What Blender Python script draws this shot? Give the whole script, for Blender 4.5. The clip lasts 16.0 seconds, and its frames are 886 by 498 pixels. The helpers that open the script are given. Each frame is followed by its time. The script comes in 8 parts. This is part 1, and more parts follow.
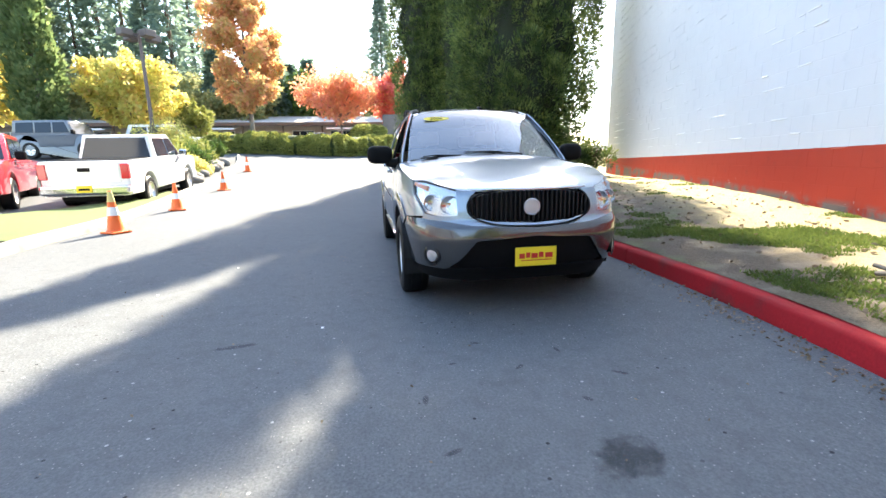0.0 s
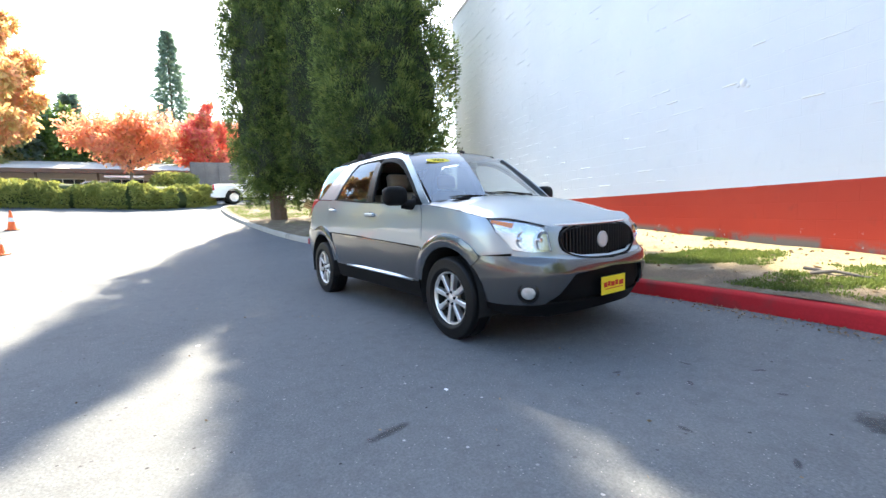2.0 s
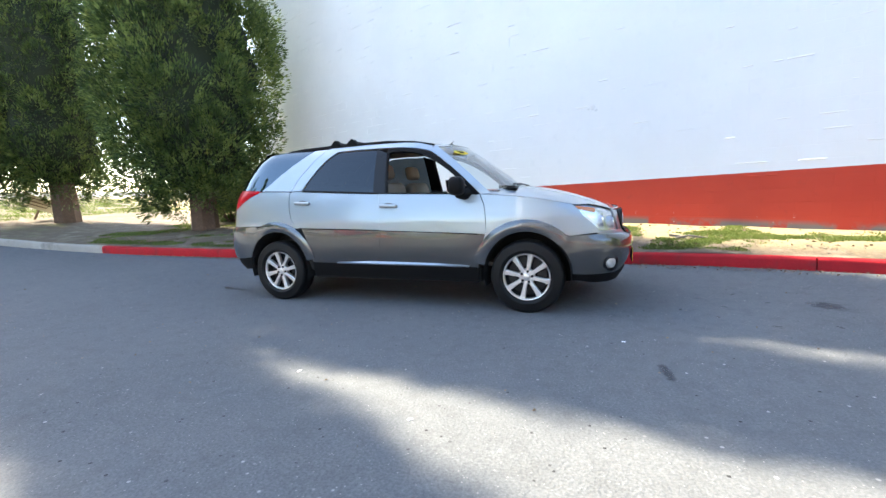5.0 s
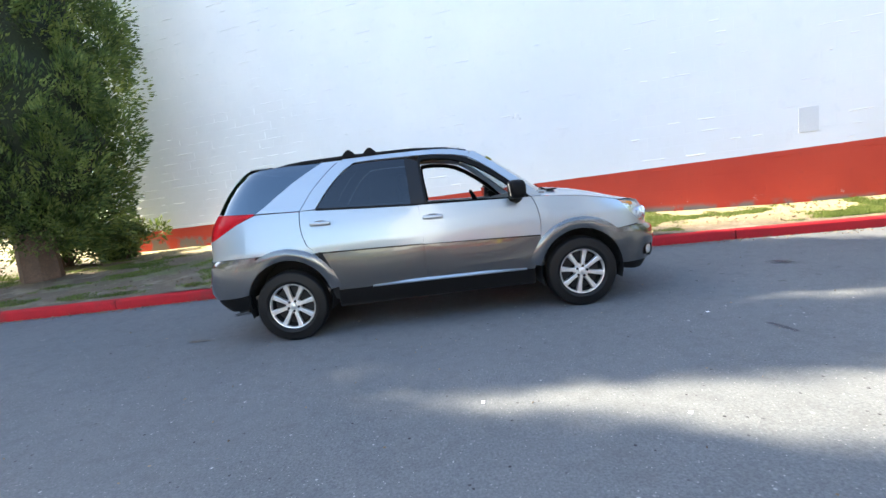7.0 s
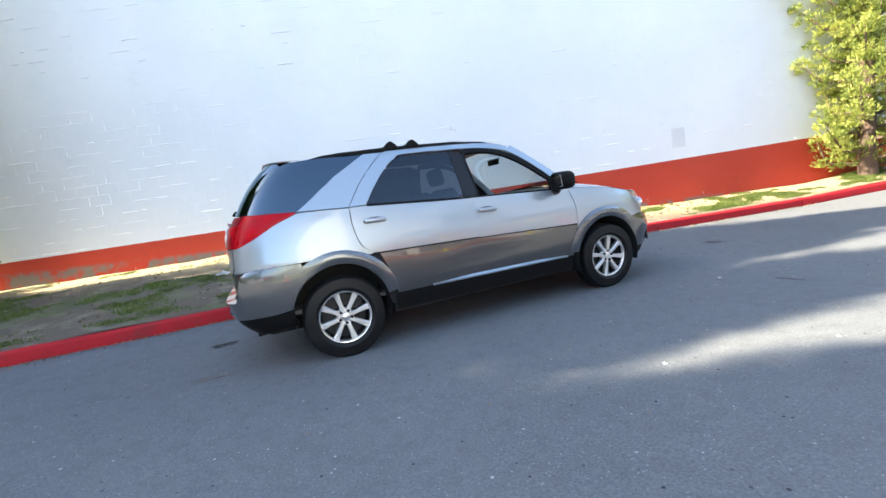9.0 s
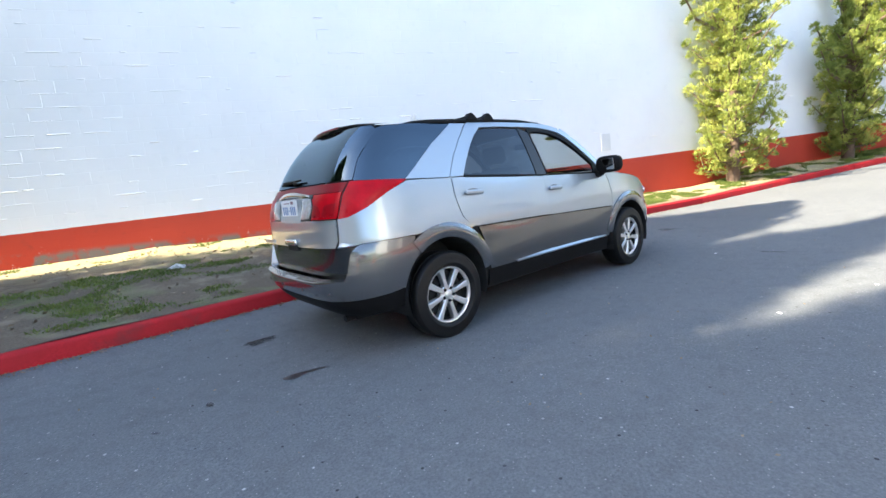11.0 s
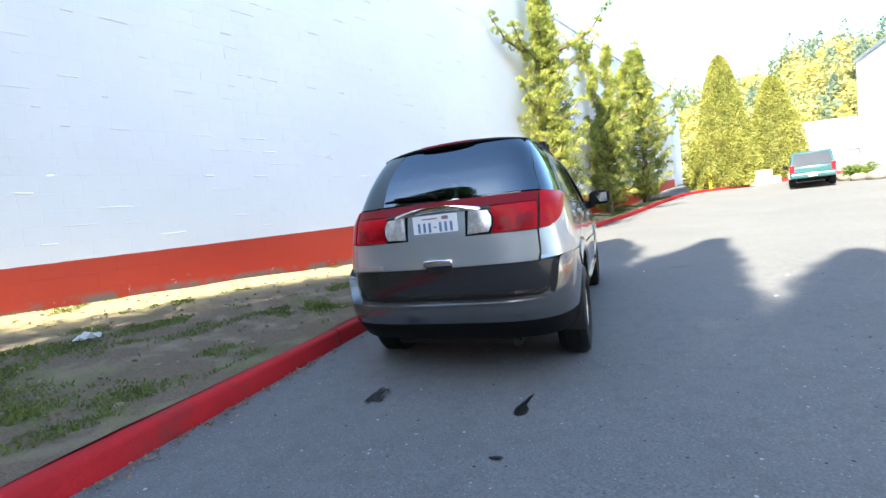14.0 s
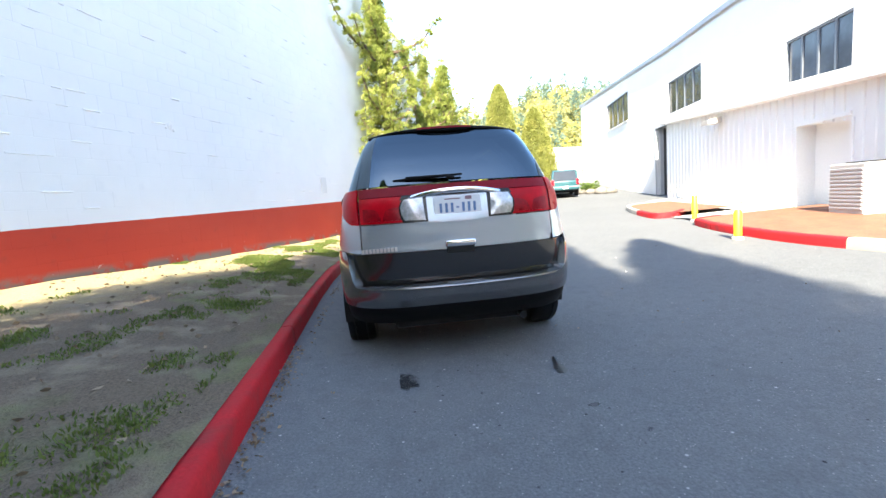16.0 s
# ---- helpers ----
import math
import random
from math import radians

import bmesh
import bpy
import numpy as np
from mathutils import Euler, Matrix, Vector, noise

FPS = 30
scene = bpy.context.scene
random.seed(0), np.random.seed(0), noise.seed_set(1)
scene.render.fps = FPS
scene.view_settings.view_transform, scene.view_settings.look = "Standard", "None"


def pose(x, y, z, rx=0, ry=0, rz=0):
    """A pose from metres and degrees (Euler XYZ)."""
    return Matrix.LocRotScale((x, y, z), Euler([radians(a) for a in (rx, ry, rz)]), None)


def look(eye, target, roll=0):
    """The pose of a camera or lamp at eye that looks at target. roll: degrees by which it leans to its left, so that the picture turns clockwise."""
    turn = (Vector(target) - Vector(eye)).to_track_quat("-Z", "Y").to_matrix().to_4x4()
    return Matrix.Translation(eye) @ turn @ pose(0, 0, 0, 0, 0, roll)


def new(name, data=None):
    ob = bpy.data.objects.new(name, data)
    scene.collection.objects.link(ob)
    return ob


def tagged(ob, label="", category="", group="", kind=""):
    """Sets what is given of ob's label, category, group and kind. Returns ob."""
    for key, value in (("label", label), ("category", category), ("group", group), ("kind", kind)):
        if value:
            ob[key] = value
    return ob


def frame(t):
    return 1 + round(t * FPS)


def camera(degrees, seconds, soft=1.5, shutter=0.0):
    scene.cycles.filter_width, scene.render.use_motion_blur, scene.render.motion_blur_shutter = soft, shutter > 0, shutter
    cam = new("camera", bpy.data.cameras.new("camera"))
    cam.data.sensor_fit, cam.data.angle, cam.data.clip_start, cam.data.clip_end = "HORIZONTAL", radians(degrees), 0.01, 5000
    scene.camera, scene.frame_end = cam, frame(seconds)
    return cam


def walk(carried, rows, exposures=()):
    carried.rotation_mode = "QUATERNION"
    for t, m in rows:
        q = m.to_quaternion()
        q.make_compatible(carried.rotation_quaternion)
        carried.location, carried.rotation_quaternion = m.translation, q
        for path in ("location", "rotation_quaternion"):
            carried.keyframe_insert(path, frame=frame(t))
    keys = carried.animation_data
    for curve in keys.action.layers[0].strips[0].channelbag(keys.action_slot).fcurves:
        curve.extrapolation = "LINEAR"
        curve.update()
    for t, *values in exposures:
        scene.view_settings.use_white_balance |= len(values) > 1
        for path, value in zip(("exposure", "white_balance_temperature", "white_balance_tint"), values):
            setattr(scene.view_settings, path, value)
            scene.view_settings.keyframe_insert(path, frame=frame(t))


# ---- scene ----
cam = camera(91.7, 16.0)
PATH = [
    (0, (5.198, -1.189, 1.134), (3.27, -0.838, 0.738), -1.1),
    (0.5, (5.043, -1.672, 1.126), (3.146, -1.148, 0.774), -3.3),
    (1, (4.793, -2.133, 1.088), (2.933, -1.477, 0.754), -5.1),
    (1.5, (4.537, -2.55, 1.089), (2.715, -1.762, 0.843), -2.9),
    (2, (4.262, -2.954, 1.092), (2.643, -1.795, 0.902), -2.1),
    (2.5, (3.956, -3.327, 1.116), (2.466, -2.005, 0.933), -1.7),
    (3, (3.737, -3.769, 1.129), (2.432, -2.267, 0.92), -3.4),
    (3.5, (3.411, -4.08, 1.122), (2.199, -2.504, 0.901), -2.7),
    (4, (3.025, -4.369, 1.135), (1.938, -2.698, 0.97), -1.7),
    (4.2, (2.856, -4.49, 1.139), (1.853, -2.769, 0.955), -1.3),
    (6.3, (0.754, -4.994, 1.275), (0.517, -3.029, 0.992), -8.2),
    (6.5, (0.541, -5.001, 1.329), (0.399, -3.026, 1.047), -8.5),
    (7, (0.044, -4.993, 1.263), (0.067, -3.01, 1.005), -6.8),
    (7.5, (-0.462, -4.904, 1.246), (-0.284, -2.925, 1.019), -4.5),
    (8, (-0.96, -4.849, 1.248), (-0.49, -2.918, 1.024), -5.1),
    (8.5, (-1.426, -4.673, 1.241), (-0.854, -2.778, 0.956), -6.5),
    (9, (-1.892, -4.494, 1.225), (-1.166, -2.646, 0.985), -8.2),
    (9.5, (-2.318, -4.27, 1.207), (-1.455, -2.489, 0.926), -7.1),
    (9.7, (-2.498, -4.152, 1.209), (-1.613, -2.384, 0.906), -7.1),
    (11.8, (-4.018, -2.954, 1.185), (-2.563, -1.601, 0.956), -7.0),
    (12, (-4.142, -2.823, 1.18), (-2.658, -1.498, 0.979), -7.5),
    (12.5, (-4.392, -2.404, 1.183), (-2.855, -1.135, 1.023), -6.9),
    (13, (-4.662, -1.994, 1.179), (-2.979, -0.93, 0.993), -7.3),
    (13.5, (-4.8, -1.532, 1.175), (-3.065, -0.56, 0.962), -7.4),
    (14, (-4.977, -1.123, 1.178), (-3.123, -0.386, 1.036), -6.6),
    (14.5, (-5.116, -0.728, 1.177), (-3.212, -0.136, 1.016), -5.2),
    (15, (-5.179, -0.31, 1.182), (-3.228, 0.094, 1.012), -3.4),
    (15.5, (-5.274, 0.073, 1.194), (-3.283, 0.089, 1.006), -4.0),
    (16, (-5.213, 0.449, 1.193), (-3.238, 0.233, 0.957), -4.4),
]
walk(cam, [(t, look(eye, target, roll)) for t, eye, target, roll in PATH],
     [(0.0, 2.45, 6850, 8), (16.0, 2.45, 6850, 8)])
# ---- light ----
SUN_AZ = (-0.9483, 0.3175)          # towards the sun, in plan
SUN_EL = radians(37.0)
sun_dir = Vector((SUN_AZ[0] * math.cos(SUN_EL), SUN_AZ[1] * math.cos(SUN_EL), math.sin(SUN_EL)))
world = bpy.data.worlds.new("sky_world")
scene.world = world
world.use_nodes = True
wn = world.node_tree.nodes
sky = wn.new("ShaderNodeTexSky")
sky.sky_type = "NISHITA"
sky.sun_disc = False
sky.sun_elevation = SUN_EL
sky.sun_rotation = math.atan2(SUN_AZ[0], SUN_AZ[1])
sky.air_density, sky.dust_density, sky.ozone_density = 1.0, 0.8, 1.0
wn["Background"].inputs["Strength"].default_value = 0.15
world.node_tree.links.new(sky.outputs[0], wn["Background"].inputs["Color"])
sun_data = bpy.data.lights.new("sun", "SUN")
sun_data.energy, sun_data.angle, sun_data.color = 4.9, radians(0.53), (1.0, 0.905, 0.755)
sun = new("sun", sun_data)
sun.matrix_world = look(sun_dir * 60, (0, 0, 0))

# ---- materials ----
def node_mat(name):
    m = bpy.data.materials.new(name)
    m.use_nodes = True
    return m, m.node_tree, m.node_tree.nodes["Principled BSDF"]


def add_noise(tree, coord, scale, detail=4.0, rough=0.55):
    n = tree.nodes.new("ShaderNodeTexNoise")
    n.inputs["Scale"].default_value, n.inputs["Detail"].default_value = scale, detail
    n.inputs["Roughness"].default_value = rough
    tree.links.new(coord, n.inputs["Vector"])
    return n.outputs["Fac"]


def ramp(tree, value, lo, hi):
    r = tree.nodes.new("ShaderNodeMapRange")
    r.inputs["From Min"].default_value, r.inputs["From Max"].default_value = lo, hi
    r.clamp = True
    tree.links.new(value, r.inputs["Value"])
    return r.outputs["Result"]


def maths(tree, op, a, b=0.0):
    n = tree.nodes.new("ShaderNodeMath")
    n.operation = op
    for k, v in enumerate((a, b)):
        if isinstance(v, (int, float)):
            n.inputs[k].default_value = v
        else:
            tree.links.new(v, n.inputs[k])
    return n.outputs[0]


def blend(tree, fac, a, b, mode="MIX"):
    n = tree.nodes.new("ShaderNodeMix")
    n.data_type, n.blend_type = "RGBA", mode
    if isinstance(fac, (int, float)):
        n.inputs["Factor"].default_value = fac
    else:
        tree.links.new(fac, n.inputs["Factor"])
    for k, v in ((6, a), (7, b)):
        if isinstance(v, tuple):
            n.inputs[k].default_value = (*v[:3], 1)
        else:
            tree.links.new(v, n.inputs[k])
    return n.outputs[2]


def place(tree):
    return tree.nodes.new("ShaderNodeNewGeometry").outputs["Position"]


def bump(tree, bsdf, height, strength, distance=0.01):
    b = tree.nodes.new("ShaderNodeBump")
    b.inputs["Strength"].default_value, b.inputs["Distance"].default_value = strength, distance
    tree.links.new(height, b.inputs["Height"])
    tree.links.new(b.outputs[0], bsdf.inputs["Normal"])


def scaled(c, k):
    return tuple(min(1.0, v * k) for v in c)


def surface(name, color, rough=0.6, metal=0.0, var=0.12, big=1.5, fine=40.0, bump_s=0.15, other=None, coat=0.0, spec=0.5, per_object=0.0, dirt=None):
    """A painted, stone, plastic or metal surface with stains at one scale and grain at another."""
    m, t, b = node_mat(name)
    tc = t.nodes.new("ShaderNodeTexCoord").outputs["Object"]
    n1, n2 = add_noise(t, tc, big), add_noise(t, tc, fine, 3.0)
    c = blend(t, ramp(t, n1, 0.3, 0.7), scaled(color, 1 - var), other or scaled(color, 1 + var))
    c = blend(t, ramp(t, n2, 0.3, 0.75), c, scaled(color, 1 - 0.8 * var))
    if dirt:
        c = blend(t, ramp(t, add_noise(t, tc, 3.1, 6.0), 0.55, 0.75), c, dirt)
    if per_object:
        r = t.nodes.new("ShaderNodeObjectInfo").outputs["Random"]
        c = blend(t, maths(t, "MULTIPLY", r, per_object), c, scaled(color, 0.55))
    t.links.new(c, b.inputs["Base Color"])
    b.inputs["Metallic"].default_value = metal
    b.inputs["Specular IOR Level"].default_value = spec
    b.inputs["Coat Weight"].default_value = coat
    b.inputs["Coat Roughness"].default_value = 0.04
    t.links.new(ramp_to(t, n1, rough * 0.85, min(1, rough * 1.15)), b.inputs["Roughness"])
    if bump_s:
        bump(t, b, n2, bump_s, 0.004)
    return m


def ramp_to(tree, value, lo, hi):
    r = tree.nodes.new("ShaderNodeMapRange")
    r.inputs["From Min"].default_value, r.inputs["From Max"].default_value = 0.25, 0.75
    r.inputs["To Min"].default_value, r.inputs["To Max"].default_value = lo, hi
    tree.links.new(value, r.inputs["Value"])
    return r.outputs["Result"]


def foliage(name, colors, glow=0.3, rough=0.6, leaf_var=0.4, clump=2.3):
    """Leaves: each its own shade between the given colours, with light coming through."""
    m, t, b = node_mat(name)
    g = t.nodes.new("ShaderNodeNewGeometry")
    cr = t.nodes.new("ShaderNodeValToRGB")
    els = cr.color_ramp.elements
    while len(els) < len(colors):
        els.new(0.5)
    for k, c in enumerate(colors):
        els[k].position, els[k].color = k / max(1, len(colors) - 1), (*c, 1)
    big = add_noise(t, g.outputs["Position"], 0.55, 3.0)
    tuft = add_noise(t, g.outputs["Position"], clump, 2.0)
    f = maths(t, "ADD", maths(t, "MULTIPLY", g.outputs["Random Per Island"], leaf_var), maths(t, "ADD", maths(t, "MULTIPLY", ramp(t, big, 0.3, 0.7), 0.25), maths(t, "MULTIPLY", ramp(t, tuft, 0.38, 0.62), 0.75 - leaf_var)))
    t.links.new(f, cr.inputs["Fac"])
    t.links.new(cr.outputs["Color"], b.inputs["Base Color"])
    b.inputs["Roughness"].default_value = rough
    b.inputs["Specular IOR Level"].default_value = 0.25
    tr = t.nodes.new("ShaderNodeBsdfTranslucent")
    t.links.new(cr.outputs["Color"], tr.inputs["Color"])
    mx = t.nodes.new("ShaderNodeMixShader")
    mx.inputs[0].default_value = glow
    t.links.new(b.outputs[0], mx.inputs[1])
    t.links.new(tr.outputs[0], mx.inputs[2])
    t.links.new(mx.outputs[0], t.nodes["Material Output"].inputs["Surface"])
    return m


def asphalt_mat():
    m, t, b = node_mat("asphalt")
    p = place(t)
    fine, mid, big = add_noise(t, p, 75, 3.0, 0.75), add_noise(t, p, 9, 5.0), add_noise(t, p, 0.45, 5.0)
    c = blend(t, ramp(t, big, 0.35, 0.68), (0.092, 0.100, 0.107), (0.120, 0.127, 0.132))
    c = blend(t, ramp(t, fine, 0.35, 0.72), c, (0.178, 0.184, 0.188), "MIX")
    c = blend(t, maths(t, "MULTIPLY", ramp(t, mid, 0.48, 0.75), 0.45), c, (0.092, 0.096, 0.099))
    v = t.nodes.new("ShaderNodeTexVoronoi")
    v.inputs["Scale"].default_value = 60
    t.links.new(p, v.inputs["Vector"])
    stone = ramp(t, v.outputs["Distance"], 0.28, 0.08)
    vr = t.nodes.new("ShaderNodeTexWhiteNoise")
    t.links.new(v.outputs["Position"], vr.inputs["Vector"])
    pale = maths(t, "MULTIPLY", stone, ramp(t, vr.outputs["Value"], 0.80, 0.97))
    c = blend(t, pale, c, (0.36, 0.355, 0.34))
    chip = t.nodes.new("ShaderNodeTexVoronoi")
    chip.inputs["Scale"].default_value = 19
    t.links.new(p, chip.inputs["Vector"])
    cw = t.nodes.new("ShaderNodeTexWhiteNoise")
    t.links.new(chip.outputs["Position"], cw.inputs["Vector"])
    spot = ramp(t, maths(t, "ADD", chip.outputs["Distance"], maths(t, "MULTIPLY", fine, 0.12)), 0.25, 0.17)
    c = blend(t, maths(t, "MULTIPLY", spot, ramp(t, cw.outputs["Value"], 0.93, 0.99)), c, (0.40, 0.40, 0.39))
    c = blend(t, maths(t, "MULTIPLY", spot, ramp(t, cw.outputs["Value"], 0.12, 0.03)), c, (0.03, 0.031, 0.033))
    t.links.new(c, b.inputs["Base Color"])
    t.links.new(ramp_to(t, fine, 0.72, 0.92), b.inputs["Roughness"])
    b.inputs["Specular IOR Level"].default_value = 0.12
    bump(t, b, maths(t, "ADD", fine, maths(t, "MULTIPLY", v.outputs["Distance"], -0.6)), 0.55, 0.006)
    return m


def wall_mat():
    """Painted block: pale blue-white above, brick red below a line that creeps up along the street."""
    m, t, b = node_mat("painted_block")
    p = place(t)
    s = t.nodes.new("ShaderNodeSeparateXYZ")
    t.links.new(p, s.inputs[0])
    x, z = s.outputs["X"], s.outputs["Z"]
    edge = maths(t, "ADD", maths(t, "ADD", maths(t, "MULTIPLY", x, 0.011), 1.2), maths(t, "MULTIPLY", maths(t, "MULTIPLY", x, x), 0.0006))
    wob = maths(t, "MULTIPLY", maths(t, "SUBTRACT", add_noise(t, p, 7.0, 2.0), 0.5), 0.012)
    up = maths(t, "SUBTRACT", z, maths(t, "ADD", edge, wob))
    white = ramp(t, up, -0.002, 0.002)
    big, mid, fine = add_noise(t, p, 0.5, 4.0), add_noise(t, p, 6.0, 5.0), add_noise(t, p, 70.0, 3.0)
    cw = blend(t, ramp(t, big, 0.35, 0.65), (0.75, 0.765, 0.785), (0.81, 0.82, 0.835))
    cw = blend(t, maths(t, "MULTIPLY", ramp(t, mid, 0.6, 0.8), 0.35), cw, (0.66, 0.68, 0.71))
    crd = blend(t, ramp(t, big, 0.35, 0.65), (0.47, 0.052, 0.031), (0.52, 0.066, 0.038))
    crd = blend(t, maths(t, "MULTIPLY", ramp(t, mid, 0.62, 0.8), 0.5), crd, (0.30, 0.055, 0.04))
    # paint peeled off low down
    floor_z = maths(t, "SUBTRACT", 0.66, maths(t, "MULTIPLY", maths(t, "ADD", x, 2.0), 0.035))
    low = ramp(t, maths(t, "SUBTRACT", z, floor_z), 0.22, 0.02)
    peel = maths(t, "MULTIPLY", low, ramp(t, add_noise(t, p, 5.5, 6.0, 0.7), 0.64, 0.66))
    crd = blend(t, peel, crd, (0.62, 0.56, 0.54))
    bare = maths(t, "MULTIPLY", ramp(t, maths(t, "SUBTRACT", z, floor_z), 0.13, 0.04), ramp(t, add_noise(t, p, 2.2, 5.0, 0.6), 0.44, 0.54))
    crd = blend(t, bare, crd, (0.20, 0.17, 0.155))
    c = blend(t, white, crd, cw)
    t.links.new(c, b.inputs["Base Color"])
    b.inputs["Roughness"].default_value = 0.7
    b.inputs["Specular IOR Level"].default_value = 0.2
    bump(t, b, maths(t, "ADD", fine, maths(t, "MULTIPLY", mid, 1.2)), 0.35, 0.004)
    return m


def grass_ground_mat():
    """Worn verge: bare brown earth, litter of dry needles and thin green."""
    m, t, b = node_mat("worn_verge")
    p = place(t)
    big, mid, fine = add_noise(t, p, 0.55, 5.0, 0.6), add_noise(t, p, 3.2, 6.0), add_noise(t, p, 60, 4.0, 0.7)
    soil = blend(t, ramp(t, fine, 0.3, 0.7), (0.100, 0.078, 0.056), (0.205, 0.162, 0.118))
    soil = blend(t, ramp(t, mid, 0.5, 0.75), soil, (0.30, 0.25, 0.185))
    green = blend(t, ramp(t, fine, 0.3, 0.7), (0.07, 0.095, 0.03), (0.14, 0.165, 0.05))
    c = blend(t, ramp(t, maths(t, "ADD", maths(t, "MULTIPLY", big, 0.7), maths(t, "MULTIPLY", mid, 0.45)), 0.60, 0.78), soil, green)
    # dry grass along the foot of the wall, painted paler for the sunlit strip
    sp = t.nodes.new("ShaderNodeSeparateXYZ")
    t.links.new(p, sp.inputs[0])
    off_wall = maths(t, "SUBTRACT", 4.31, maths(t, "ADD", maths(t, "MULTIPLY", sp.outputs["X"], 0.335), sp.outputs["Y"]))
    sunlit_straw = blend(t, ramp(t, fine, 0.3, 0.7), (0.31, 0.25, 0.13), (0.46, 0.39, 0.225))
    c = blend(t, ramp(t, maths(t, "ADD", off_wall, maths(t, "MULTIPLY", mid, 1.6)), 2.3, 1.5), c, sunlit_straw)
    t.links.new(c, b.inputs["Base Color"])
    b.inputs["Roughness"].default_value = 0.95
    b.inputs["Specular IOR Level"].default_value = 0.15
    bump(t, b, maths(t, "ADD", fine, maths(t, "MULTIPLY", mid, 2.0)), 0.8, 0.02)
    return m


def paint_mat(name, color, flake=(0.5, 0.5, 0.5), metal=0.75, rough=0.32):
    """Car paint: fine metallic flake under clear lacquer, with a little road dust."""
    m, t, b = node_mat(name)
    tc = t.nodes.new("ShaderNodeTexCoord").outputs["Object"]
    dust = add_noise(t, tc, 0.9, 2.0)
    c = blend(t, maths(t, "MULTIPLY", ramp(t, dust, 0.3, 0.75), 0.10), color, flake)
    t.links.new(c, b.inputs["Base Color"])
    b.inputs["Metallic"].default_value = metal
    b.inputs["Roughness"].default_value = rough
    b.inputs["Coat Weight"].default_value = 1.0
    b.inputs["Coat Roughness"].default_value = 0.02
    return m


def glass_mat(name, tint=(0.9, 0.95, 0.95), weight=0.9, rough=0.0):
    m, t, b = node_mat(name)
    tc = t.nodes.new("ShaderNodeTexCoord").outputs["Object"]
    b.inputs["Base Color"].default_value = (*tint, 1)
    b.inputs["Transmission Weight"].default_value = weight
    b.inputs["IOR"].default_value = 1.45
    t.links.new(ramp_to(t, add_noise(t, tc, 5.0, 5.0), rough, rough + 0.02), b.inputs["Roughness"])
    return m


def pane_mat(name, tint, gloss=1.45, sheen_boost=0.0, sheen=(1.0, 1.0, 1.0)):
    """Thin sheet of tinted glass: see-through filter with a mirror sheen, tinted and lifted by fixed amounts."""
    m, t, b = node_mat(name)
    tr = t.nodes.new("ShaderNodeBsdfTransparent")
    tr.inputs["Color"].default_value = (*tint, 1)
    gl = t.nodes.new("ShaderNodeBsdfGlossy")
    gl.inputs["Roughness"].default_value = 0.01
    gl.inputs["Color"].default_value = (*sheen, 1)
    fr = t.nodes.new("ShaderNodeLayerWeight")
    fr.inputs["Blend"].default_value = 0.5
    f0 = ((gloss - 1) / (gloss + 1)) ** 2
    sheen_w = maths(t, "ADD", maths(t, "MULTIPLY", maths(t, "POWER", fr.outputs["Facing"], 5.0), 1 - f0), f0)
    mx = t.nodes.new("ShaderNodeMixShader")
    t.links.new(maths(t, "ADD", sheen_w, sheen_boost), mx.inputs[0])
    t.links.new(tr.outputs[0], mx.inputs[1])
    t.links.new(gl.outputs[0], mx.inputs[2])
    t.links.new(mx.outputs[0], t.nodes["Material Output"].inputs["Surface"])
    return m


M_ASPHALT = asphalt_mat()
M_WALL = wall_mat()
M_VERGE = grass_ground_mat()
M_MORTAR = surface("mortar", (0.72, 0.735, 0.755), 0.85, var=0.1, bump_s=0.3)
M_KERB_RED = surface("kerb_red_paint", (0.42, 0.016, 0.022), 0.7, spec=0.2, var=0.22, big=4.0, fine=55, bump_s=0.35, dirt=(0.13, 0.035, 0.035), per_object=0.12)
M_KERB = surface("kerb_concrete", (0.36, 0.34, 0.30), 0.85, var=0.18, big=3.0, fine=60, bump_s=0.3, dirt=(0.16, 0.15, 0.13))
M_CONCRETE = surface("pale_concrete", (0.5, 0.48, 0.44), 0.85, var=0.12, big=1.2, fine=50, bump_s=0.25)
M_STEEL_WHITE = surface("white_cladding", (0.78, 0.78, 0.77), 0.45, var=0.05, big=0.7, fine=20, bump_s=0.05)
M_ROOF_GREY = surface("grey_flashing", (0.42, 0.43, 0.45), 0.5, var=0.1)
M_DOOR_GREY = surface("grey_door_paint", (0.46, 0.45, 0.44), 0.5, var=0.06)
M_DARK = surface("unlit_room_dark", (0.02, 0.02, 0.021), 0.8, var=0.2)
M_WINDOW_DARK = surface("dusty_window_glass", (0.045, 0.06, 0.085), 0.12, var=0.3, big=2.0, fine=9.0, bump_s=0.0, spec=0.6)
M_MULCH = surface("bark_mulch", (0.23, 0.10, 0.055), 0.95, var=0.4, big=5.0, fine=50, bump_s=0.9)
M_LAWN = surface("mown_lawn", (0.10, 0.15, 0.035), 0.95, var=0.3, big=1.4, fine=60, bump_s=0.6, other=(0.17, 0.19, 0.06))
M_BARK = surface("tree_bark", (0.13, 0.085, 0.06), 0.95, var=0.35, big=6.0, fine=30, bump_s=0.9)
M_BARK_GREY = surface("grey_bark", (0.16, 0.14, 0.12), 0.95, var=0.3, big=5.0, fine=30, bump_s=0.8)
M_CYPRESS = foliage("cypress_leaf", [(0.026, 0.044, 0.016), (0.080, 0.124, 0.034), (0.23, 0.28, 0.078)], 0.25, 0.6, 0.07, 2.8)
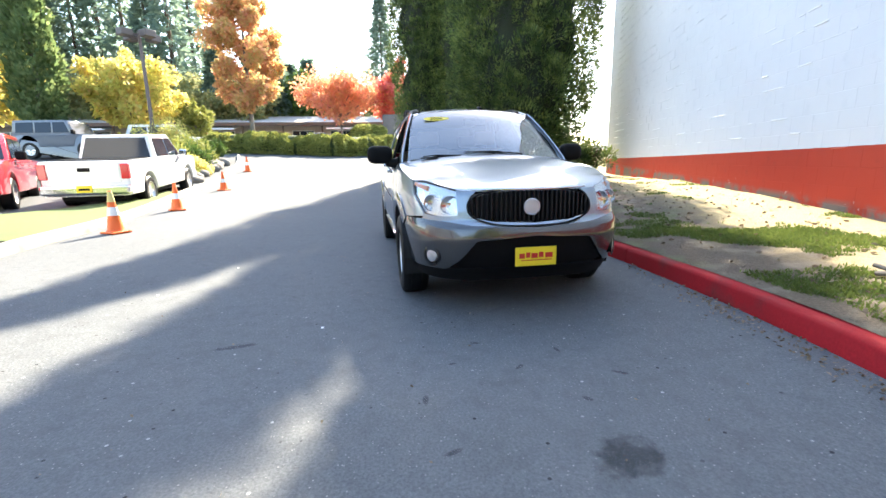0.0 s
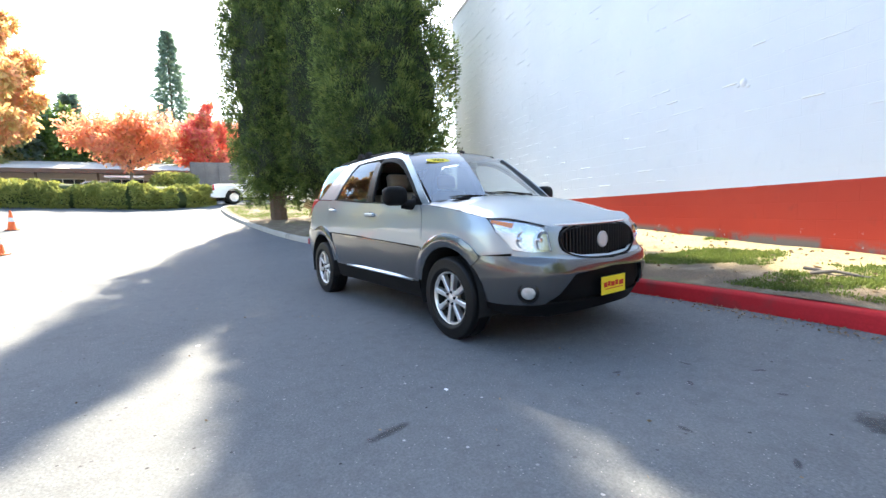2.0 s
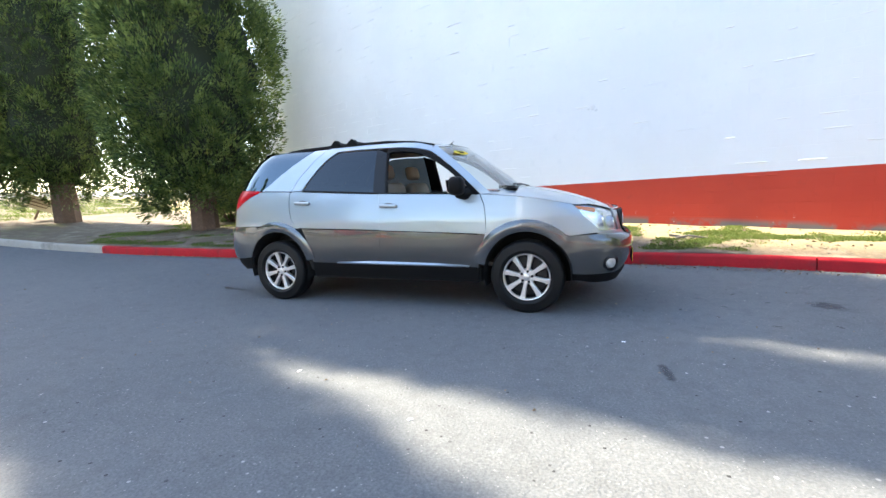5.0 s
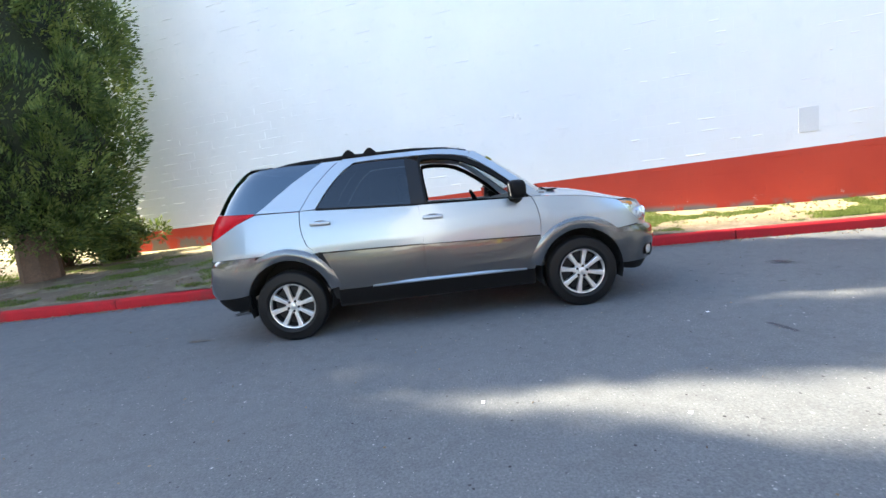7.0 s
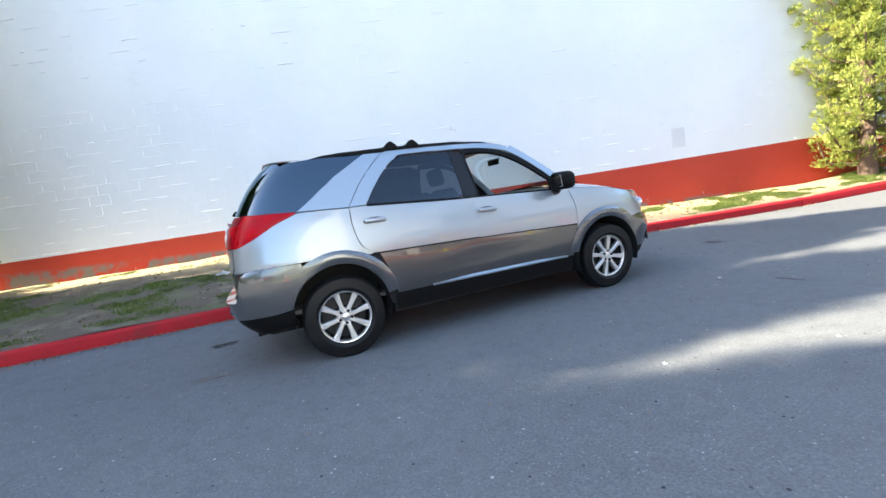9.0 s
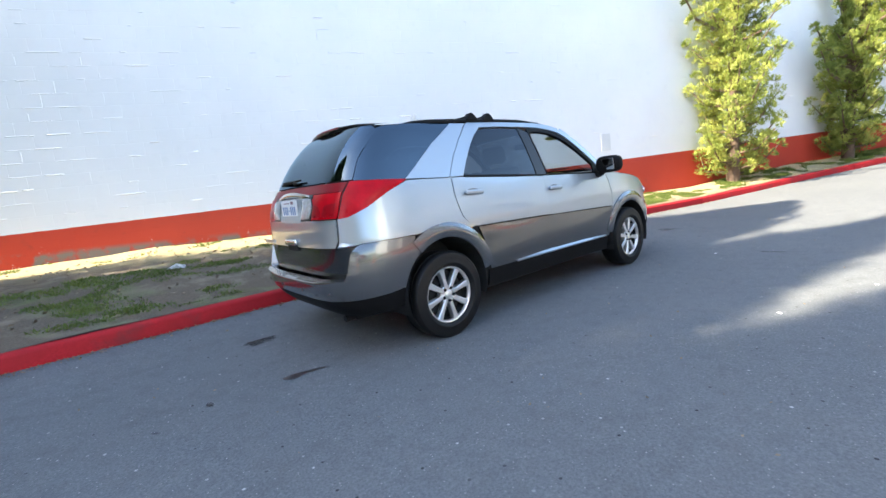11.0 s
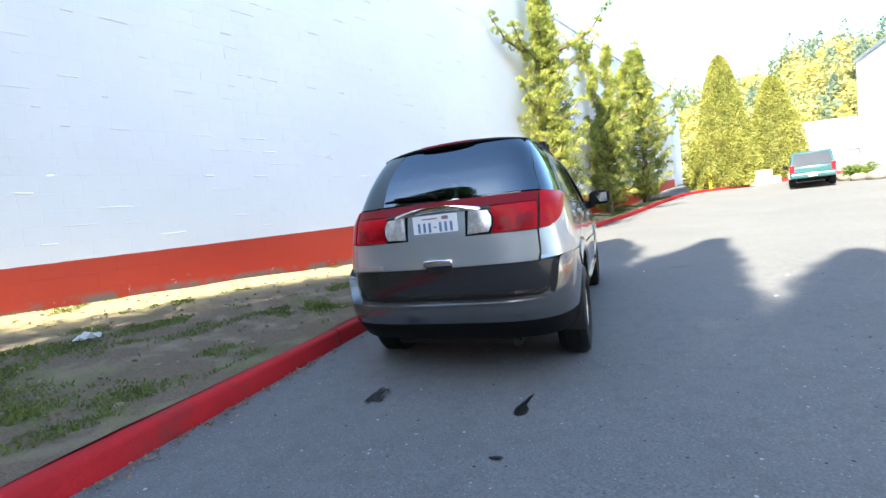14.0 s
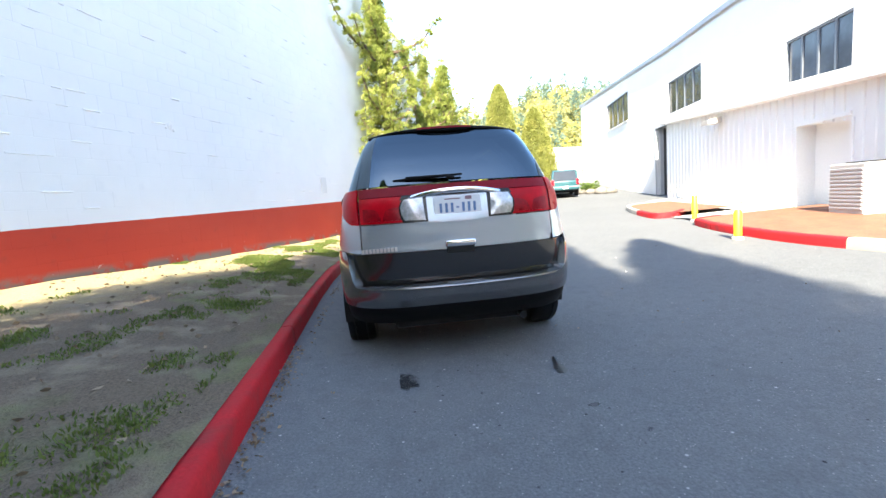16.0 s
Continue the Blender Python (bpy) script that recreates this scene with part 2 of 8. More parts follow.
M_JUNIPER = foliage("juniper_leaf", [(0.07, 0.11, 0.03), (0.26, 0.31, 0.07), (0.56, 0.57, 0.17)], 0.38, 0.6, 0.18, 2.8)
M_HEDGE = foliage("hedge_leaf", [(0.20, 0.22, 0.055), (0.28, 0.30, 0.08), (0.40, 0.39, 0.12)], 0.4, 0.6, 0.2, 2.0)
M_SHRUB = foliage("shrub_leaf", [(0.04, 0.08, 0.02), (0.10, 0.16, 0.035), (0.18, 0.22, 0.05)], 0.3)
# distant conifers: the veil of haze is mixed into the leaf colours
M_CONIFER_HAZE = foliage("hazed_conifer_leaf", [(0.12, 0.18, 0.15), (0.21, 0.29, 0.22), (0.30, 0.37, 0.27)], 0.6)
M_MAPLE_Y = foliage("maple_leaf_yellow", [(0.50, 0.54, 0.16), (0.70, 0.64, 0.20), (0.75, 0.48, 0.20)], 0.62)
M_MAPLE_O = foliage("maple_leaf_orange", [(0.54, 0.53, 0.19), (0.70, 0.43, 0.20), (0.72, 0.30, 0.22)], 0.62)
M_MAPLE_R = foliage("maple_leaf_coral", [(0.74, 0.48, 0.20), (0.76, 0.36, 0.21), (0.76, 0.28, 0.23)], 0.62)
M_MAPLE_RED = foliage("maple_leaf_red", [(0.70, 0.42, 0.15), (0.74, 0.22, 0.17), (0.76, 0.16, 0.19)], 0.62)
# autumn leaves far off, lightened so that haze sits in the colour
M_HILL_HAZE = foliage("hazed_hill_leaf", [(0.20, 0.24, 0.12), (0.33, 0.34, 0.15), (0.50, 0.42, 0.18)], 0.45)
M_GRASS = foliage("grass_blade", [(0.07, 0.10, 0.026), (0.125, 0.17, 0.04), (0.20, 0.235, 0.065)], 0.4)
M_DEADLEAF = foliage("dead_leaf", [(0.12, 0.085, 0.055), (0.22, 0.165, 0.11), (0.33, 0.26, 0.18)], 0.2)
M_RUBBER = surface("rubber", (0.006, 0.006, 0.0065), 0.5, var=0.2, bump_s=0.2, spec=0.25)
M_BLACK = surface("black_plastic", (0.007, 0.007, 0.0075), 0.55, var=0.15, bump_s=0.1, spec=0.1)
M_CHROME = surface("chrome", (0.78, 0.78, 0.80), 0.10, metal=1.0, var=0.03, bump_s=0.0)
M_ALLOY = surface("machined_alloy", (0.80, 0.79, 0.78), 0.33, metal=0.85, var=0.05, bump_s=0.0)
M_ALLOY_DARK = surface("cast_alloy_dark", (0.028, 0.028, 0.03), 0.45, metal=0.7, var=0.1)
M_ORANGE = surface("cone_orange", (0.85, 0.14, 0.02), 0.5, var=0.08)
M_REFLECT = surface("reflective_white", (0.82, 0.82, 0.80), 0.35, var=0.05)
M_YELLOW = surface("yellow_paint", (0.85, 0.66, 0.03), 0.45, var=0.08)
M_BRONZE = surface("brown_lamp_metal", (0.11, 0.085, 0.075), 0.5, metal=0.2, var=0.1)


def stain_mat(name, color, rough, most, seed):
    """A mark that soaks away towards a ragged rim; laid on a disc of radius one."""
    m, t, b = node_mat(name)
    tc = t.nodes.new("ShaderNodeTexCoord").outputs["Object"]
    sp = t.nodes.new("ShaderNodeSeparateXYZ")
    t.links.new(tc, sp.inputs[0])
    r = maths(t, "SQRT", maths(t, "ADD", maths(t, "MULTIPLY", sp.outputs["X"], sp.outputs["X"]), maths(t, "MULTIPLY", sp.outputs["Y"], sp.outputs["Y"])))
    wv = maths(t, "SUBTRACT", add_noise(t, place(t), 16.0 + seed, 4.0), 0.5)
    edge = maths(t, "ADD", r, maths(t, "MULTIPLY", wv, 1.5))
    a = maths(t, "MULTIPLY", maths(t, "MULTIPLY", ramp(t, edge, 0.85, 0.45), ramp(t, r, 0.98, 0.72)), most)
    b.inputs["Base Color"].default_value = (*color, 1)
    t.links.new(ramp_to(t, add_noise(t, place(t), 50, 3.0), rough * 0.8, min(1, rough * 1.2)), b.inputs["Roughness"])
    t.links.new(a, b.inputs["Alpha"])
    return m


M_OIL = stain_mat("oil_stain", (0.012, 0.012, 0.013), 0.4, 0.95, 0.0)
M_OIL_OLD = stain_mat("dried_oil", (0.016, 0.016, 0.017), 0.7, 0.8, 1.0)
M_OIL_FAINT = stain_mat("old_stain", (0.022, 0.022, 0.023), 0.8, 0.42, 3.0)
M_PAPER = surface("white_paper", (0.8, 0.8, 0.8), 0.7, var=0.05)

# ---- building tools ----
def mesh_from(name, verts, faces, smooth=False):
    me = bpy.data.meshes.new(name)
    me.from_pydata([tuple(v) for v in verts], [], faces)
    if smooth:
        me.polygons.foreach_set("use_smooth", [True] * len(me.polygons))
    me.update()
    return me


def part(name, data, material, parent=None, label=""):
    """Links a bmesh or mesh as one object under a thing or a part."""
    if isinstance(data, bmesh.types.BMesh):
        me = bpy.data.meshes.new(name)
        data.to_mesh(me)
        data.free()
    else:
        me = data
    if material is not None and not me.materials:
        me.materials.append(material)
    ob = new(name, me)
    ob.parent = parent
    if label:
        tagged(ob, label)
    return ob


def thing(name, label, category, group="", at=None):
    e = new(name)
    e.empty_display_size = 0.2
    if at is not None:
        e.matrix_world = at
    return tagged(e, label, category, group)


def structure(name, data, material, label=""):
    return tagged(part(name, data, material), label, kind="structure")


def smooth_all(bm, angle=None):
    for f in bm.faces:
        f.smooth = True
    if angle is not None:
        for e in bm.edges:
            if len(e.link_faces) == 2 and e.calc_face_angle(0) > angle:
                e.smooth = False
    return bm


def box(lo, hi, bevel=0.0, seg=2, bm=None, m=None):
    own = bmesh.new()
    bmesh.ops.create_cube(own, size=1.0)
    for v in own.verts:
        v.co = Vector([lo[k] + (v.co[k] + 0.5) * (hi[k] - lo[k]) for k in range(3)])
    if bevel:
        bmesh.ops.bevel(own, geom=own.edges[:], offset=bevel, segments=seg, profile=0.5, affect="EDGES")
    if m is not None:
        bmesh.ops.transform(own, matrix=m, verts=own.verts)
    if bm is None:
        return own
    join_bm(bm, own)
    return bm


def join_bm(bm, other):
    me = bpy.data.meshes.new("tmp")
    other.to_mesh(me)
    other.free()
    bm.from_mesh(me)
    bpy.data.meshes.remove(me)
    return bm


def lathe(profile, n=32, axis="z", arc=2 * math.pi):
    """Turns (radius, height) pairs round an axis."""
    bm = bmesh.new()
    rings = []
    full = abs(arc - 2 * math.pi) < 1e-6
    for r, h in profile:
        ring = []
        for k in range(n if full else n + 1):
            a = arc * k / n
            p = (r * math.cos(a), r * math.sin(a), h)
            if axis == "y":
                p = (p[0], -h, p[1])
            elif axis == "x":
                p = (h, p[0], p[1])
            ring.append(bm.verts.new(p))
        rings.append(ring)
    for a, b in zip(rings, rings[1:]):
        m = len(a)
        for k in range(m if full else m - 1):
            bm.faces.new((a[k], a[(k + 1) % m], b[(k + 1) % m], b[k]))
    bmesh.ops.remove_doubles(bm, verts=bm.verts, dist=1e-5)
    bmesh.ops.recalc_face_normals(bm, faces=bm.faces)
    return smooth_all(bm, radians(35))


def tube(points, radii, n=10):
    """A tapered tube along points."""
    bm = bmesh.new()
    pts = [Vector(p) for p in points]
    if isinstance(radii, (int, float)):
        radii = [radii] * len(pts)
    rings, ref = [], Vector((0.31, 0.77, 0.55))
    for k, p in enumerate(pts):
        d = (pts[min(k + 1, len(pts) - 1)] - pts[max(k - 1, 0)]).normalized()
        a = d.cross(ref).normalized()
        b = d.cross(a)
        rings.append([bm.verts.new(p + radii[k] * (math.cos(2 * math.pi * j / n) * a + math.sin(2 * math.pi * j / n) * b)) for j in range(n)])
    for r0, r1 in zip(rings, rings[1:]):
        for j in range(n):
            bm.faces.new((r0[j], r0[(j + 1) % n], r1[(j + 1) % n], r1[j]))
    bm.faces.new(rings[0][::-1])
    bm.faces.new(rings[-1])
    bmesh.ops.recalc_face_normals(bm, faces=bm.faces)
    return smooth_all(bm, radians(50))


def prism(outline, lo, hi, axis="y", bevel=0.0):
    """Extrudes a flat outline between two places on an axis."""
    bm = bmesh.new()
    n = len(outline)
    put = {"y": lambda a, b, c: (a, c, b), "x": lambda a, b, c: (c, a, b), "z": lambda a, b, c: (a, b, c)}[axis]
    v0 = [bm.verts.new(put(a, b, lo)) for a, b in outline]
    v1 = [bm.verts.new(put(a, b, hi)) for a, b in outline]
    bm.faces.new(v0)
    bm.faces.new(v1[::-1])
    for k in range(n):
        bm.faces.new((v0[k], v1[k], v1[(k + 1) % n], v0[(k + 1) % n]))
    bmesh.ops.recalc_face_normals(bm, faces=bm.faces)
    if bevel:
        bmesh.ops.bevel(bm, geom=bm.edges[:], offset=bevel, segments=2, profile=0.5, affect="EDGES")
    return bm


def spline(points, n):
    """Smooth run through points (Catmull-Rom), n steps a span."""
    out, P = [], [np.array(p, float) for p in points]
    for i in range(len(P) - 1):
        p0, p1, p2, p3 = P[max(i - 1, 0)], P[i], P[i + 1], P[min(i + 2, len(P) - 1)]
        for k in range(n):
            t = k / n
            out.append(0.5 * (2 * p1 + (p2 - p0) * t + (2 * p0 - 5 * p1 + 4 * p2 - p3) * t**2 + (3 * p1 - p0 - 3 * p2 + p3) * t**3))
    out.append(P[-1])
    return out


def step(a, b, v):
    u = min(1.0, max(0.0, (v - a) / (b - a)))
    return u * u * (3 - 2 * u)


def leaf_mesh(name, pos, out, length, width, seed, spread=0.8):
    """Many small four-cornered leaves that point roughly the way given."""
    rng = np.random.default_rng(seed)
    n = len(pos)
    a = out / (np.linalg.norm(out, axis=1, keepdims=True) + 1e-9) + spread * rng.normal(size=(n, 3))
    a /= np.linalg.norm(a, axis=1, keepdims=True)
    b = np.cross(a, rng.normal(size=(n, 3)))
    b /= np.linalg.norm(b, axis=1, keepdims=True)
    c = np.cross(a, b)
    L = (length * rng.uniform(0.6, 1.3, n))[:, None]
    W = (width * rng.uniform(0.7, 1.2, n))[:, None]
    v = np.stack([pos, pos + a * L * 0.5 + b * W * 0.5 + c * W * 0.12, pos + a * L, pos + a * L * 0.5 - b * W * 0.5 + c * W * 0.12], 1).reshape(-1, 3)
    me = bpy.data.meshes.new(name)
    me.vertices.add(4 * n)
    me.vertices.foreach_set("co", v.astype(np.float32).ravel())
    me.loops.add(4 * n)
    me.loops.foreach_set("vertex_index", np.arange(4 * n, dtype=np.int32))
    me.polygons.add(n)
    me.polygons.foreach_set("loop_start", np.arange(0, 4 * n, 4, dtype=np.int32))
    me.polygons.foreach_set("loop_total", np.full(n, 4, dtype=np.int32))
    me.update(calc_edges=True)
    return me


# ---- the lie of the land ----
def land(x, y):
    """Height of the paved ground."""
    if x < 0:
        p = 0.003 * x * x if x > -16 else 0.768 + 0.09 * (-16 - x) if x > -24 else 1.488 + 1.7 * (1 - math.exp((x + 24) / 16))
    else:
        p = 0.002 * x * x if x < 24 else 1.152 + 0.96 * (1 - math.exp((24 - x) / 10))
    c = 0.1 * step(0.3, 1.4, y) if y > 0 else 0.13 * min(1.0, max(0.0, (-2.2 - y) / 3)) + 0.02 * min(9.8, max(0.0, -5.2 - y))
    k = -0.02 * max(0.0, min(x, 24) - 5) * (1 - step(-9, -2, y)) if x > 5 else 0.0
    return p + c + k


KERB = spline([(-24.6, 9.0), (-25.2, 5.6), (-24.6, 2.7), (-22.8, 1.25), (-20.5, 0.88), (-17, 0.76), (-13.5, 0.8), (-10, 0.86), (-7.3, 0.98), (-5, 1.135), (-3, 1.262), (-0.5, 1.38), (1.2, 1.4), (2.4, 1.33), (3.4, 1.2), (5, 0.9), (7, 0.46), (9, -0.08), (11.5, -0.85), (14.5, -2.05), (18, -3.45), (21, -4.9), (23.2, -6.9), (24.2, -9.6), (24.6, -13)], 12)
KERB_X = [p[0] for p in KERB]
KERB_MX, KERB_MY = np.array([p[0] for p in KERB[36:-12]]), np.array([p[1] for p in KERB[36:-12]])


def kerb_y(x):
    return float(np.interp(x, KERB_MX, KERB_MY))


def wall_y(x):
    return 4.31 - 0.335 * x


def wall_foot(x):
    return float(np.interp(x, [-30, -16, -12, -8, -5, -2.8, 0, 3, 6, 9, 12.7, 19, 29, 40], [1.9, 1.0, 0.75, 0.62, 0.64, 0.68, 0.6, 0.47, 0.39, 0.4, 0.62, 0.75, 1.0, 1.3]))


def verge(x, y):
    """Height of the worn grass between the kerb and the wall."""
    yk, yw = kerb_y(max(-23, x)), wall_y(x)
    v = min(1.0, max(0.0, (y - yk) / max(0.3, yw - yk)))
    top = land(x, min(y, yk)) + 0.14
    bumpy = 0.02 * noise.noise((x * 1.3, y * 1.3, 0.0)) + 0.05 * v * (1 - v)
    return top * (1 - v) + max(wall_foot(x), top if x < -10 else 0) * v + bumpy

# ---- ground ----
def axis_steps(lo, hi, fine_lo, fine_hi, d):
    inner = list(np.arange(fine_lo, fine_hi + 1e-6, d))
    a, b, s = [], [], d
    p = fine_lo
    while p > lo:
        s *= 1.35
        p = max(lo, p - s)
        a.append(p)
    p, s = fine_hi, d
    while p < hi:
        s *= 1.35
        p = min(hi, p + s)
        b.append(p)
    return a[::-1] + inner + b


def sheet(name, xs, ys, height, keep=None):
    vs, fs, idx = [], [], {}
    for i, x in enumerate(xs):
        for j, y in enumerate(ys):
            idx[i, j] = len(vs)
            vs.append((x, y, height(x, y)))
    for i in range(len(xs) - 1):
        for j in range(len(ys) - 1):
            if keep is None or keep((xs[i] + xs[i + 1]) / 2, (ys[j] + ys[j + 1]) / 2):
                fs.append((idx[i, j], idx[i + 1, j], idx[i + 1, j + 1], idx[i, j + 1]))
    return mesh_from(name, vs, fs, True)


gx, gy = axis_steps(-900, 900, -30, 30, 0.5), axis_steps(-900, 900, -14, 4, 0.4)
structure("ground", sheet("ground", gx, gy, land), M_ASPHALT, "weathered grey asphalt street and yard")


# ---- worn verge between kerb and wall ----
def strip(name, xs, lo, hi, height, n=14):
    """A sheet between two lines over x."""
    vs, fs = [], []
    for x in xs:
        a, b = lo(x), hi(x)
        for j in range(n + 1):
            y = a + (b - a) * j / n
            vs.append((x, y, height(x, y)))
    for i in range(len(xs) - 1):
        for j in range(n):
            k = i * (n + 1) + j
            fs.append((k, k + n + 1, k + n + 2, k + 1))
    return mesh_from(name, vs, fs, True)


verge_xs = list(np.arange(-22.8, 30.01, 0.3))
structure("verge", strip("verge", verge_xs, lambda x: kerb_y(x) + 0.1, lambda x: wall_y(x) + (0.05 if x > -9 else 6.0), verge, 24), M_VERGE, "worn grass verge with bare earth and dry needles")
nose_xs = list(np.arange(-25.0, -22.7, 0.1))


def nose_lo(x):
    pts = [p for p in KERB[:42] if p[1] < 9]
    near = [p for p in KERB[12:40]]
    return float(np.interp(x, [p[0] for p in near][::-1] if near[0][0] > near[-1][0] else [p[0] for p in near], [p[1] for p in near])) + 0.1


structure("verge_tip", strip("verge_tip", nose_xs, nose_lo, lambda x: wall_y(x) + 6.0, lambda x, y: verge(x, y), 12), M_VERGE, "rounded tip of the grass verge")


# ---- kerbs ----
def kerb_piece(pts, side, w=0.145, h=0.145, rise=0.0):
    """A length of kerb: road face at pts, body on the given side."""
    prof = [(0.0, -0.06), (0.005, h - 0.035), (0.014, h - 0.012), (0.034, h), (w - 0.02, h), (w, h - 0.02), (w, -0.06)]
    bm = bmesh.new()
    rings = []
    for k, p in enumerate(pts):
        d = np.array(pts[min(k + 1, len(pts) - 1)]) - np.array(pts[max(0, k - 1)])
        d /= np.linalg.norm(d)
        nrm = side * np.array([-d[1], d[0]])
        z = land(p[0], p[1]) + rise
        jig = 0.004 * noise.noise((p[0] * 3, p[1] * 3, 5.0))
        rings.append([bm.verts.new((p[0] + nrm[0] * (a + jig), p[1] + nrm[1] * (a + jig), z + b + jig)) for a, b in prof])
    for r0, r1 in zip(rings, rings[1:]):
        for j in range(len(prof) - 1):
            bm.faces.new((r0[j], r1[j], r1[j + 1], r0[j + 1]))
    bm.faces.new(rings[0])
    bm.faces.new(rings[-1][::-1])
    bmesh.ops.recalc_face_normals(bm, faces=bm.faces)
    return smooth_all(bm, radians(40))


def resample(pts, gap):
    P = np.array([p[:2] for p in pts])
    s = np.r_[0, np.cumsum(np.hypot(*np.diff(P, axis=0).T))]
    u = np.arange(0, s[-1], gap)
    return [(float(np.interp(v, s, P[:, 0])), float(np.interp(v, s, P[:, 1]))) for v in u]


def kerb_run(name, line, side, length, paint, label):
    run = tagged(new(name), label, kind="structure")
    pts = resample(line, 0.1)
    n = int(length / 0.1)
    for k in range(0, len(pts) - 3, n):
        some = pts[k : k + n + 1]
        if len(some) < 3:
            continue
        a, b = np.array(some[0]), np.array(some[1])
        some[0] = tuple(a + 0.06 * (b - a))
        a, b = np.array(some[-1]), np.array(some[-2])
        some[-1] = tuple(a + 0.06 * (b - a))
        mid = some[len(some) // 2]
        part("kerb_stone", kerb_piece(some, side), paint(mid), run)
    return run


kerb_run("kerb_verge", KERB, 1, 3.02, lambda p: M_KERB_RED if p[0] > -7.4 else M_KERB, "red-painted concrete kerb along the verge")
KERB_S = spline([(-24, -8.6), (-20, -7.6), (-17, -7.0), (-12.7, -6.35), (-8.3, -6.1), (-4.7, -5.63), (-2.9, -5.46), (-1.2, -5.42), (0.4, -5.36), (2.0, -5.62), (3.3, -6.0), (3.75, -6.3), (3.85, -6.9)], 10)
kerb_run("kerb_yard", KERB_S, -1, 3.0, lambda p: M_KERB if p[0] < -0.6 else M_KERB_RED, "sun-bleached kerb on the yard side, partly red")
KERB_I = spline([(5.9, -7.6), (5.35, -6.9), (5.5, -6.45), (6.3, -6.6), (7.8, -7.1), (9.3, -7.8), (9.9, -8.5), (10.1, -9.4)], 8)
kerb_run("kerb_island", KERB_I, -1, 1.5, lambda p: M_KERB_RED if p[0] < 6.8 else M_KERB, "short kerb round a mulch island, red at its tip")


def yard_y(x):
    return float(np.interp(x, [p[0] for p in KERB_S[:-22]], [p[1] for p in KERB_S[:-22]]))


def shop_y(x):
    return -8.6 - 0.24 * x


structure("yard_lawn", strip("yard_lawn", list(np.arange(-8.0, -0.79, 0.25)), lambda x: yard_y(x) - 1.05 - 3 * step(-6, -1, x), lambda x: yard_y(x) - 0.1, lambda x, y: land(x, y) + 0.13, 8), M_LAWN, "sunlit mown lawn behind the kerb")
structure("mulch_bed", strip("mulch_bed", list(np.arange(-0.8, 3.81, 0.2)), lambda x: shop_y(x) + 0.05, lambda x: min(yard_y(min(x, 3.2)), yard_y(min(x, 3.2)) - 0.55 * max(0, x - 3.2)) - 0.1, lambda x, y: land(x, y) + 0.13, 8), M_MULCH, "reddish bark mulch bed")
structure("mulch_island", strip("mulch_island", list(np.arange(5.45, 10.05, 0.2)), lambda x: shop_y(x) + 1.2, lambda x: float(np.interp(x, [5.4, 5.6, 6.3, 7.8, 9.3, 9.9, 10.1], [-6.9, -6.6, -6.7, -7.2, -7.9, -8.6, -9.5])), lambda x, y: land(x, y) + 0.12, 8), M_MULCH, "bark mulch island before the shop")
structure("walkway", strip("walkway", list(np.arange(3.8, 12.0, 0.2)), lambda x: shop_y(x) + 0.05, lambda x: shop_y(x) + 1.25 if x > 5.4 else -6.7, lambda x, y: land(x, y) + 0.035, 6), M_CONCRETE, "pale concrete walk along the shop")

# ---- block wall ----
WALL_A = math.atan(-0.335)
WALL_M = Matrix.Translation((0, 4.31, 0)) @ Matrix.Rotation(WALL_A, 4, "Z")   # local x runs along the wall, local -y faces the street
CW = math.cos(WALL_A)
wall_lo, wall_hi, wall_top = -9.0 / CW, 29.0 / CW, 8.0
bm = box((wall_lo + 0.01, 0.0015, -0.4), (wall_hi - 0.01, 0.30, wall_top - 0.02))
wall = structure("wall_north", bm, M_WALL, "tall painted block wall, pale blue-white over a brick-red base")
wall.matrix_world = WALL_M
bm = box((wall_lo - 0.02, -0.03, wall_top - 0.02), (wall_hi + 0.02, 0.34, wall_top + 0.07), 0.01)
part("coping", bm, M_ROOF_GREY, wall)
bm2 = box((wall_lo - 0.0, 0.30, -0.4), (wall_lo + 0.30, 14.0, wall_top - 0.02))
side_wall = structure("wall_west", bm2, M_WALL, "end wall of the painted block building")
side_wall.matrix_world = WALL_M
bm = box((wall_lo + 0.3, 0.30, wall_top - 0.4), (wall_hi, 14.0, wall_top - 0.1))
roof = structure("roof_slab", bm, M_ROOF_GREY, "flat roof behind the block wall")
roof.matrix_world = WALL_M
# far stretch of the building, turned a little away, its blue shade painted in
far_a = math.atan(-0.2)
far_m = Matrix.Translation((29.0, 4.31 - 0.335 * 29.0 + 0.02, 0)) @ Matrix.Rotation(far_a, 4, "Z")
bm = box((0.01, 0.0, 0.0), (9.0, 0.3, wall_top - 0.1))
far_wall = structure("wall_far", bm, surface("far_wall_shade", (0.55, 0.62, 0.73), 0.7, var=0.06), "far plain end of the building, blue-grey shade in its colour")
far_wall.matrix_world = far_m


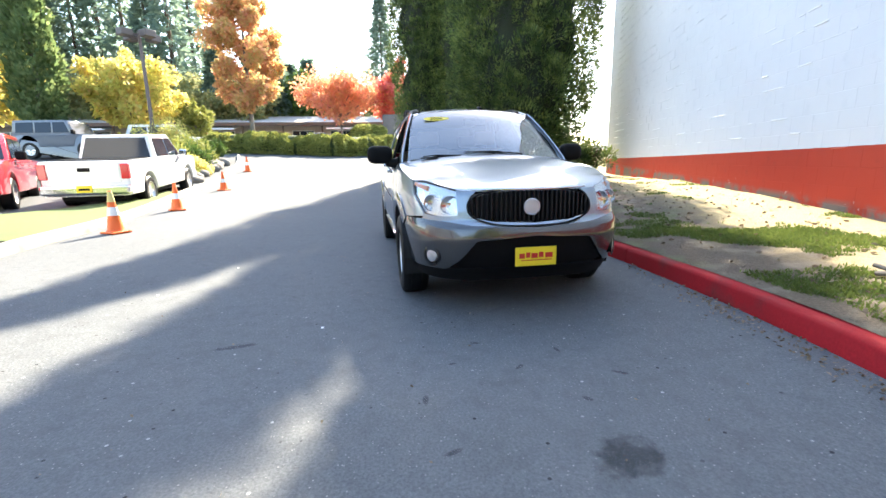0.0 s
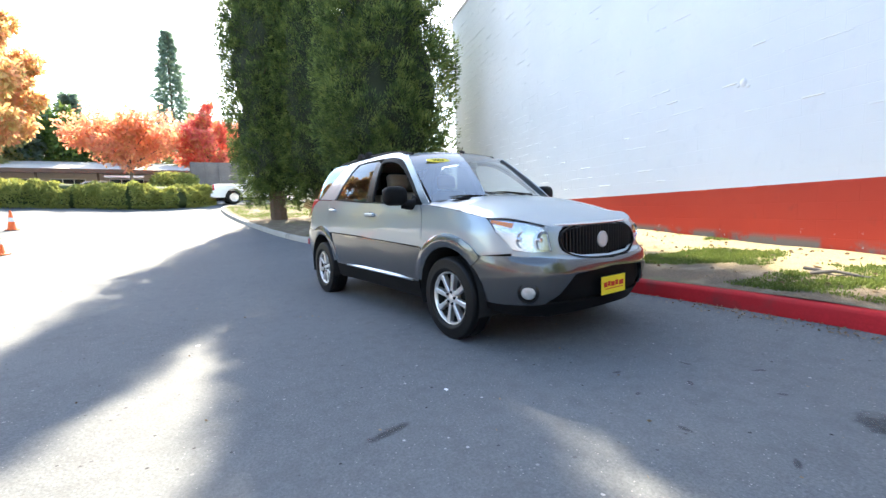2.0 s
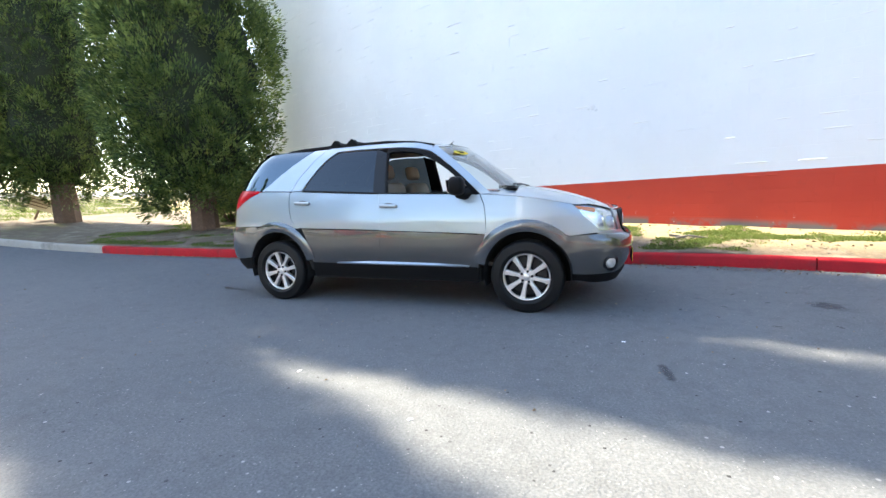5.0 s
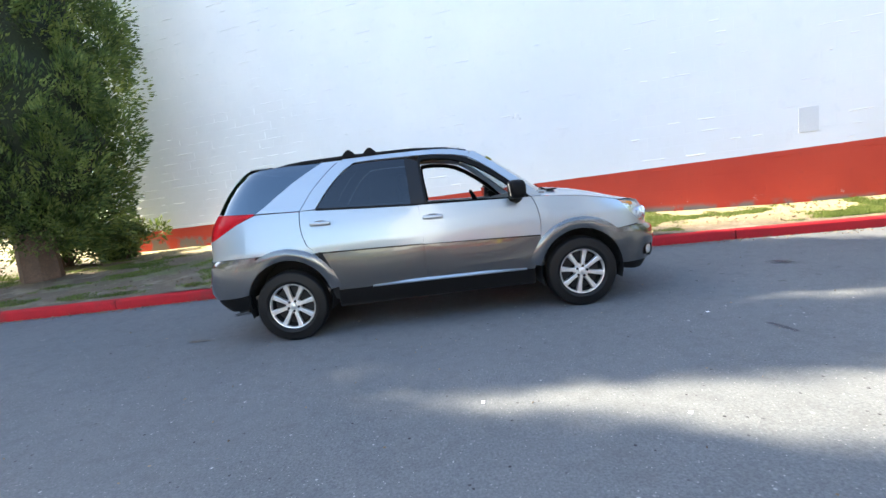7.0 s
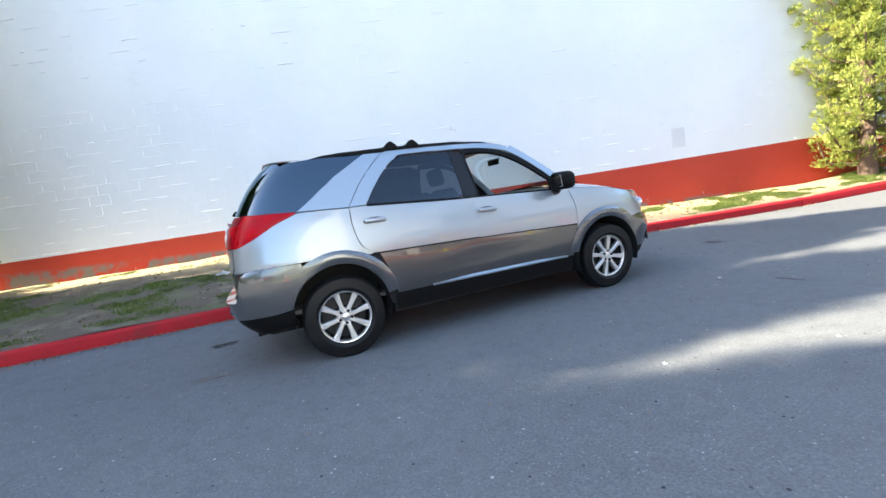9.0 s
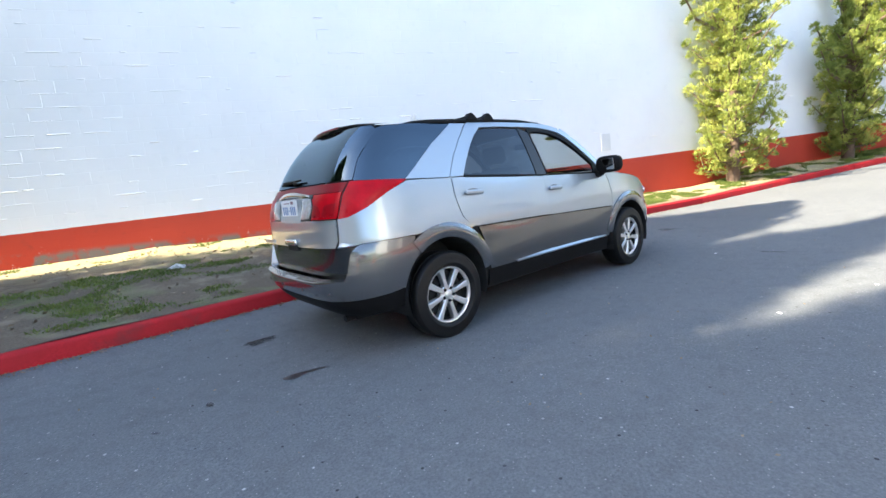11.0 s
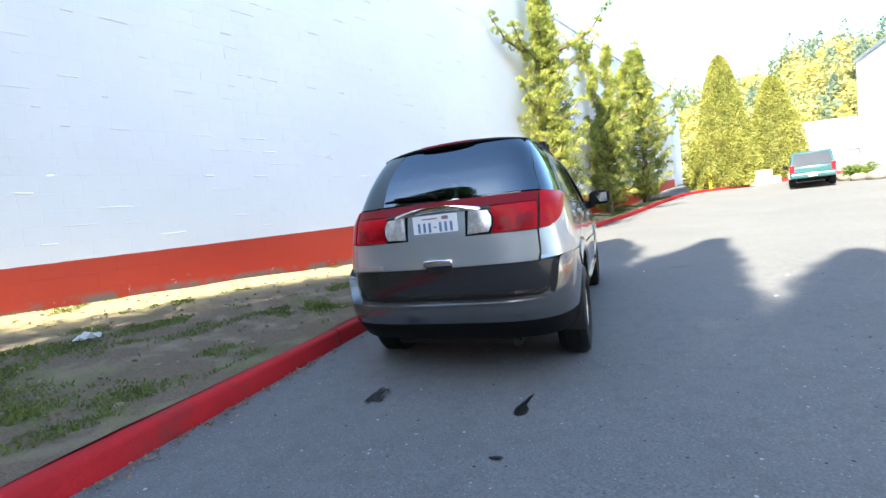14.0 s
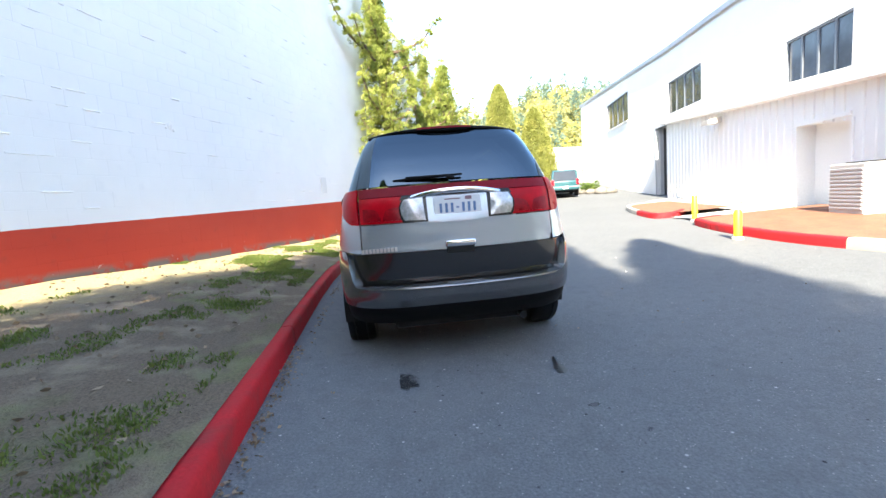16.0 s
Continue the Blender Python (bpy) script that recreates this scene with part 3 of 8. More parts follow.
def block_mesh(w, h, rng):
    """One block face with worn edges."""
    d, e = 0.004, 0.0007
    tilt = [rng.uniform(-0.0005, 0.0005) for _ in range(4)]
    out = [(-w / 2, 0.0008, -h / 2), (w / 2, 0.0008, -h / 2), (w / 2, 0.0008, h / 2), (-w / 2, 0.0008, h / 2)]
    inn = [(-w / 2 + d, -e + tilt[0], -h / 2 + d), (w / 2 - d, -e + tilt[1], -h / 2 + d), (w / 2 - d, -e + tilt[2], h / 2 - d), (-w / 2 + d, -e + tilt[3], h / 2 - d)]
    fs = [(4, 5, 6, 7), (0, 1, 5, 4), (1, 2, 6, 5), (2, 3, 7, 6), (3, 0, 4, 7)]
    return out + inn, fs

# ---- white workshop across the yard ----
SHOP_A = math.atan(-0.24)
SHOP_M = Matrix.Translation((0, -8.6, 0)) @ Matrix.Rotation(SHOP_A, 4, "Z")   # local +y faces the street
CS = math.cos(SHOP_A)


def sx(x):
    return x / CS


shop = thing("workshop", "white metal-clad workshop with ribbed annex and dark high windows", "building")
shop.matrix_world = SHOP_M


def ribbed(x0, x1, z0f, z1f, y, pitch=0.3, depth=0.03):
    """Ribbed metal sheet facing +y; bottom and top heights as functions of x."""
    xs = []
    k = x0
    while k < x1:
        for d, q in ((0, 0), (pitch * 0.62, 0), (pitch * 0.70, 1), (pitch * 0.92, 1)):
            if k + d < x1:
                xs.append((k + d, q))
        k += pitch
    xs.append((x1, 0))
    vs, fs = [], []
    for x, q in xs:
        vs += [(x, y + depth * q, z0f(x)), (x, y + depth * q, z1f(x))]
    for i in range(len(xs) - 1):
        fs.append((2 * i + 1, 2 * i, 2 * i + 2, 2 * i + 3))
    return mesh_from("ribbed", vs, fs)


eave = lambda x: 2.72 + 0.068 * x      # underside of the annex roof edge
foot = lambda x: 0.12 + 0.02 * x
# annex body with a door opening
dx0, dx1 = sx(3.02), sx(4.62)
door_top = lambda x: 1.88 + 0.09 * x
annex = []
for a, b, z0, z1 in ((0.2, dx0, foot, eave), (dx1, sx(12.65), foot, eave), (dx0, dx1, door_top, eave)):
    part("wall_sheet", ribbed(a, b, z0, z1, 0.0), M_STEEL_WHITE, shop)
part("end_sheet", box((sx(12.65) - 0.05, -0.5, 0.2), (sx(12.65), -0.002, eave(sx(12.65)))), M_STEEL_WHITE, shop)
# door recess
rec = bmesh.new()
box((dx0 - 0.06, -0.55, 0.05), (dx0, 0.045, door_top(dx0) + 0.06), bm=rec)
box((dx1, -0.55, 0.05), (dx1 + 0.06, 0.045, door_top(dx1) + 0.06), bm=rec)
box((dx0, -0.55, 2.27), (dx1, 0.045, 2.36), bm=rec)
part("door_frame", rec, M_STEEL_WHITE, shop)
dr = part("door", box((dx0, -0.58, 0.0), (dx1, -0.5, 2.27), 0.004), M_DOOR_GREY, shop, "grey painted metal door")
part("door_leaf", box((dx0 + 0.45, -0.498, 0.1), (dx1 - 0.04, -0.47, 1.95), 0.006), surface("pale_door_paint", (0.6, 0.59, 0.57), 0.5), dr, "paler inner door leaf")
part("door_knob", lathe([(0.0, 0.05), (0.025, 0.05), (0.03, 0.03), (0.012, 0.02), (0.012, 0.0), (0.0, 0.0)], 12, "y"), M_CHROME, dr).location = (dx0 + 0.52, -0.47, 1.0)
# sloping eave with flashing
n = 24
vs, fs = [], []
for i in range(n + 1):
    x = 0.15 + (sx(12.75) - 0.15) * i / n
    for y, dz in ((-0.9, 0.55), (0.28, 0.22), (0.30, 0.20), (0.30, 0.0), (0.0, -0.02)):
        vs.append((x, y, eave(x) + dz))
for i in range(n):
    for j in range(4):
        k = i * 5 + j
        fs.append((k, k + 1, k + 6, k + 5))
part("eave", mesh_from("eave", vs, fs), M_STEEL_WHITE, shop)
# main wall behind, with high windows and a roofline that steps down
mainY = -0.4
roofline = lambda x: float(np.interp(x, [-6, 8.6, 13.8, 18, 33], [5.9, 6.75, 6.95, 7.25, 8.2]))
wins = [(3.62, 5.78, 3.38, 4.62), (10.42, 13.5, 4.1, 5.5), (19.1, 23.6, 4.85, 6.5)]


def quad_wall(x0, x1, z0, z1):
    for k in range(max(1, int((x1 - x0) / 1.5))):
        n_ = max(1, int((x1 - x0) / 1.5))
        a, b = x0 + (x1 - x0) * k / n_, x0 + (x1 - x0) * (k + 1) / n_
        za = z1(a) if callable(z1) else z1
        zb = z1(b) if callable(z1) else z1
        bw = bmesh.new()
        v = [bw.verts.new(p) for p in ((a, mainY, z0), (b, mainY, z0), (b, mainY, zb), (a, mainY, za), (a, mainY - 0.2, z0), (b, mainY - 0.2, z0), (b, mainY - 0.2, zb), (a, mainY - 0.2, za))]
        for f in ((3, 2, 1, 0), (4, 5, 6, 7), (0, 1, 5, 4), (1, 2, 6, 5), (2, 3, 7, 6), (3, 0, 4, 7)):
            bw.faces.new([v[i] for i in f])
        bmesh.ops.recalc_face_normals(bw, faces=bw.faces)
        part("wall_sheet", bw, M_STEEL_WHITE, shop)


edges = [0.2]
for a, b, z0, z1 in wins:
    edges += [sx(a), sx(b)]
edges.append(sx(32.0))
dk0, dk1, dkz = sx(13.57), sx(14.95), 3.7
for i in range(len(edges) - 1):
    a, b = edges[i], edges[i + 1]
    if i % 2 == 0:
        if a < dk0 < b:
            quad_wall(a, dk0, -0.2, roofline)
            quad_wall(dk0, dk1, dkz, roofline)
            quad_wall(dk1, b, -0.2, roofline)
        else:
            quad_wall(a, b, -0.2, roofline)
    else:
        _, _, z0, z1 = wins[i // 2]
        quad_wall(a, b, -0.2, z0)
        quad_wall(a, b, z1, roofline)
for a, b, z0, z1 in wins:
    w = part("window", box((sx(a), mainY - 0.12, z0), (sx(b), mainY - 0.08, z1)), M_WINDOW_DARK, shop, "dusty dark window with blind slats behind")
    fr = bmesh.new()
    for q in range(5):
        xq = sx(a) + (sx(b) - sx(a)) * q / 4
        box((xq - 0.03, mainY - 0.08, z0), (xq + 0.03, mainY - 0.05, z1), bm=fr)
    box((sx(a), mainY - 0.08, z0), (sx(b), mainY - 0.03, z0 + 0.05), bm=fr)
    box((sx(a), mainY - 0.08, z1 - 0.05), (sx(b), mainY - 0.03, z1), bm=fr)
    part("window_frame", fr, surface("window_frame_grey", (0.13, 0.15, 0.18), 0.5), w)
    part("window_sill", box((sx(a) - 0.05, mainY - 0.02, z0 - 0.07), (sx(b) + 0.05, mainY + 0.06, z0), 0.01), M_STEEL_WHITE, w)
# near-black sheet set behind the opening in place of an unlit room
part("doorway_backing", box((dk0, mainY - 0.42, 0.0), (dk1, mainY - 0.36, dkz)), M_DARK, shop, "dark sheet standing for the unlit room in the doorway")
dj = bmesh.new()
box((dk0 - 0.06, mainY - 0.36, 0.0), (dk0, mainY + 0.03, dkz + 0.06), bm=dj)
box((dk1, mainY - 0.36, 0.0), (dk1 + 0.06, mainY + 0.03, dkz + 0.06), bm=dj)
box((dk0, mainY - 0.36, dkz), (dk1, mainY + 0.03, dkz + 0.06), bm=dj)
part("doorway_frame", dj, M_ROOF_GREY, shop)
# roof edge
vs, fs = [], []
for i in range(31):
    x = 0.1 + (sx(32.0) - 0.1) * i / 30
    for y, dz in ((0.12, -0.12), (0.14, 0.06), (-0.4, 0.10), (-9.0, 2.0)):
        vs.append((x, mainY + y, roofline(x) + dz))
for i in range(30):
    for j in range(3):
        k = i * 4 + j
        fs.append((k, k + 1, k + 5, k + 4))
part("roof", mesh_from("roof", vs, fs), M_ROOF_GREY, shop)
part("gable_end", box((sx(32.0) - 0.2, mainY - 9.0, 0.0), (sx(32.0), mainY - 0.2, 8.1)), M_STEEL_WHITE, shop)
part("gable_end", box((0.2, mainY - 9.0, 0.0), (0.4, mainY - 0.2, 5.8)), M_STEEL_WHITE, shop)


def wall_lamp(x, y, z):
    L = thing("wall_lamp", "weathered metal wall lamp on the workshop", "lamp", "workshop wall lamps", SHOP_M @ Matrix.Translation((x, y, z)))
    part("bracket", box((-0.05, 0.0, -0.06), (0.05, 0.14, 0.06), 0.01), M_ROOF_GREY, L)
    part("hood", prism([(0.10, 0.10), (0.52, 0.02), (0.52, -0.10), (0.10, -0.10)], -0.24, 0.24, "x", 0.01), surface("lamp_housing", (0.5, 0.47, 0.42), 0.5), L)
    part("lens", box((-0.2, 0.18, -0.115), (0.2, 0.48, -0.1)), M_REFLECT, L)
    return L


wall_lamp(sx(8.15), 0.03, 3.02)
wall_lamp(sx(24.0), mainY, 4.2)

# ---- trees ----
def limb(p, q, r0, r1, bend, rng, n=5):
    pts, rs = [], []
    p, q = Vector(p), Vector(q)
    off = Vector((rng.uniform(-1, 1), rng.uniform(-1, 1), rng.uniform(-0.3, 0.6))) * bend
    for k in range(n + 1):
        t = k / n
        pts.append(p.lerp(q, t) + off * math.sin(math.pi * t))
        rs.append(r0 + (r1 - r0) * t)
    return tube(pts, rs, 7)


def tufts(c, o, size, per, rng, rise=1.3):
    """Leaf places and directions for rounded tufts: c centres, o outward ways, size radii."""
    m = len(c)
    o = o / np.linalg.norm(o, axis=1, keepdims=True)
    q = rng.normal(size=(m, per, 3))
    q /= np.linalg.norm(q, axis=2, keepdims=True)
    back = np.minimum(0, (q * o[:, None]).sum(2, keepdims=True) + 0.25)
    q -= 1.6 * back * o[:, None]
    q /= np.linalg.norm(q, axis=2, keepdims=True)
    q *= rng.uniform(0.45, 1.0, (m, per, 1)) ** 0.5
    q[:, :, 2] *= rise
    P = (c[:, None] + q * size[:, None, None]).reshape(-1, 3)
    D = (0.7 * o[:, None] + 0.9 * q + np.array([0, 0, 0.25])).reshape(-1, 3)
    return P, D


# near-black green that puts the crowns' inner shade into a colour
M_CROWN_SHADE = surface("crown_shade", (0.022, 0.030, 0.012), 0.95, var=0.5, big=2.5, fine=26, bump_s=0.9)


def cypress(name, label, base, lobes, n_tufts, seed, dens=90, leaf=(0.12, 0.036)):
    """Tall dense conifer. lobes: (dx, dy, outline) of each leader, the outline as (height, radius)."""
    rng = np.random.default_rng(seed)
    rp = random.Random(seed)
    T = thing(name, label, "tree", "cypress row", Matrix.Translation(base))
    bm = bmesh.new()
    P, D = [], []
    for dx, dy, outline in lobes:
        zs, rs = [p[0] for p in outline], [p[1] for p in outline]
        h, low = zs[-1], zs[0]
        join_bm(bm, limb((dx * 0.25, dy * 0.25, -0.4), (dx, dy, h * 0.9), 0.36, 0.03, 0.15, rp, 8))
        for k in range(26):
            z = rp.uniform(low * 0.9, h * 0.8)
            a = rp.uniform(0, 2 * math.pi)
            rr = 0.75 * float(np.interp(z, zs, rs))
            f = z / h
            c0 = (dx * (0.25 + 0.75 * f), dy * (0.25 + 0.75 * f), z)
            join_bm(bm, limb(c0, (c0[0] + rr * math.cos(a), c0[1] + rr * math.sin(a), z + rr * 0.7), 0.05, 0.012, 0.12, rp, 3))
        m = int(n_tufts / len(lobes))
        # spread by a golden turn, so that tufts keep apart, then shaken
        k = np.arange(m)
        f = ((k + 0.5) / m) ** 1.1
        z = np.clip(low + f * (h - low) + rng.normal(0, 0.12, m), low * 0.8, h)
        env = np.interp(z, zs, rs)
        a = k * 2.39996 + rng.normal(0, 0.35, m)
        lump = 0.97 + 0.07 * np.sin(3 * a + 0.9 * z + seed) + 0.08 * np.sin(5 * a - 1.7 * z) + rng.normal(0, 0.20, m)
        rad = np.maximum(0.02, env * np.clip(lump, 0.55, 1.12) - 0.28)
        fz = z / h
        c = np.stack([dx * (0.25 + 0.75 * fz) + rad * np.cos(a), dy * (0.25 + 0.75 * fz) + rad * np.sin(a), z], 1)
        o = np.stack([np.cos(a), np.sin(a), np.full(m, 0.55)], 1)
        ts = rng.uniform(0.26, 0.56, m) * np.clip(0.35 + env / max(rs), 0.35, 1.0)
        p, d = tufts(c, o, ts, dens, rng, 1.35)
        P.append(p)
        D.append(d)
        # a solid core closes the gaps between tufts, its dark colour standing for shade
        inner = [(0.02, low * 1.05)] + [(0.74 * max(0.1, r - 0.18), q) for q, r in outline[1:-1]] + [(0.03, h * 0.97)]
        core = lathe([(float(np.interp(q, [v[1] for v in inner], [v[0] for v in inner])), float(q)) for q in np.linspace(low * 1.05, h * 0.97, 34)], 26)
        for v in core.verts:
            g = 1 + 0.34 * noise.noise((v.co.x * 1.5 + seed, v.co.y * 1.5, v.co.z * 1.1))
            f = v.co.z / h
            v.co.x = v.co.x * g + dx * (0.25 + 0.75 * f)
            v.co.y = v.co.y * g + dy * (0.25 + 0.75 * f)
        part("inner_core", core, M_CROWN_SHADE, T)
    part("trunk", bm, M_BARK, T)
    part("crown", leaf_mesh("crown", np.concatenate(P), np.concatenate(D), leaf[0], leaf[1], seed, 0.18), M_CYPRESS, T)
    return T


def leafy(name, label, base, height, radius, trunk_h, leaf_m, n, seed, leaf=(0.3, 0.2), bark=None, group="", shape=1.0, trunk_r=0.16):
    """Broad-leaved tree: trunk, limbs, and leaves in clumps round the limb ends."""
    rng = np.random.default_rng(seed)
    rp = random.Random(seed)
    T = thing(name, label, "tree", group, Matrix.Translation(base))
    bm = limb((0, 0, -0.4), (0.1, 0, height * 0.8), trunk_r, 0.03, 0.1, rp, 6)
    C, S = [], []
    n_limb = 22
    for k in range(n_limb):
        f = (k + 0.5) / n_limb
        z0 = trunk_h + f * (height * 0.72 - trunk_h)
        a = k * 2.399 + rp.uniform(-0.4, 0.4)
        e = radius * (math.sin(math.pi * (0.18 + 0.72 * f)) ** shape) * rp.uniform(0.75, 1.1)
        tip = (e * math.cos(a), e * math.sin(a), z0 + e * rp.uniform(0.35, 0.8))
        join_bm(bm, limb((0.03, 0, z0), tip, 0.06 * (1.2 - f), 0.012, 0.15, rp, 3))
        for t in (0.45, 0.7, 0.9, 1.05):
            C.append((tip[0] * t, tip[1] * t, z0 + (tip[2] - z0) * t + rp.uniform(-0.1, 0.3)))
            S.append(radius * rp.uniform(0.16, 0.30))
    for k in range(5):
        C.append((rp.uniform(-0.2, 0.2) * radius, rp.uniform(-0.2, 0.2) * radius, height * (0.8 + 0.045 * k)))
        S.append(radius * (0.24 - 0.03 * k))
    part("trunk", bm, bark or M_BARK_GREY, T)
    C, S = np.array(C), np.array(S)
    pick = rng.integers(0, len(C), n)
    q = rng.normal(size=(n, 3))
    q /= np.linalg.norm(q, axis=1, keepdims=True)
    q *= rng.uniform(0.2, 1.0, (n, 1)) ** 0.5
    P = C[pick] + q * S[pick][:, None]
    part("crown", leaf_mesh("crown", P, q + np.array([0, 0, -0.2]), leaf[0], leaf[1], seed + 1, 0.9), leaf_m, T)
    return T


def fir(name, label, base, height, radius, n, seed, material, group, leaf=(0.9, 0.34), low=0.12):
    """Distant conifer with drooping tiers."""
    rng = np.random.default_rng(seed)
    T = thing(name, label, "tree", group, Matrix.Translation(base))
    part("trunk", tube([(0, 0, -0.5), (0.1, 0, height * 0.5), (0, 0, height * 0.98)], [0.3, 0.2, 0.03], 7), M_BARK, T)
    f = rng.uniform(0, 1, n) ** 1.25
    tier = np.floor(f * 26) / 26
    z = height * (low + (1 - low) * (0.55 * tier + 0.45 * f))
    a = rng.uniform(0, 2 * np.pi, n)
    lop = 0.72 + 0.28 * np.sin(a * 2.0 + tier * 41 + seed)
    r = radius * (1 - (z / height - low) / (1 - low)).clip(0.01, 1) ** 0.85 * lop * rng.uniform(0.15, 1.0, n) ** 0.6
    P = np.stack([r * np.cos(a), r * np.sin(a), z - 0.18 * r], 1)
    D = np.stack([np.cos(a), np.sin(a), np.full(n, -0.25)], 1)
    part("crown", leaf_mesh("crown", P, D, leaf[0], leaf[1], seed + 5, 0.45), material, T)
    return T


def juniper(name, label, base, height, seed, profile, arms, leaders, group=""):
    """Twisted upright juniper: leaders and arms that sweep up, all sleeved in rounded tufts."""
    rng = np.random.default_rng(seed)
    rp = random.Random(seed)
    T = thing(name, label, "tree", group, Matrix.Translation(base))
    bm = bmesh.new()
    C, O, S = [], [], []
    wide = lambda f: float(np.interp(f, [p[0] for p in profile], [p[1] for p in profile]))
    fork = 0.36 if len(leaders) > 1 else 0.0

    def spine(ld, f):
        """Place on a leader at a share of the whole height."""
        lx, ly, top = ld
        g = max(0.0, (f - fork) / max(0.05, top - fork))
        return np.array([lx * g ** 0.8 + 0.07 * math.sin(5 * f + seed), ly * g ** 0.8 + 0.05 * math.cos(6 * f), f * height])

    def clear_of_wall(p):
        p = np.array(p, float)
        lim = wall_y(base[0] + p[0]) - base[1] - 0.12
        p[1] = min(p[1], lim)
        return p

    def sleeve(p, q, r, gap):
        n = max(2, int(np.linalg.norm(q - p) / gap))
        for j in range(n + 1):
            t = j / n
            C.append(clear_of_wall(p + t * (q - p) + rng.normal(0, 0.05, 3)))
            O.append(0.5 * (q - p) / np.linalg.norm(q - p) + np.array([0, 0, 0.6]) + rng.normal(0, 0.25, 3))
            S.append(r * rp.uniform(0.6, 1.0) * (1 - 0.35 * t))

    for ld in leaders:
        pts = [spine(ld, ld[2] * k / 10) for k in range(11)]
        join_bm(bm, tube([tuple(p) for p in [pts[0] - np.array([0, 0, 0.3])] + pts], [0.17] + [0.16 - 0.145 * k / 10 for k in range(11)], 8))
        for a, b in zip(pts[3:], pts[4:]):
            sleeve(a, b, 0.22 if len(leaders) > 1 else 0.2, 0.22)
        C.append(pts[-1])
        O.append(np.array([0, 0, 1.0]))
        S.append(0.13)
    n_arm = 96
    for k in range(n_arm):
        f = 0.015 + 0.93 * (k + 0.5) / n_arm
        ld = leaders[k % len(leaders)]
        if f > ld[2]:
            continue
        a = k * 2.4 + rp.uniform(-0.4, 0.4)
        e = wide(f) * rp.uniform(0.5, 1.0) * (0.55 if len(leaders) > 1 and f > 0.5 else 1.0)
        p0 = spine(ld, f)
        mid = clear_of_wall(p0 + np.array([0.6 * e * math.cos(a), 0.6 * e * math.sin(a), 0.10 * e]))
        tip = clear_of_wall(p0 + np.array([e * math.cos(a), e * math.sin(a), 0.10 * e + 0.35 * e + 0.1]))
        join_bm(bm, tube([tuple(p0), tuple(mid), tuple(tip)], [0.04, 0.026, 0.01], 6))
        sleeve(p0 + 0.45 * (mid - p0), mid, 0.22, 0.24)
        sleeve(mid, tip, 0.24, 0.2)
    for f, az, reach in arms:
        a = radians(az)
        d = np.array([math.cos(a), math.sin(a), 0.0])
        p0 = spine(leaders[0], f)
        pts = [p0, clear_of_wall(p0 + d * reach * 0.4 + np.array([0, 0, 0.05])), clear_of_wall(p0 + d * reach * 0.75 + np.array([0, 0, 0.28])), clear_of_wall(p0 + d * reach + np.array([0, 0, 0.85]))]
        join_bm(bm, tube([tuple(p) for p in pts], [0.06, 0.045, 0.03, 0.01], 7))
        for j, (u, v) in enumerate(zip(pts, pts[1:])):
            sleeve(u, v, 0.26 - 0.05 * j, 0.17)
    part("trunk", bm, M_BARK, T)
    P, D = tufts(np.array(C), np.array(O), np.array(S), 130, rng, 0.9)
    P[:, 1] = np.minimum(P[:, 1], wall_y(base[0]) - 0.335 * P[:, 0] - base[1] - 0.02)
    part("crown", leaf_mesh("crown", P, D, 0.09, 0.021, seed + 2, 0.4), M_JUNIPER, T)
    return T


def topiary(name, label, base, rad, height, n, seed, material, group="", pointed=True, leaf=(0.13, 0.06), category="hedge"):
    """Clipped evergreen: leaves in a shell over a dark twiggy core."""
    rng = np.random.default_rng(seed)
    T = thing(name, label, category, group, Matrix.Translation(base))
    zz = np.linspace(0, 1, 9)
    prof = lambda f: np.clip(1 - f, 0, 1) ** 0.56 * np.minimum(1, 0.78 + 2.0 * f) if pointed else np.minimum(1, 0.9 + 0.5 * f) * np.clip(1.02 - f, 0, 1) ** 0.16
    bm = lathe([(max(0.02, 0.8 * float(prof(np.array(f)))), f * height * 0.95) for f in zz], 14)
    for v in bm.verts:
        v.co.x *= rad[0]
        v.co.y *= rad[1]
    part("core", bm, surface("dark_twigs", (0.10, 0.115, 0.035), 0.95, var=0.3, bump_s=0.5), T)
    f, a = rng.uniform(0, 1, n) ** 1.15, rng.uniform(0, 2 * np.pi, n)
    r = prof(f) * rng.uniform(0.80, 1.05, n) * (1 + 0.06 * np.sin(4 * a + 9 * f) + 0.05 * np.sin(9 * a - 14 * f))
    P = np.stack([rad[0] * r * np.cos(a), rad[1] * r * np.sin(a), f * height], 1)
    D = np.stack([np.cos(a), np.sin(a), np.full(n, 0.6)], 1)
    part("leaves", leaf_mesh("leaves", P, D, leaf[0], leaf[1], seed, 0.7), material, T)
    return T


def on_land(x, y, dz=0.0):
    return (x, y, land(x, y) + dz)


# the cypress row on the verge
cypress("cypress_tree", "tall dark green cypress at the open end of the row", (-14.9, 2.4, verge(-14.9, 2.4)), [(0.0, -0.78, [(0.85, 0.95), (2, 1.42), (4, 1.52), (7.6, 1.46), (8.8, 1.15), (9.8, 0.82), (11.6, 0.52), (12.9, 0.12)])], 430, 11, 240)
cypress("cypress_tree", "tall dark green cypress in the middle of the row", (-13.6, 3.8, verge(-13.6, 3.8)), [(0.0, -0.54, [(0.9, 0.95), (2, 1.6), (5, 1.75), (8, 1.5), (9.4, 1.22), (11.2, 0.95), (12.1, 0.70), (13.0, 0.51), (13.6, 0.30), (14.1, 0.12)])], 460, 12, 240)
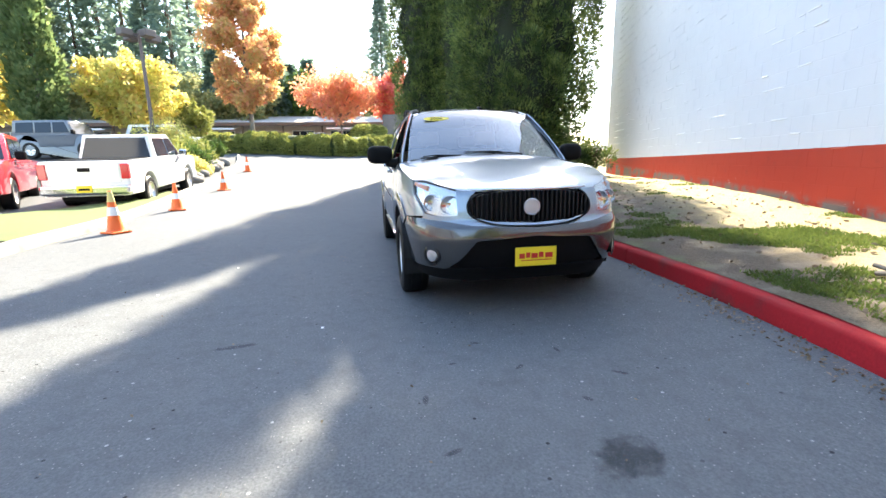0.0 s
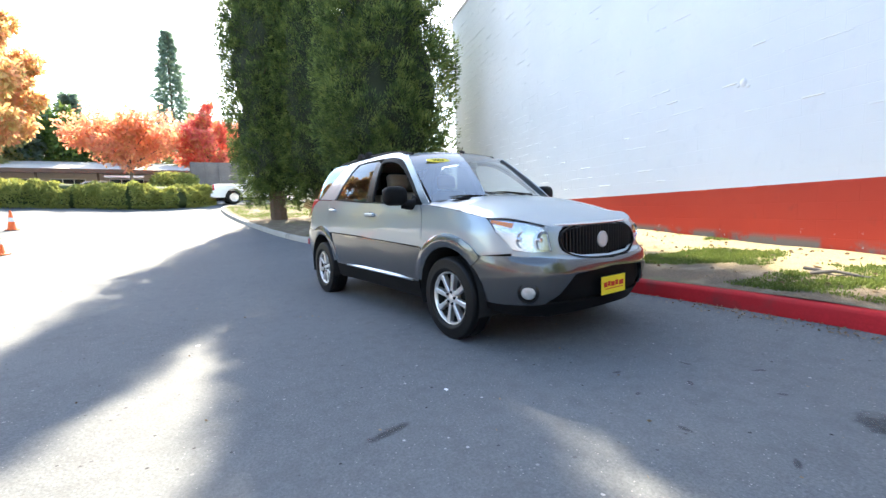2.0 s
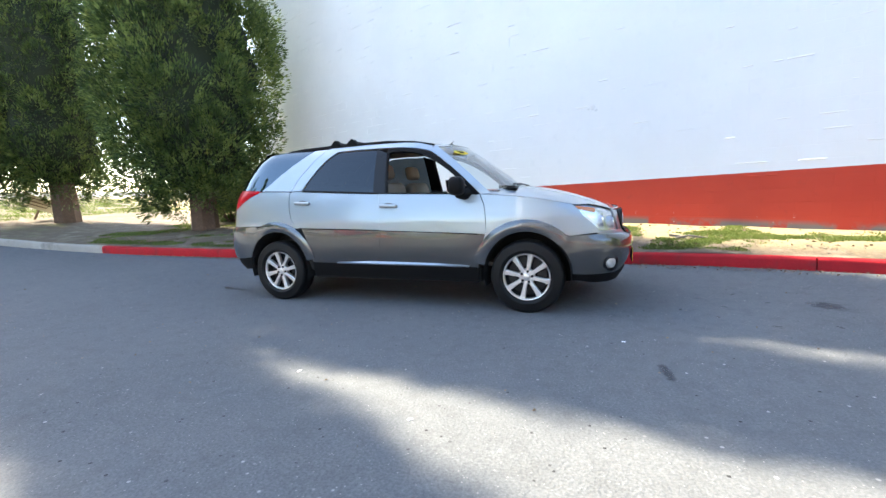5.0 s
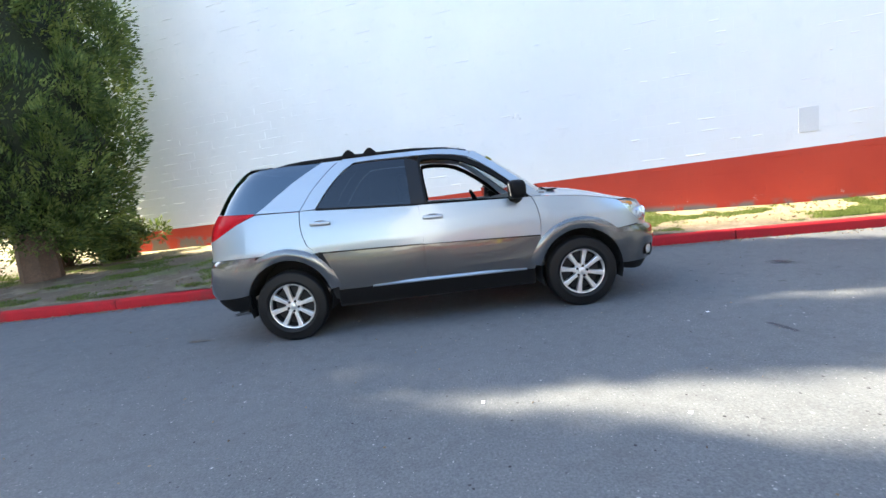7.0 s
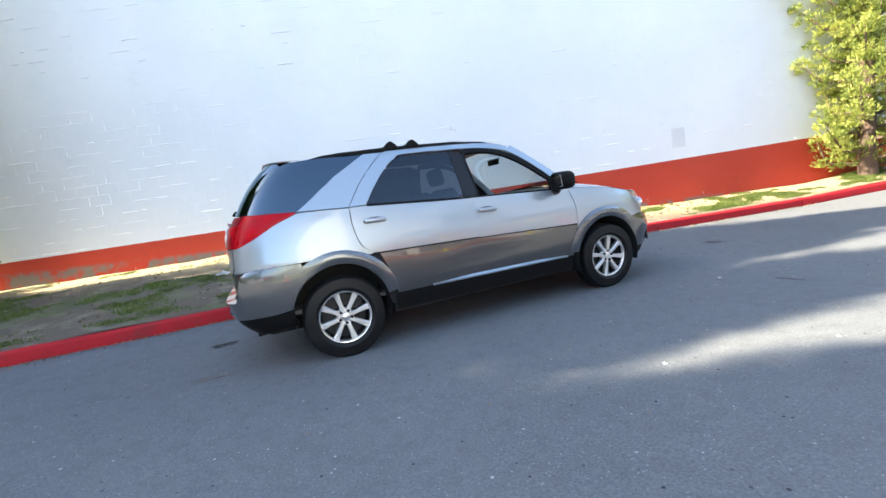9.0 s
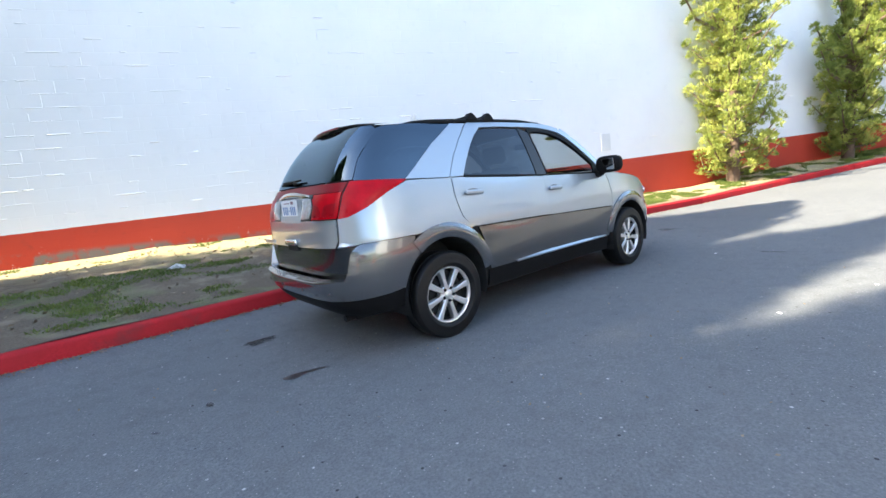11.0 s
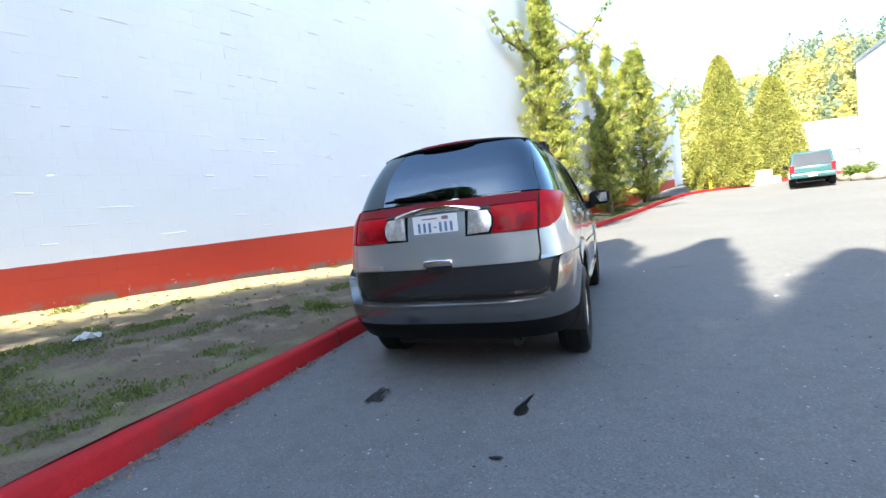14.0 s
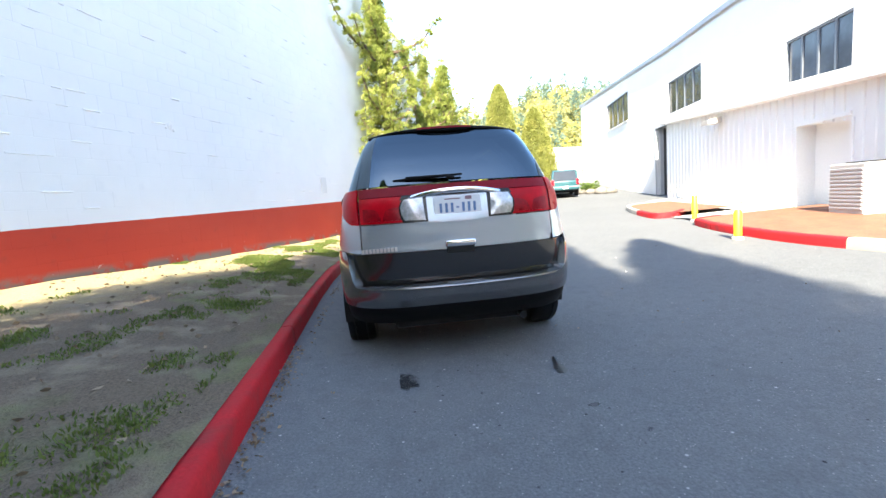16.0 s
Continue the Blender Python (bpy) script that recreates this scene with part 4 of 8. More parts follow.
cypress("cypress_tree", "dense green cypress beside the block wall", (-7.8, 3.55, verge(-7.8, 3.55)), [(0.0, 0.22, [(0.7, 1.15), (1.6, 1.65), (2.6, 1.96), (5.2, 1.94), (6.5, 1.75), (7.4, 1.60), (8.4, 1.3), (9.6, 0.97), (10.5, 0.64), (11.2, 0.14)])], 560, 13, 265)
# twisted junipers before the wall; arms: (share of height, way in degrees, reach)
juniper("juniper_tree", "tall twisted yellow-green juniper against the wall", (9.6, 0.45, verge(9.6, 0.45)), 8.2, 21, [(0, 1.1), (0.12, 1.4), (0.3, 1.3), (0.42, 1.0), (0.5, 0.95), (0.6, 0.7), (0.75, 0.5), (0.9, 0.28), (1, 0.08)], [(0.66, 152, 2.5), (0.64, 160, 1.9), (0.68, -100, 1.9), (0.62, -75, 1.6), (0.74, 170, 1.1), (0.45, 160, 1.7)], [(0.05, 0.0, 1.0)], "wall junipers")
juniper("juniper_tree", "ragged juniper with forked tops against the wall", (14.3, -1.15, verge(14.3, -1.15)), 7.2, 22, [(0, 0.9), (0.15, 1.35), (0.35, 1.2), (0.45, 0.9), (0.6, 0.5), (0.8, 0.35), (1, 0.08)], [(0.4, 160, 1.6), (0.5, -95, 1.5), (0.6, -80, 1.3), (0.3, 165, 1.7)], [(-0.55, 0.55, 1.0), (0.1, -0.35, 0.93), (0.2, -1.15, 0.86)], "wall junipers")
juniper("juniper_tree", "narrow juniper at the far end of the wall", (18.4, -2.85, verge(18.4, -2.85)), 7.6, 23, [(0, 0.6), (0.1, 1.2), (0.25, 1.3), (0.4, 1.15), (0.6, 0.85), (0.8, 0.55), (1, 0.08)], [(0.7, 160, 1.5), (0.5, -90, 1.7), (0.62, -85, 1.5), (0.38, -80, 1.6), (0.55, 165, 1.3)], [(0.1, 0.0, 1.0)], "wall junipers")

# ---- the silver SUV ----
M_SILVER = paint_mat("silver_paint", (0.33, 0.385, 0.435), (0.37, 0.41, 0.45), 0.56, 0.32)
M_GREY = paint_mat("pewter_paint", (0.098, 0.101, 0.104), (0.12, 0.12, 0.12), 0.7, 0.24)
# the same pewter, with the lower gate's dark reflection put into the colour
M_GREY_SHADE = paint_mat("shaded_pewter_paint", (0.036, 0.037, 0.039), (0.05, 0.05, 0.051), 0.6, 0.22)
# pewter again, lightened for the sky mirrored in flares and rear bumper
M_GREY_SKYLIT = paint_mat("skylit_pewter_paint", (0.135, 0.145, 0.155), (0.165, 0.172, 0.18), 0.72, 0.22)
# blue sheen puts the colour of mirrored sky into both privacy panes
M_TINT = pane_mat("privacy_glass", (0.014, 0.018, 0.023), 1.75, 0.07, (0.62, 0.82, 1.0))
M_TINT_SIDE = pane_mat("side_privacy_glass", (0.05, 0.06, 0.066), 1.5, 0.02, (0.8, 0.9, 1.0))
M_CLEAR = pane_mat("clear_glass", (0.72, 0.78, 0.76), 1.5)
M_SHADEBAND = pane_mat("windscreen_glass", (0.58, 0.66, 0.68), 1.8, 0.16)
M_LAMP_RED = surface("red_lens", (0.44, 0.002, 0.010), 0.3, var=0.25, big=9.0, fine=14.0, bump_s=0.0, coat=0.05, spec=0.12)
M_LAMP_RED_DEEP = surface("deep_red_lens", (0.19, 0.003, 0.009), 0.3, var=0.15, bump_s=0.0, coat=0.05, spec=0.12)
M_LAMP_RED_MID = surface("mid_red_lens", (0.27, 0.002, 0.008), 0.3, var=0.35, big=22.0, fine=60.0, bump_s=0.0, coat=0.05, spec=0.15)
M_LAMP_BACK = surface("lamp_reflector", (0.88, 0.90, 0.92), 0.16, metal=0.8, var=0.10, big=30, fine=70, bump_s=0.6)
M_REVERSE = surface("reverse_lens", (0.54, 0.55, 0.56), 0.22, metal=0.4, var=0.4, big=18, fine=50, bump_s=0.0, coat=0.6)
M_LENS = pane_mat("lamp_cover", (0.93, 0.95, 0.96), 1.5)
M_AMBER = surface("amber_lens", (0.75, 0.20, 0.02), 0.2, var=0.08, bump_s=0.0, coat=1.0)
M_LEATHER = surface("tan_upholstery", (0.30, 0.25, 0.20), 0.75, var=0.15, big=4, fine=80, bump_s=0.3)
M_TRIM = surface("grey_trim", (0.11, 0.105, 0.10), 0.7, var=0.12, bump_s=0.15)
M_BLACK_GLOSS = surface("black_gloss", (0.010, 0.010, 0.011), 0.2, var=0.05, bump_s=0.0, spec=0.3)
M_INNER = surface("inner_shell", (0.010, 0.010, 0.010), 0.8, var=0.1)

XF, XR = 1.2, -1.3            # where the plan begins to round towards nose and tail
_zb = [0.24, 0.40, 0.55, 0.75, 0.90, 1.05, 1.17, 1.25, 1.32]
_b = [0.84, 0.872, 0.886, 0.893, 0.888, 0.862, 0.838, 0.818, 0.795]
_zf, _f = [0.25, 0.36, 0.46, 0.60, 0.68, 0.72, 0.80, 0.90, 0.97, 1.03], [2.23, 2.30, 2.345, 2.365, 2.345, 2.29, 2.275, 2.245, 2.20, 2.12]
_zr, _r = [0.30, 0.42, 0.52, 0.65, 0.82, 0.86, 0.92, 1.05, 1.20, 1.30], [2.16, 2.27, 2.32, 2.335, 2.315, 2.262, 2.255, 2.250, 2.215, 2.150]


def half_w(z):
    return float(np.interp(z, _zb, _b))


def nose(z):
    return float(np.interp(z, _zf, _f))


def tail(z):
    return -float(np.interp(z, _zr, _r))


NF, NR, NC = 3.6, 5.0, 5.4


def turn_of(s, n):
    """Angle round a rounded-square corner from how far along its long axis a place lies (0 to 1)."""
    s = min(1.0, max(0.0, s))
    return math.atan2(s, max(0.0, 1 - s**n) ** (1 / n))


def corner(a, n):
    """Fractions along and across for an angle round such a corner."""
    a = min(math.pi / 2, a)
    c, d = math.sin(a), max(0.0, math.cos(a))
    k = (c**n + d**n) ** (1 / n)
    return c / k, d / k


def at_x(x, z):
    """Plan place from a side view."""
    if x > XF:
        return (XF + turn_of((x - XF) / (nose(z) - XF), NF), z)
    if x < XR:
        return (XR - turn_of((x - XR) / (tail(z) - XR), NR), z)
    return (x, z)


def at_front(y, z):
    return (XF + math.pi / 2 - turn_of(abs(y) / half_w(z), NF), z)


def at_rear(y, z):
    return (XR - math.pi / 2 + turn_of(abs(y) / half_w(z), NR), z)


def hull(u, z):
    """The lower body's skin, right side (y negative)."""
    w = half_w(z)
    if u > XF:
        p, q = corner(u - XF, NF)
        return Vector((XF + (nose(z) - XF) * p, -w * q, z))
    if u < XR:
        p, q = corner(XR - u, NR)
        return Vector((XR + (tail(z) - XR) * p, -w * q, z))
    return Vector((u, -w, z))


def cabin_w(z):
    return float(np.interp(z, [1.10, 1.17, 1.25, 1.45, 1.60, 1.66, 1.71], [0.845, 0.834, 0.812, 0.738, 0.672, 0.636, 0.595]))


def cabin_tail(z):
    return -float(np.interp(z, [1.25, 1.31, 1.40, 1.50, 1.58, 1.64, 1.70, 1.74], [2.165, 2.14, 2.092, 2.028, 1.962, 1.905, 1.835, 1.77]))


def cabin(u, z):
    """The glasshouse skin, right side; u is the side view's x, and past -1.3 rounds to the tailgate glass."""
    w = cabin_w(z) * (1 - 0.012 * (u + 0.3) ** 2 if u > XR else 0.988)
    if u < XR:
        p, q = corner(XR - u, NC)
        return Vector((XR + (cabin_tail(z) - XR) * p, -w * q, z))
    return Vector((u, -w, z))


def cab_x(x, z):
    if x < XR:
        return (XR - turn_of((x - XR) / (cabin_tail(z) - XR), NC), z)
    return (x, z)


def cab_rear(y, z):
    return (XR - math.pi / 2 + turn_of(abs(y) / (cabin_w(z) * 0.988), NC), z)


def run(pts, n):
    """n + 1 places evenly along a broken line."""
    P = np.array(pts, float)
    s = np.r_[0, np.cumsum(np.hypot(*np.diff(P, axis=0).T))]
    v = np.linspace(0, s[-1], n + 1)
    return np.stack([np.interp(v, s, P[:, 0]), np.interp(v, s, P[:, 1])], 1)


def coons(bottom, right, top, left, nu, nv, gap):
    """A net of places inside four edges, drawn in a little for the joint."""
    dense = 60
    B, T, L, R = run(bottom, dense), run(top, dense), run(left, dense), run(right, dense)
    span = lambda E: float(np.sum(np.hypot(*np.diff(E, axis=0).T)))
    wid, hei = max(span(B), span(T)) + 1e-6, max(span(L), span(R)) + 1e-6
    su = np.linspace(gap / wid, 1 - gap / wid, nu + 1)
    sv = np.linspace(gap / hei, 1 - gap / hei, nv + 1)

    def on(E, t):
        k = t * dense
        i = min(dense - 1, int(k))
        return E[i] + (E[i + 1] - E[i]) * (k - i)

    out = []
    for t in sv:
        row = []
        for s in su:
            p = (1 - t) * on(B, s) + t * on(T, s) + (1 - s) * on(L, t) + s * on(R, t)
            p = p - ((1 - s) * (1 - t) * B[0] + s * (1 - t) * B[-1] + (1 - s) * t * T[0] + s * t * T[-1])
            row.append(p)
        out.append(row)
    return out


def skin_normal(lift, u, z):
    d = 0.004
    if abs(u - XF - math.pi / 2) < 0.01:
        u = XF + math.pi / 2 - 0.01
    if abs(u - XR + math.pi / 2) < 0.01:
        u = XR - math.pi / 2 + 0.01
    n = (lift(u + d, z) - lift(u - d, z)).cross(lift(u, z + d) - lift(u, z - d))
    if n.length < 1e-9:
        return Vector((1 if u > 0 else -1, 0, 0))
    n.normalize()
    p = lift(u, z)
    return n if n.dot(Vector((p.x * 0.4, p.y, 0.25 * (p.z - 0.7)))) > 0 else -n


def panel_mesh(name, net, lift, sgn, off=0.0, thick=0.014, crown=0.0):
    """Lifts a net on to the skin, with its rim turned in. sgn: -1 right, 1 left, 0 right across the middle to the left."""
    bm = bmesh.new()
    rows, back = [], []
    out = None
    for j, row in enumerate(net):
        a, b = [], []
        nv, nu = len(net), len(row)
        for i, (u, z) in enumerate(row):
            n = skin_normal(lift, u, z)
            c = crown * math.sin(math.pi * min(1.0, i / (nu - 1) * (0.5 if sgn == 0 else 1.0))) * math.sin(math.pi * j / (nv - 1))
            p, q = lift(u, z) + n * (off + c), lift(u, z) + n * (off - thick)
            if sgn == 0 and i == nu - 1:
                p.y = q.y = 0.0
            a.append(p)
            b.append(q)
            if i == nu // 2 and j == nv // 2:
                out = Vector((n.x, (n.y if sgn <= 0 else -n.y), n.z))
        if sgn == 0:
            a += [Vector((p.x, -p.y, p.z)) for p in a[-2::-1]]
            b += [Vector((p.x, -p.y, p.z)) for p in b[-2::-1]]
        elif sgn > 0:
            a = [Vector((p.x, -p.y, p.z)) for p in a]
            b = [Vector((p.x, -p.y, p.z)) for p in b]
        rows.append([bm.verts.new(p) for p in a])
        back.append(b)
    nv, nu = len(rows), len(rows[0])
    i0, j0 = (nu // 4 if sgn == 0 else nu // 2), nv // 2
    for j in range(nv - 1):
        for i in range(nu - 1):
            bm.faces.new((rows[j][i], rows[j][i + 1], rows[j + 1][i + 1], rows[j + 1][i]))
    bm.normal_update()
    flip = sum(f.normal.dot(out) for f in bm.faces if (f.calc_center_median().y <= 0 or sgn > 0)) < 0
    ring = [(0, i) for i in range(nu)] + [(j, nu - 1) for j in range(1, nv)] + [(nv - 1, i) for i in range(nu - 2, -1, -1)] + [(j, 0) for j in range(nv - 2, 0, -1)]
    bv = {k: bm.verts.new(back[k[0]][k[1]]) for k in ring}
    for k0, k1 in zip(ring, ring[1:] + ring[:1]):
        bm.faces.new((rows[k0[0]][k0[1]], bv[k0], bv[k1], rows[k1[0]][k1[1]]))
    if flip:
        bmesh.ops.reverse_faces(bm, faces=bm.faces)
    bm.normal_update()
    smooth_all(bm, radians(42))
    me = bpy.data.meshes.new(name)
    bm.to_mesh(me)
    bm.free()
    return me


def panel(name, bottom, right, top, left, material, parent, sgn, lift=hull, nu=24, nv=12, gap=0.0012, off=0.0, thick=0.014, crown=0.0, label=""):
    net = coons(bottom, right, top, left, nu, nv, gap)
    return part(name, panel_mesh(name, net, lift, sgn, off, thick, crown), material, parent, label)


def arc(cx, cz, r, a0, a1, n=16, squash=1.0):
    return [(cx + r * math.cos(radians(a0 + (a1 - a0) * k / n)), cz + squash * r * math.sin(radians(a0 + (a1 - a0) * k / n))) for k in range(n + 1)]


def sx_pts(pts):
    return [at_x(x, z) for x, z in pts]


suv = thing("parked_suv", "silver over pewter grey suv with alloy wheels, parked along the kerb", "car")

# door and wing lines, in the side view
SPLIT = [(-0.086, 0.40), (-0.083, 0.80), (-0.095, 1.175)]
F_EDGE = [(0.955, 0.40), (1.00, 0.60), (1.048, 0.76), (1.053, 0.90), (1.035, 1.03), (0.995, 1.128)]
CLAD = [(-1.062, 0.836), (-0.6, 0.823), (-0.083, 0.806), (0.5, 0.781), (1.048, 0.755)]
FA, RA = (1.425, 0.370), (-1.425, 0.395)
R_IN, R_OUT = 0.405, 0.512


def seg(pts, x0, x1, n=8):
    P = sorted(pts)
    xs = np.linspace(x0, x1, n + 1)
    return [(float(x), float(np.interp(x, [p[0] for p in P], [p[1] for p in P]))) for x in xs]


BELT = [(-1.235, 1.238), (-1.09, 1.236), (-0.6, 1.200), (-0.095, 1.172), (0.5, 1.147), (0.995, 1.126)]
r_arc = arc(*RA, R_OUT, 12, 121)          # outer edge of the rear flare, from its foot forward of the wheel to the bumper
f_arc = arc(*FA, R_OUT, 176, 44)          # front flare, from its foot behind the wheel to the bumper

for sgn in (-1, 1):
    # dark shell behind the joints
    part("inner_shell", panel_mesh("inner_shell", coons([at_x(-1.0, 0.36), at_x(0.95, 0.36)], [at_x(0.95, 0.36), at_x(0.98, 1.12)], [at_x(-1.2, 1.22), at_x(0.98, 1.12)], [at_x(-1.0, 0.36), at_x(-1.2, 1.22)], 12, 6, 0), hull, sgn, -0.018, 0.004), M_INNER, suv)
    # front door
    fd = panel("front_door", seg(CLAD, -0.083, 1.048), [(1.048, 0.755), (1.053, 0.90), (1.035, 1.03), (0.995, 1.126)], seg(BELT, -0.095, 0.995), SPLIT[1:], M_SILVER, suv, sgn, crown=0.006)
    panel("lower_cladding", [(-0.086, 0.445), (0.965, 0.43)], [(0.965, 0.43), (1.00, 0.60), (1.046, 0.745)], [(x, z - 0.010) for x, z in seg(CLAD, -0.083, 1.046)], [(-0.086, 0.445), (-0.083, 0.796)], M_GREY, fd, sgn, off=0.006, crown=0.004, label="pewter grey lower door cladding")
    # rear door
    lo = [p for p in r_arc if p[1] < 0.845]
    rd = panel("rear_door", seg(CLAD, -1.062, -0.083), [(-0.083, 0.806), (-0.083, 0.95), (-0.095, 1.172)], seg(BELT, -1.235, -0.095), [(-1.062, 0.836), (-1.13, 0.858), (-1.195, 0.91), (-1.228, 1.02), (-1.24, 1.12), (-1.235, 1.238)], M_SILVER, suv, sgn, crown=0.006)
    panel("lower_cladding", [(-0.945, 0.452), (-0.086, 0.445)], [(-0.086, 0.445), (-0.083, 0.796)], [(x, z - 0.010) for x, z in seg(CLAD, -1.058, -0.083)], [(-0.945, 0.452), (-0.962, 0.56), (-0.995, 0.68), (-1.058, 0.826)], M_GREY, rd, sgn, off=0.006, crown=0.004, label="pewter grey lower door cladding")
    # sill, and its ledge painted silver to carry the sky's highlight
    panel("sill", [at_x(-0.96, 0.30), at_x(0.96, 0.275)], [at_x(0.96, 0.275), at_x(0.96, 0.43)], [at_x(-0.96, 0.452), at_x(0.96, 0.43)], [at_x(-0.96, 0.30), at_x(-0.96, 0.452)], M_BLACK, suv, sgn, off=-0.004, nv=4, label="black plastic sill")
    led = bmesh.new()
    rings = []
    for k in range(25):
        t = k / 24
        x = -0.62 + 1.50 * t
        h = 0.022 * min(1, 4 * t, 4 * (1 - t))
        z = 0.462 - 0.016 * t
        y = half_w(z)
        rings.append([led.verts.new((x, sgn * (y + a), z + b)) for a, b in ((0.004, h), (0.026, -0.002), (0.020, -0.014), (0.0, -0.016))])
    for a, b in zip(rings, rings[1:]):
        for j in range(3):
            led.faces.new((a[j], a[j + 1], b[j + 1], b[j]))
    bmesh.ops.recalc_face_normals(led, faces=led.faces)
    part("sill_ledge", smooth_all(led, radians(30)), M_SILVER, suv, "moulded ledge along the sill, silver for its sky highlight")
    # front wing
    fb = [p for p in f_arc if p[0] > 1.0]
    wing_bottom = sx_pts([(0.955, 0.50)] + [p for p in f_arc if p[1] > 0.52] + [(1.90, 0.735), (2.0, 0.742), (2.06, 0.748)])
    wing_top = sx_pts([(1.0, 1.128), (1.2, 1.112), (1.45, 1.082), (1.65, 1.047), (1.835, 1.005), (1.93, 0.90), (2.06, 0.772)])
    panel("front_wing", wing_bottom, sx_pts([(2.06, 0.748), (2.06, 0.772)]), wing_top, sx_pts([(0.955, 0.50), (1.0, 0.60), (1.05, 0.76), (1.057, 0.90), (1.04, 1.03), (1.0, 1.128)]), M_SILVER, suv, sgn, nu=40, nv=14, gap=0.001)
    # flares
    for (cx, cz), a0, a1, nm in ((FA, 168, 42, "front_flare"), (RA, 11, 126, "rear_flare")):
        inn, out = sx_pts(arc(cx, cz, R_IN, a0, a1, 24)), sx_pts(arc(cx, cz, R_OUT + 0.002, a0, a1, 24))
        panel(nm, inn, [inn[-1], out[-1]], out, [inn[0], out[0]], M_GREY_SKYLIT, suv, sgn, nu=40, nv=7, gap=0.0, off=0.012, thick=0.05, crown=0.018, label="grey wheel-arch flare")
        # liner
        bm = bmesh.new()
        n = 22
        pr = [(bm.verts.new((cx + 0.402 * math.cos(t), sgn * 0.893, cz + 0.402 * math.sin(t))), bm.verts.new((cx + 0.402 * math.cos(t), sgn * 0.52, cz + 0.402 * math.sin(t)))) for t in [radians(-18 + 216 * k / n) for k in range(n + 1)]]
        for a, b in zip(pr, pr[1:]):
            bm.faces.new((a[0], b[0], b[1], a[1]))
        bm.faces.new([p[1] for p in pr])
        part("arch_liner", bm, M_INNER, suv)
    # quarter panel
    q_bottom = sx_pts([(-1.066, 0.842)] + [p for p in arc(*RA, R_OUT, 58, 114, 12) if p[0] < -1.15] + [(-1.69, 0.864), (-1.9, 0.864), (-2.08, 0.863)]) + [at_rear(0.80, 0.858), at_rear(0.685, 0.850)]
    q_top = sx_pts([(-1.24, 1.242), (-1.45, 1.252), (-1.665, 1.258), (-1.85, 1.19), (-2.02, 1.10), (-2.13, 1.05)]) + [at_rear(0.685, 1.045)]
    q_left = sx_pts([(-1.066, 0.842), (-1.135, 0.862), (-1.20, 0.912), (-1.234, 1.02), (-1.246, 1.12), (-1.24, 1.242)])
    panel("quarter_panel", q_bottom, [at_rear(0.685, 0.850), at_rear(0.685, 1.045)], q_top, q_left, M_SILVER, suv, sgn, nu=36, nv=12)
    # rear lamp on the body side
    l_bot = sx_pts([(-1.668, 1.260), (-1.85, 1.186), (-2.02, 1.096), (-2.13, 1.048)]) + [at_rear(0.69, 1.042)]
    l_top = sx_pts([(-1.672, 1.268), (-1.85, 1.280), (-2.0, 1.288)]) + [at_rear(0.69, 1.292)]
    tl = panel("tail_lamp", l_bot, [at_rear(0.69, 1.042), at_rear(0.69, 1.292)], l_top, [l_bot[0], l_top[0]], M_LAMP_RED, suv, sgn, nu=18, nv=8, off=0.004, crown=0.008, label="bright red wrap-round tail lamp")
    # shoulder closing between body and glasshouse
    panel("shoulder", [(-1.235, 1.228), (0.99, 1.118)], [(0.99, 1.118), (0.985, 1.138)], [(-1.235, 1.250), (0.985, 1.138)], [(-1.235, 1.228), (-1.235, 1.250)], M_SILVER, suv, sgn, lift=cabin, nu=30, nv=2, gap=0, off=-0.012, thick=0.02)
    # pillars and frames
    W_R = [(-1.088, 1.250), (-1.0, 1.37), (-0.90, 1.49), (-0.80, 1.585), (-0.72, 1.640), (-0.66, 1.658), (-0.45, 1.660), (-0.24, 1.652)]
    QF = [(-1.665, 1.268), (-1.45, 1.42), (-1.25, 1.555), (-1.08, 1.655), (-1.0, 1.700)]
    DE = [(-1.237, 1.248), (-1.12, 1.42), (-0.99, 1.56), (-0.88, 1.66), (-0.82, 1.700)]
    WB = [(-1.088, 1.248), (-1.0, 1.37), (-0.90, 1.49), (-0.80, 1.585), (-0.70, 1.650), (-0.66, 1.700)]
    panel("rear_pillar", [cab_x(*p) for p in QF[::-1]][::-1], [cab_x(-1.0, 1.700), cab_x(-0.824, 1.700)], DE, [cab_x(*QF[0]), DE[0]], M_SILVER, suv, sgn, lift=cabin, nu=22, nv=6, gap=0.003)
    panel("door_frame", DE, [DE[-1], WB[-1]], WB, [DE[0], WB[0]], M_SILVER, rd, sgn, lift=cabin, nu=22, nv=4, gap=0.003)
    panel("roof_rail_panel", [(-0.80, 1.648), (-0.66, 1.664), (-0.45, 1.668), (-0.1, 1.662), (0.12, 1.652), (0.30, 1.628), (0.44, 1.592)], [(0.44, 1.592), (0.46, 1.640)], [(-0.80, 1.712), (-0.45, 1.712), (-0.1, 1.708), (0.12, 1.702), (0.30, 1.684), (0.46, 1.640)], [(-0.80, 1.648), (-0.80, 1.712)], M_SILVER, suv, sgn, lift=cabin, nu=30, nv=4, gap=0)
    A_IN = [(1.0, 1.128), (0.90, 1.225), (0.78, 1.335), (0.64, 1.452), (0.52, 1.542), (0.42, 1.600)]
    A_OUT = [(1.10, 1.135), (1.00, 1.225), (0.88, 1.335), (0.73, 1.462), (0.61, 1.558), (0.50, 1.640)]
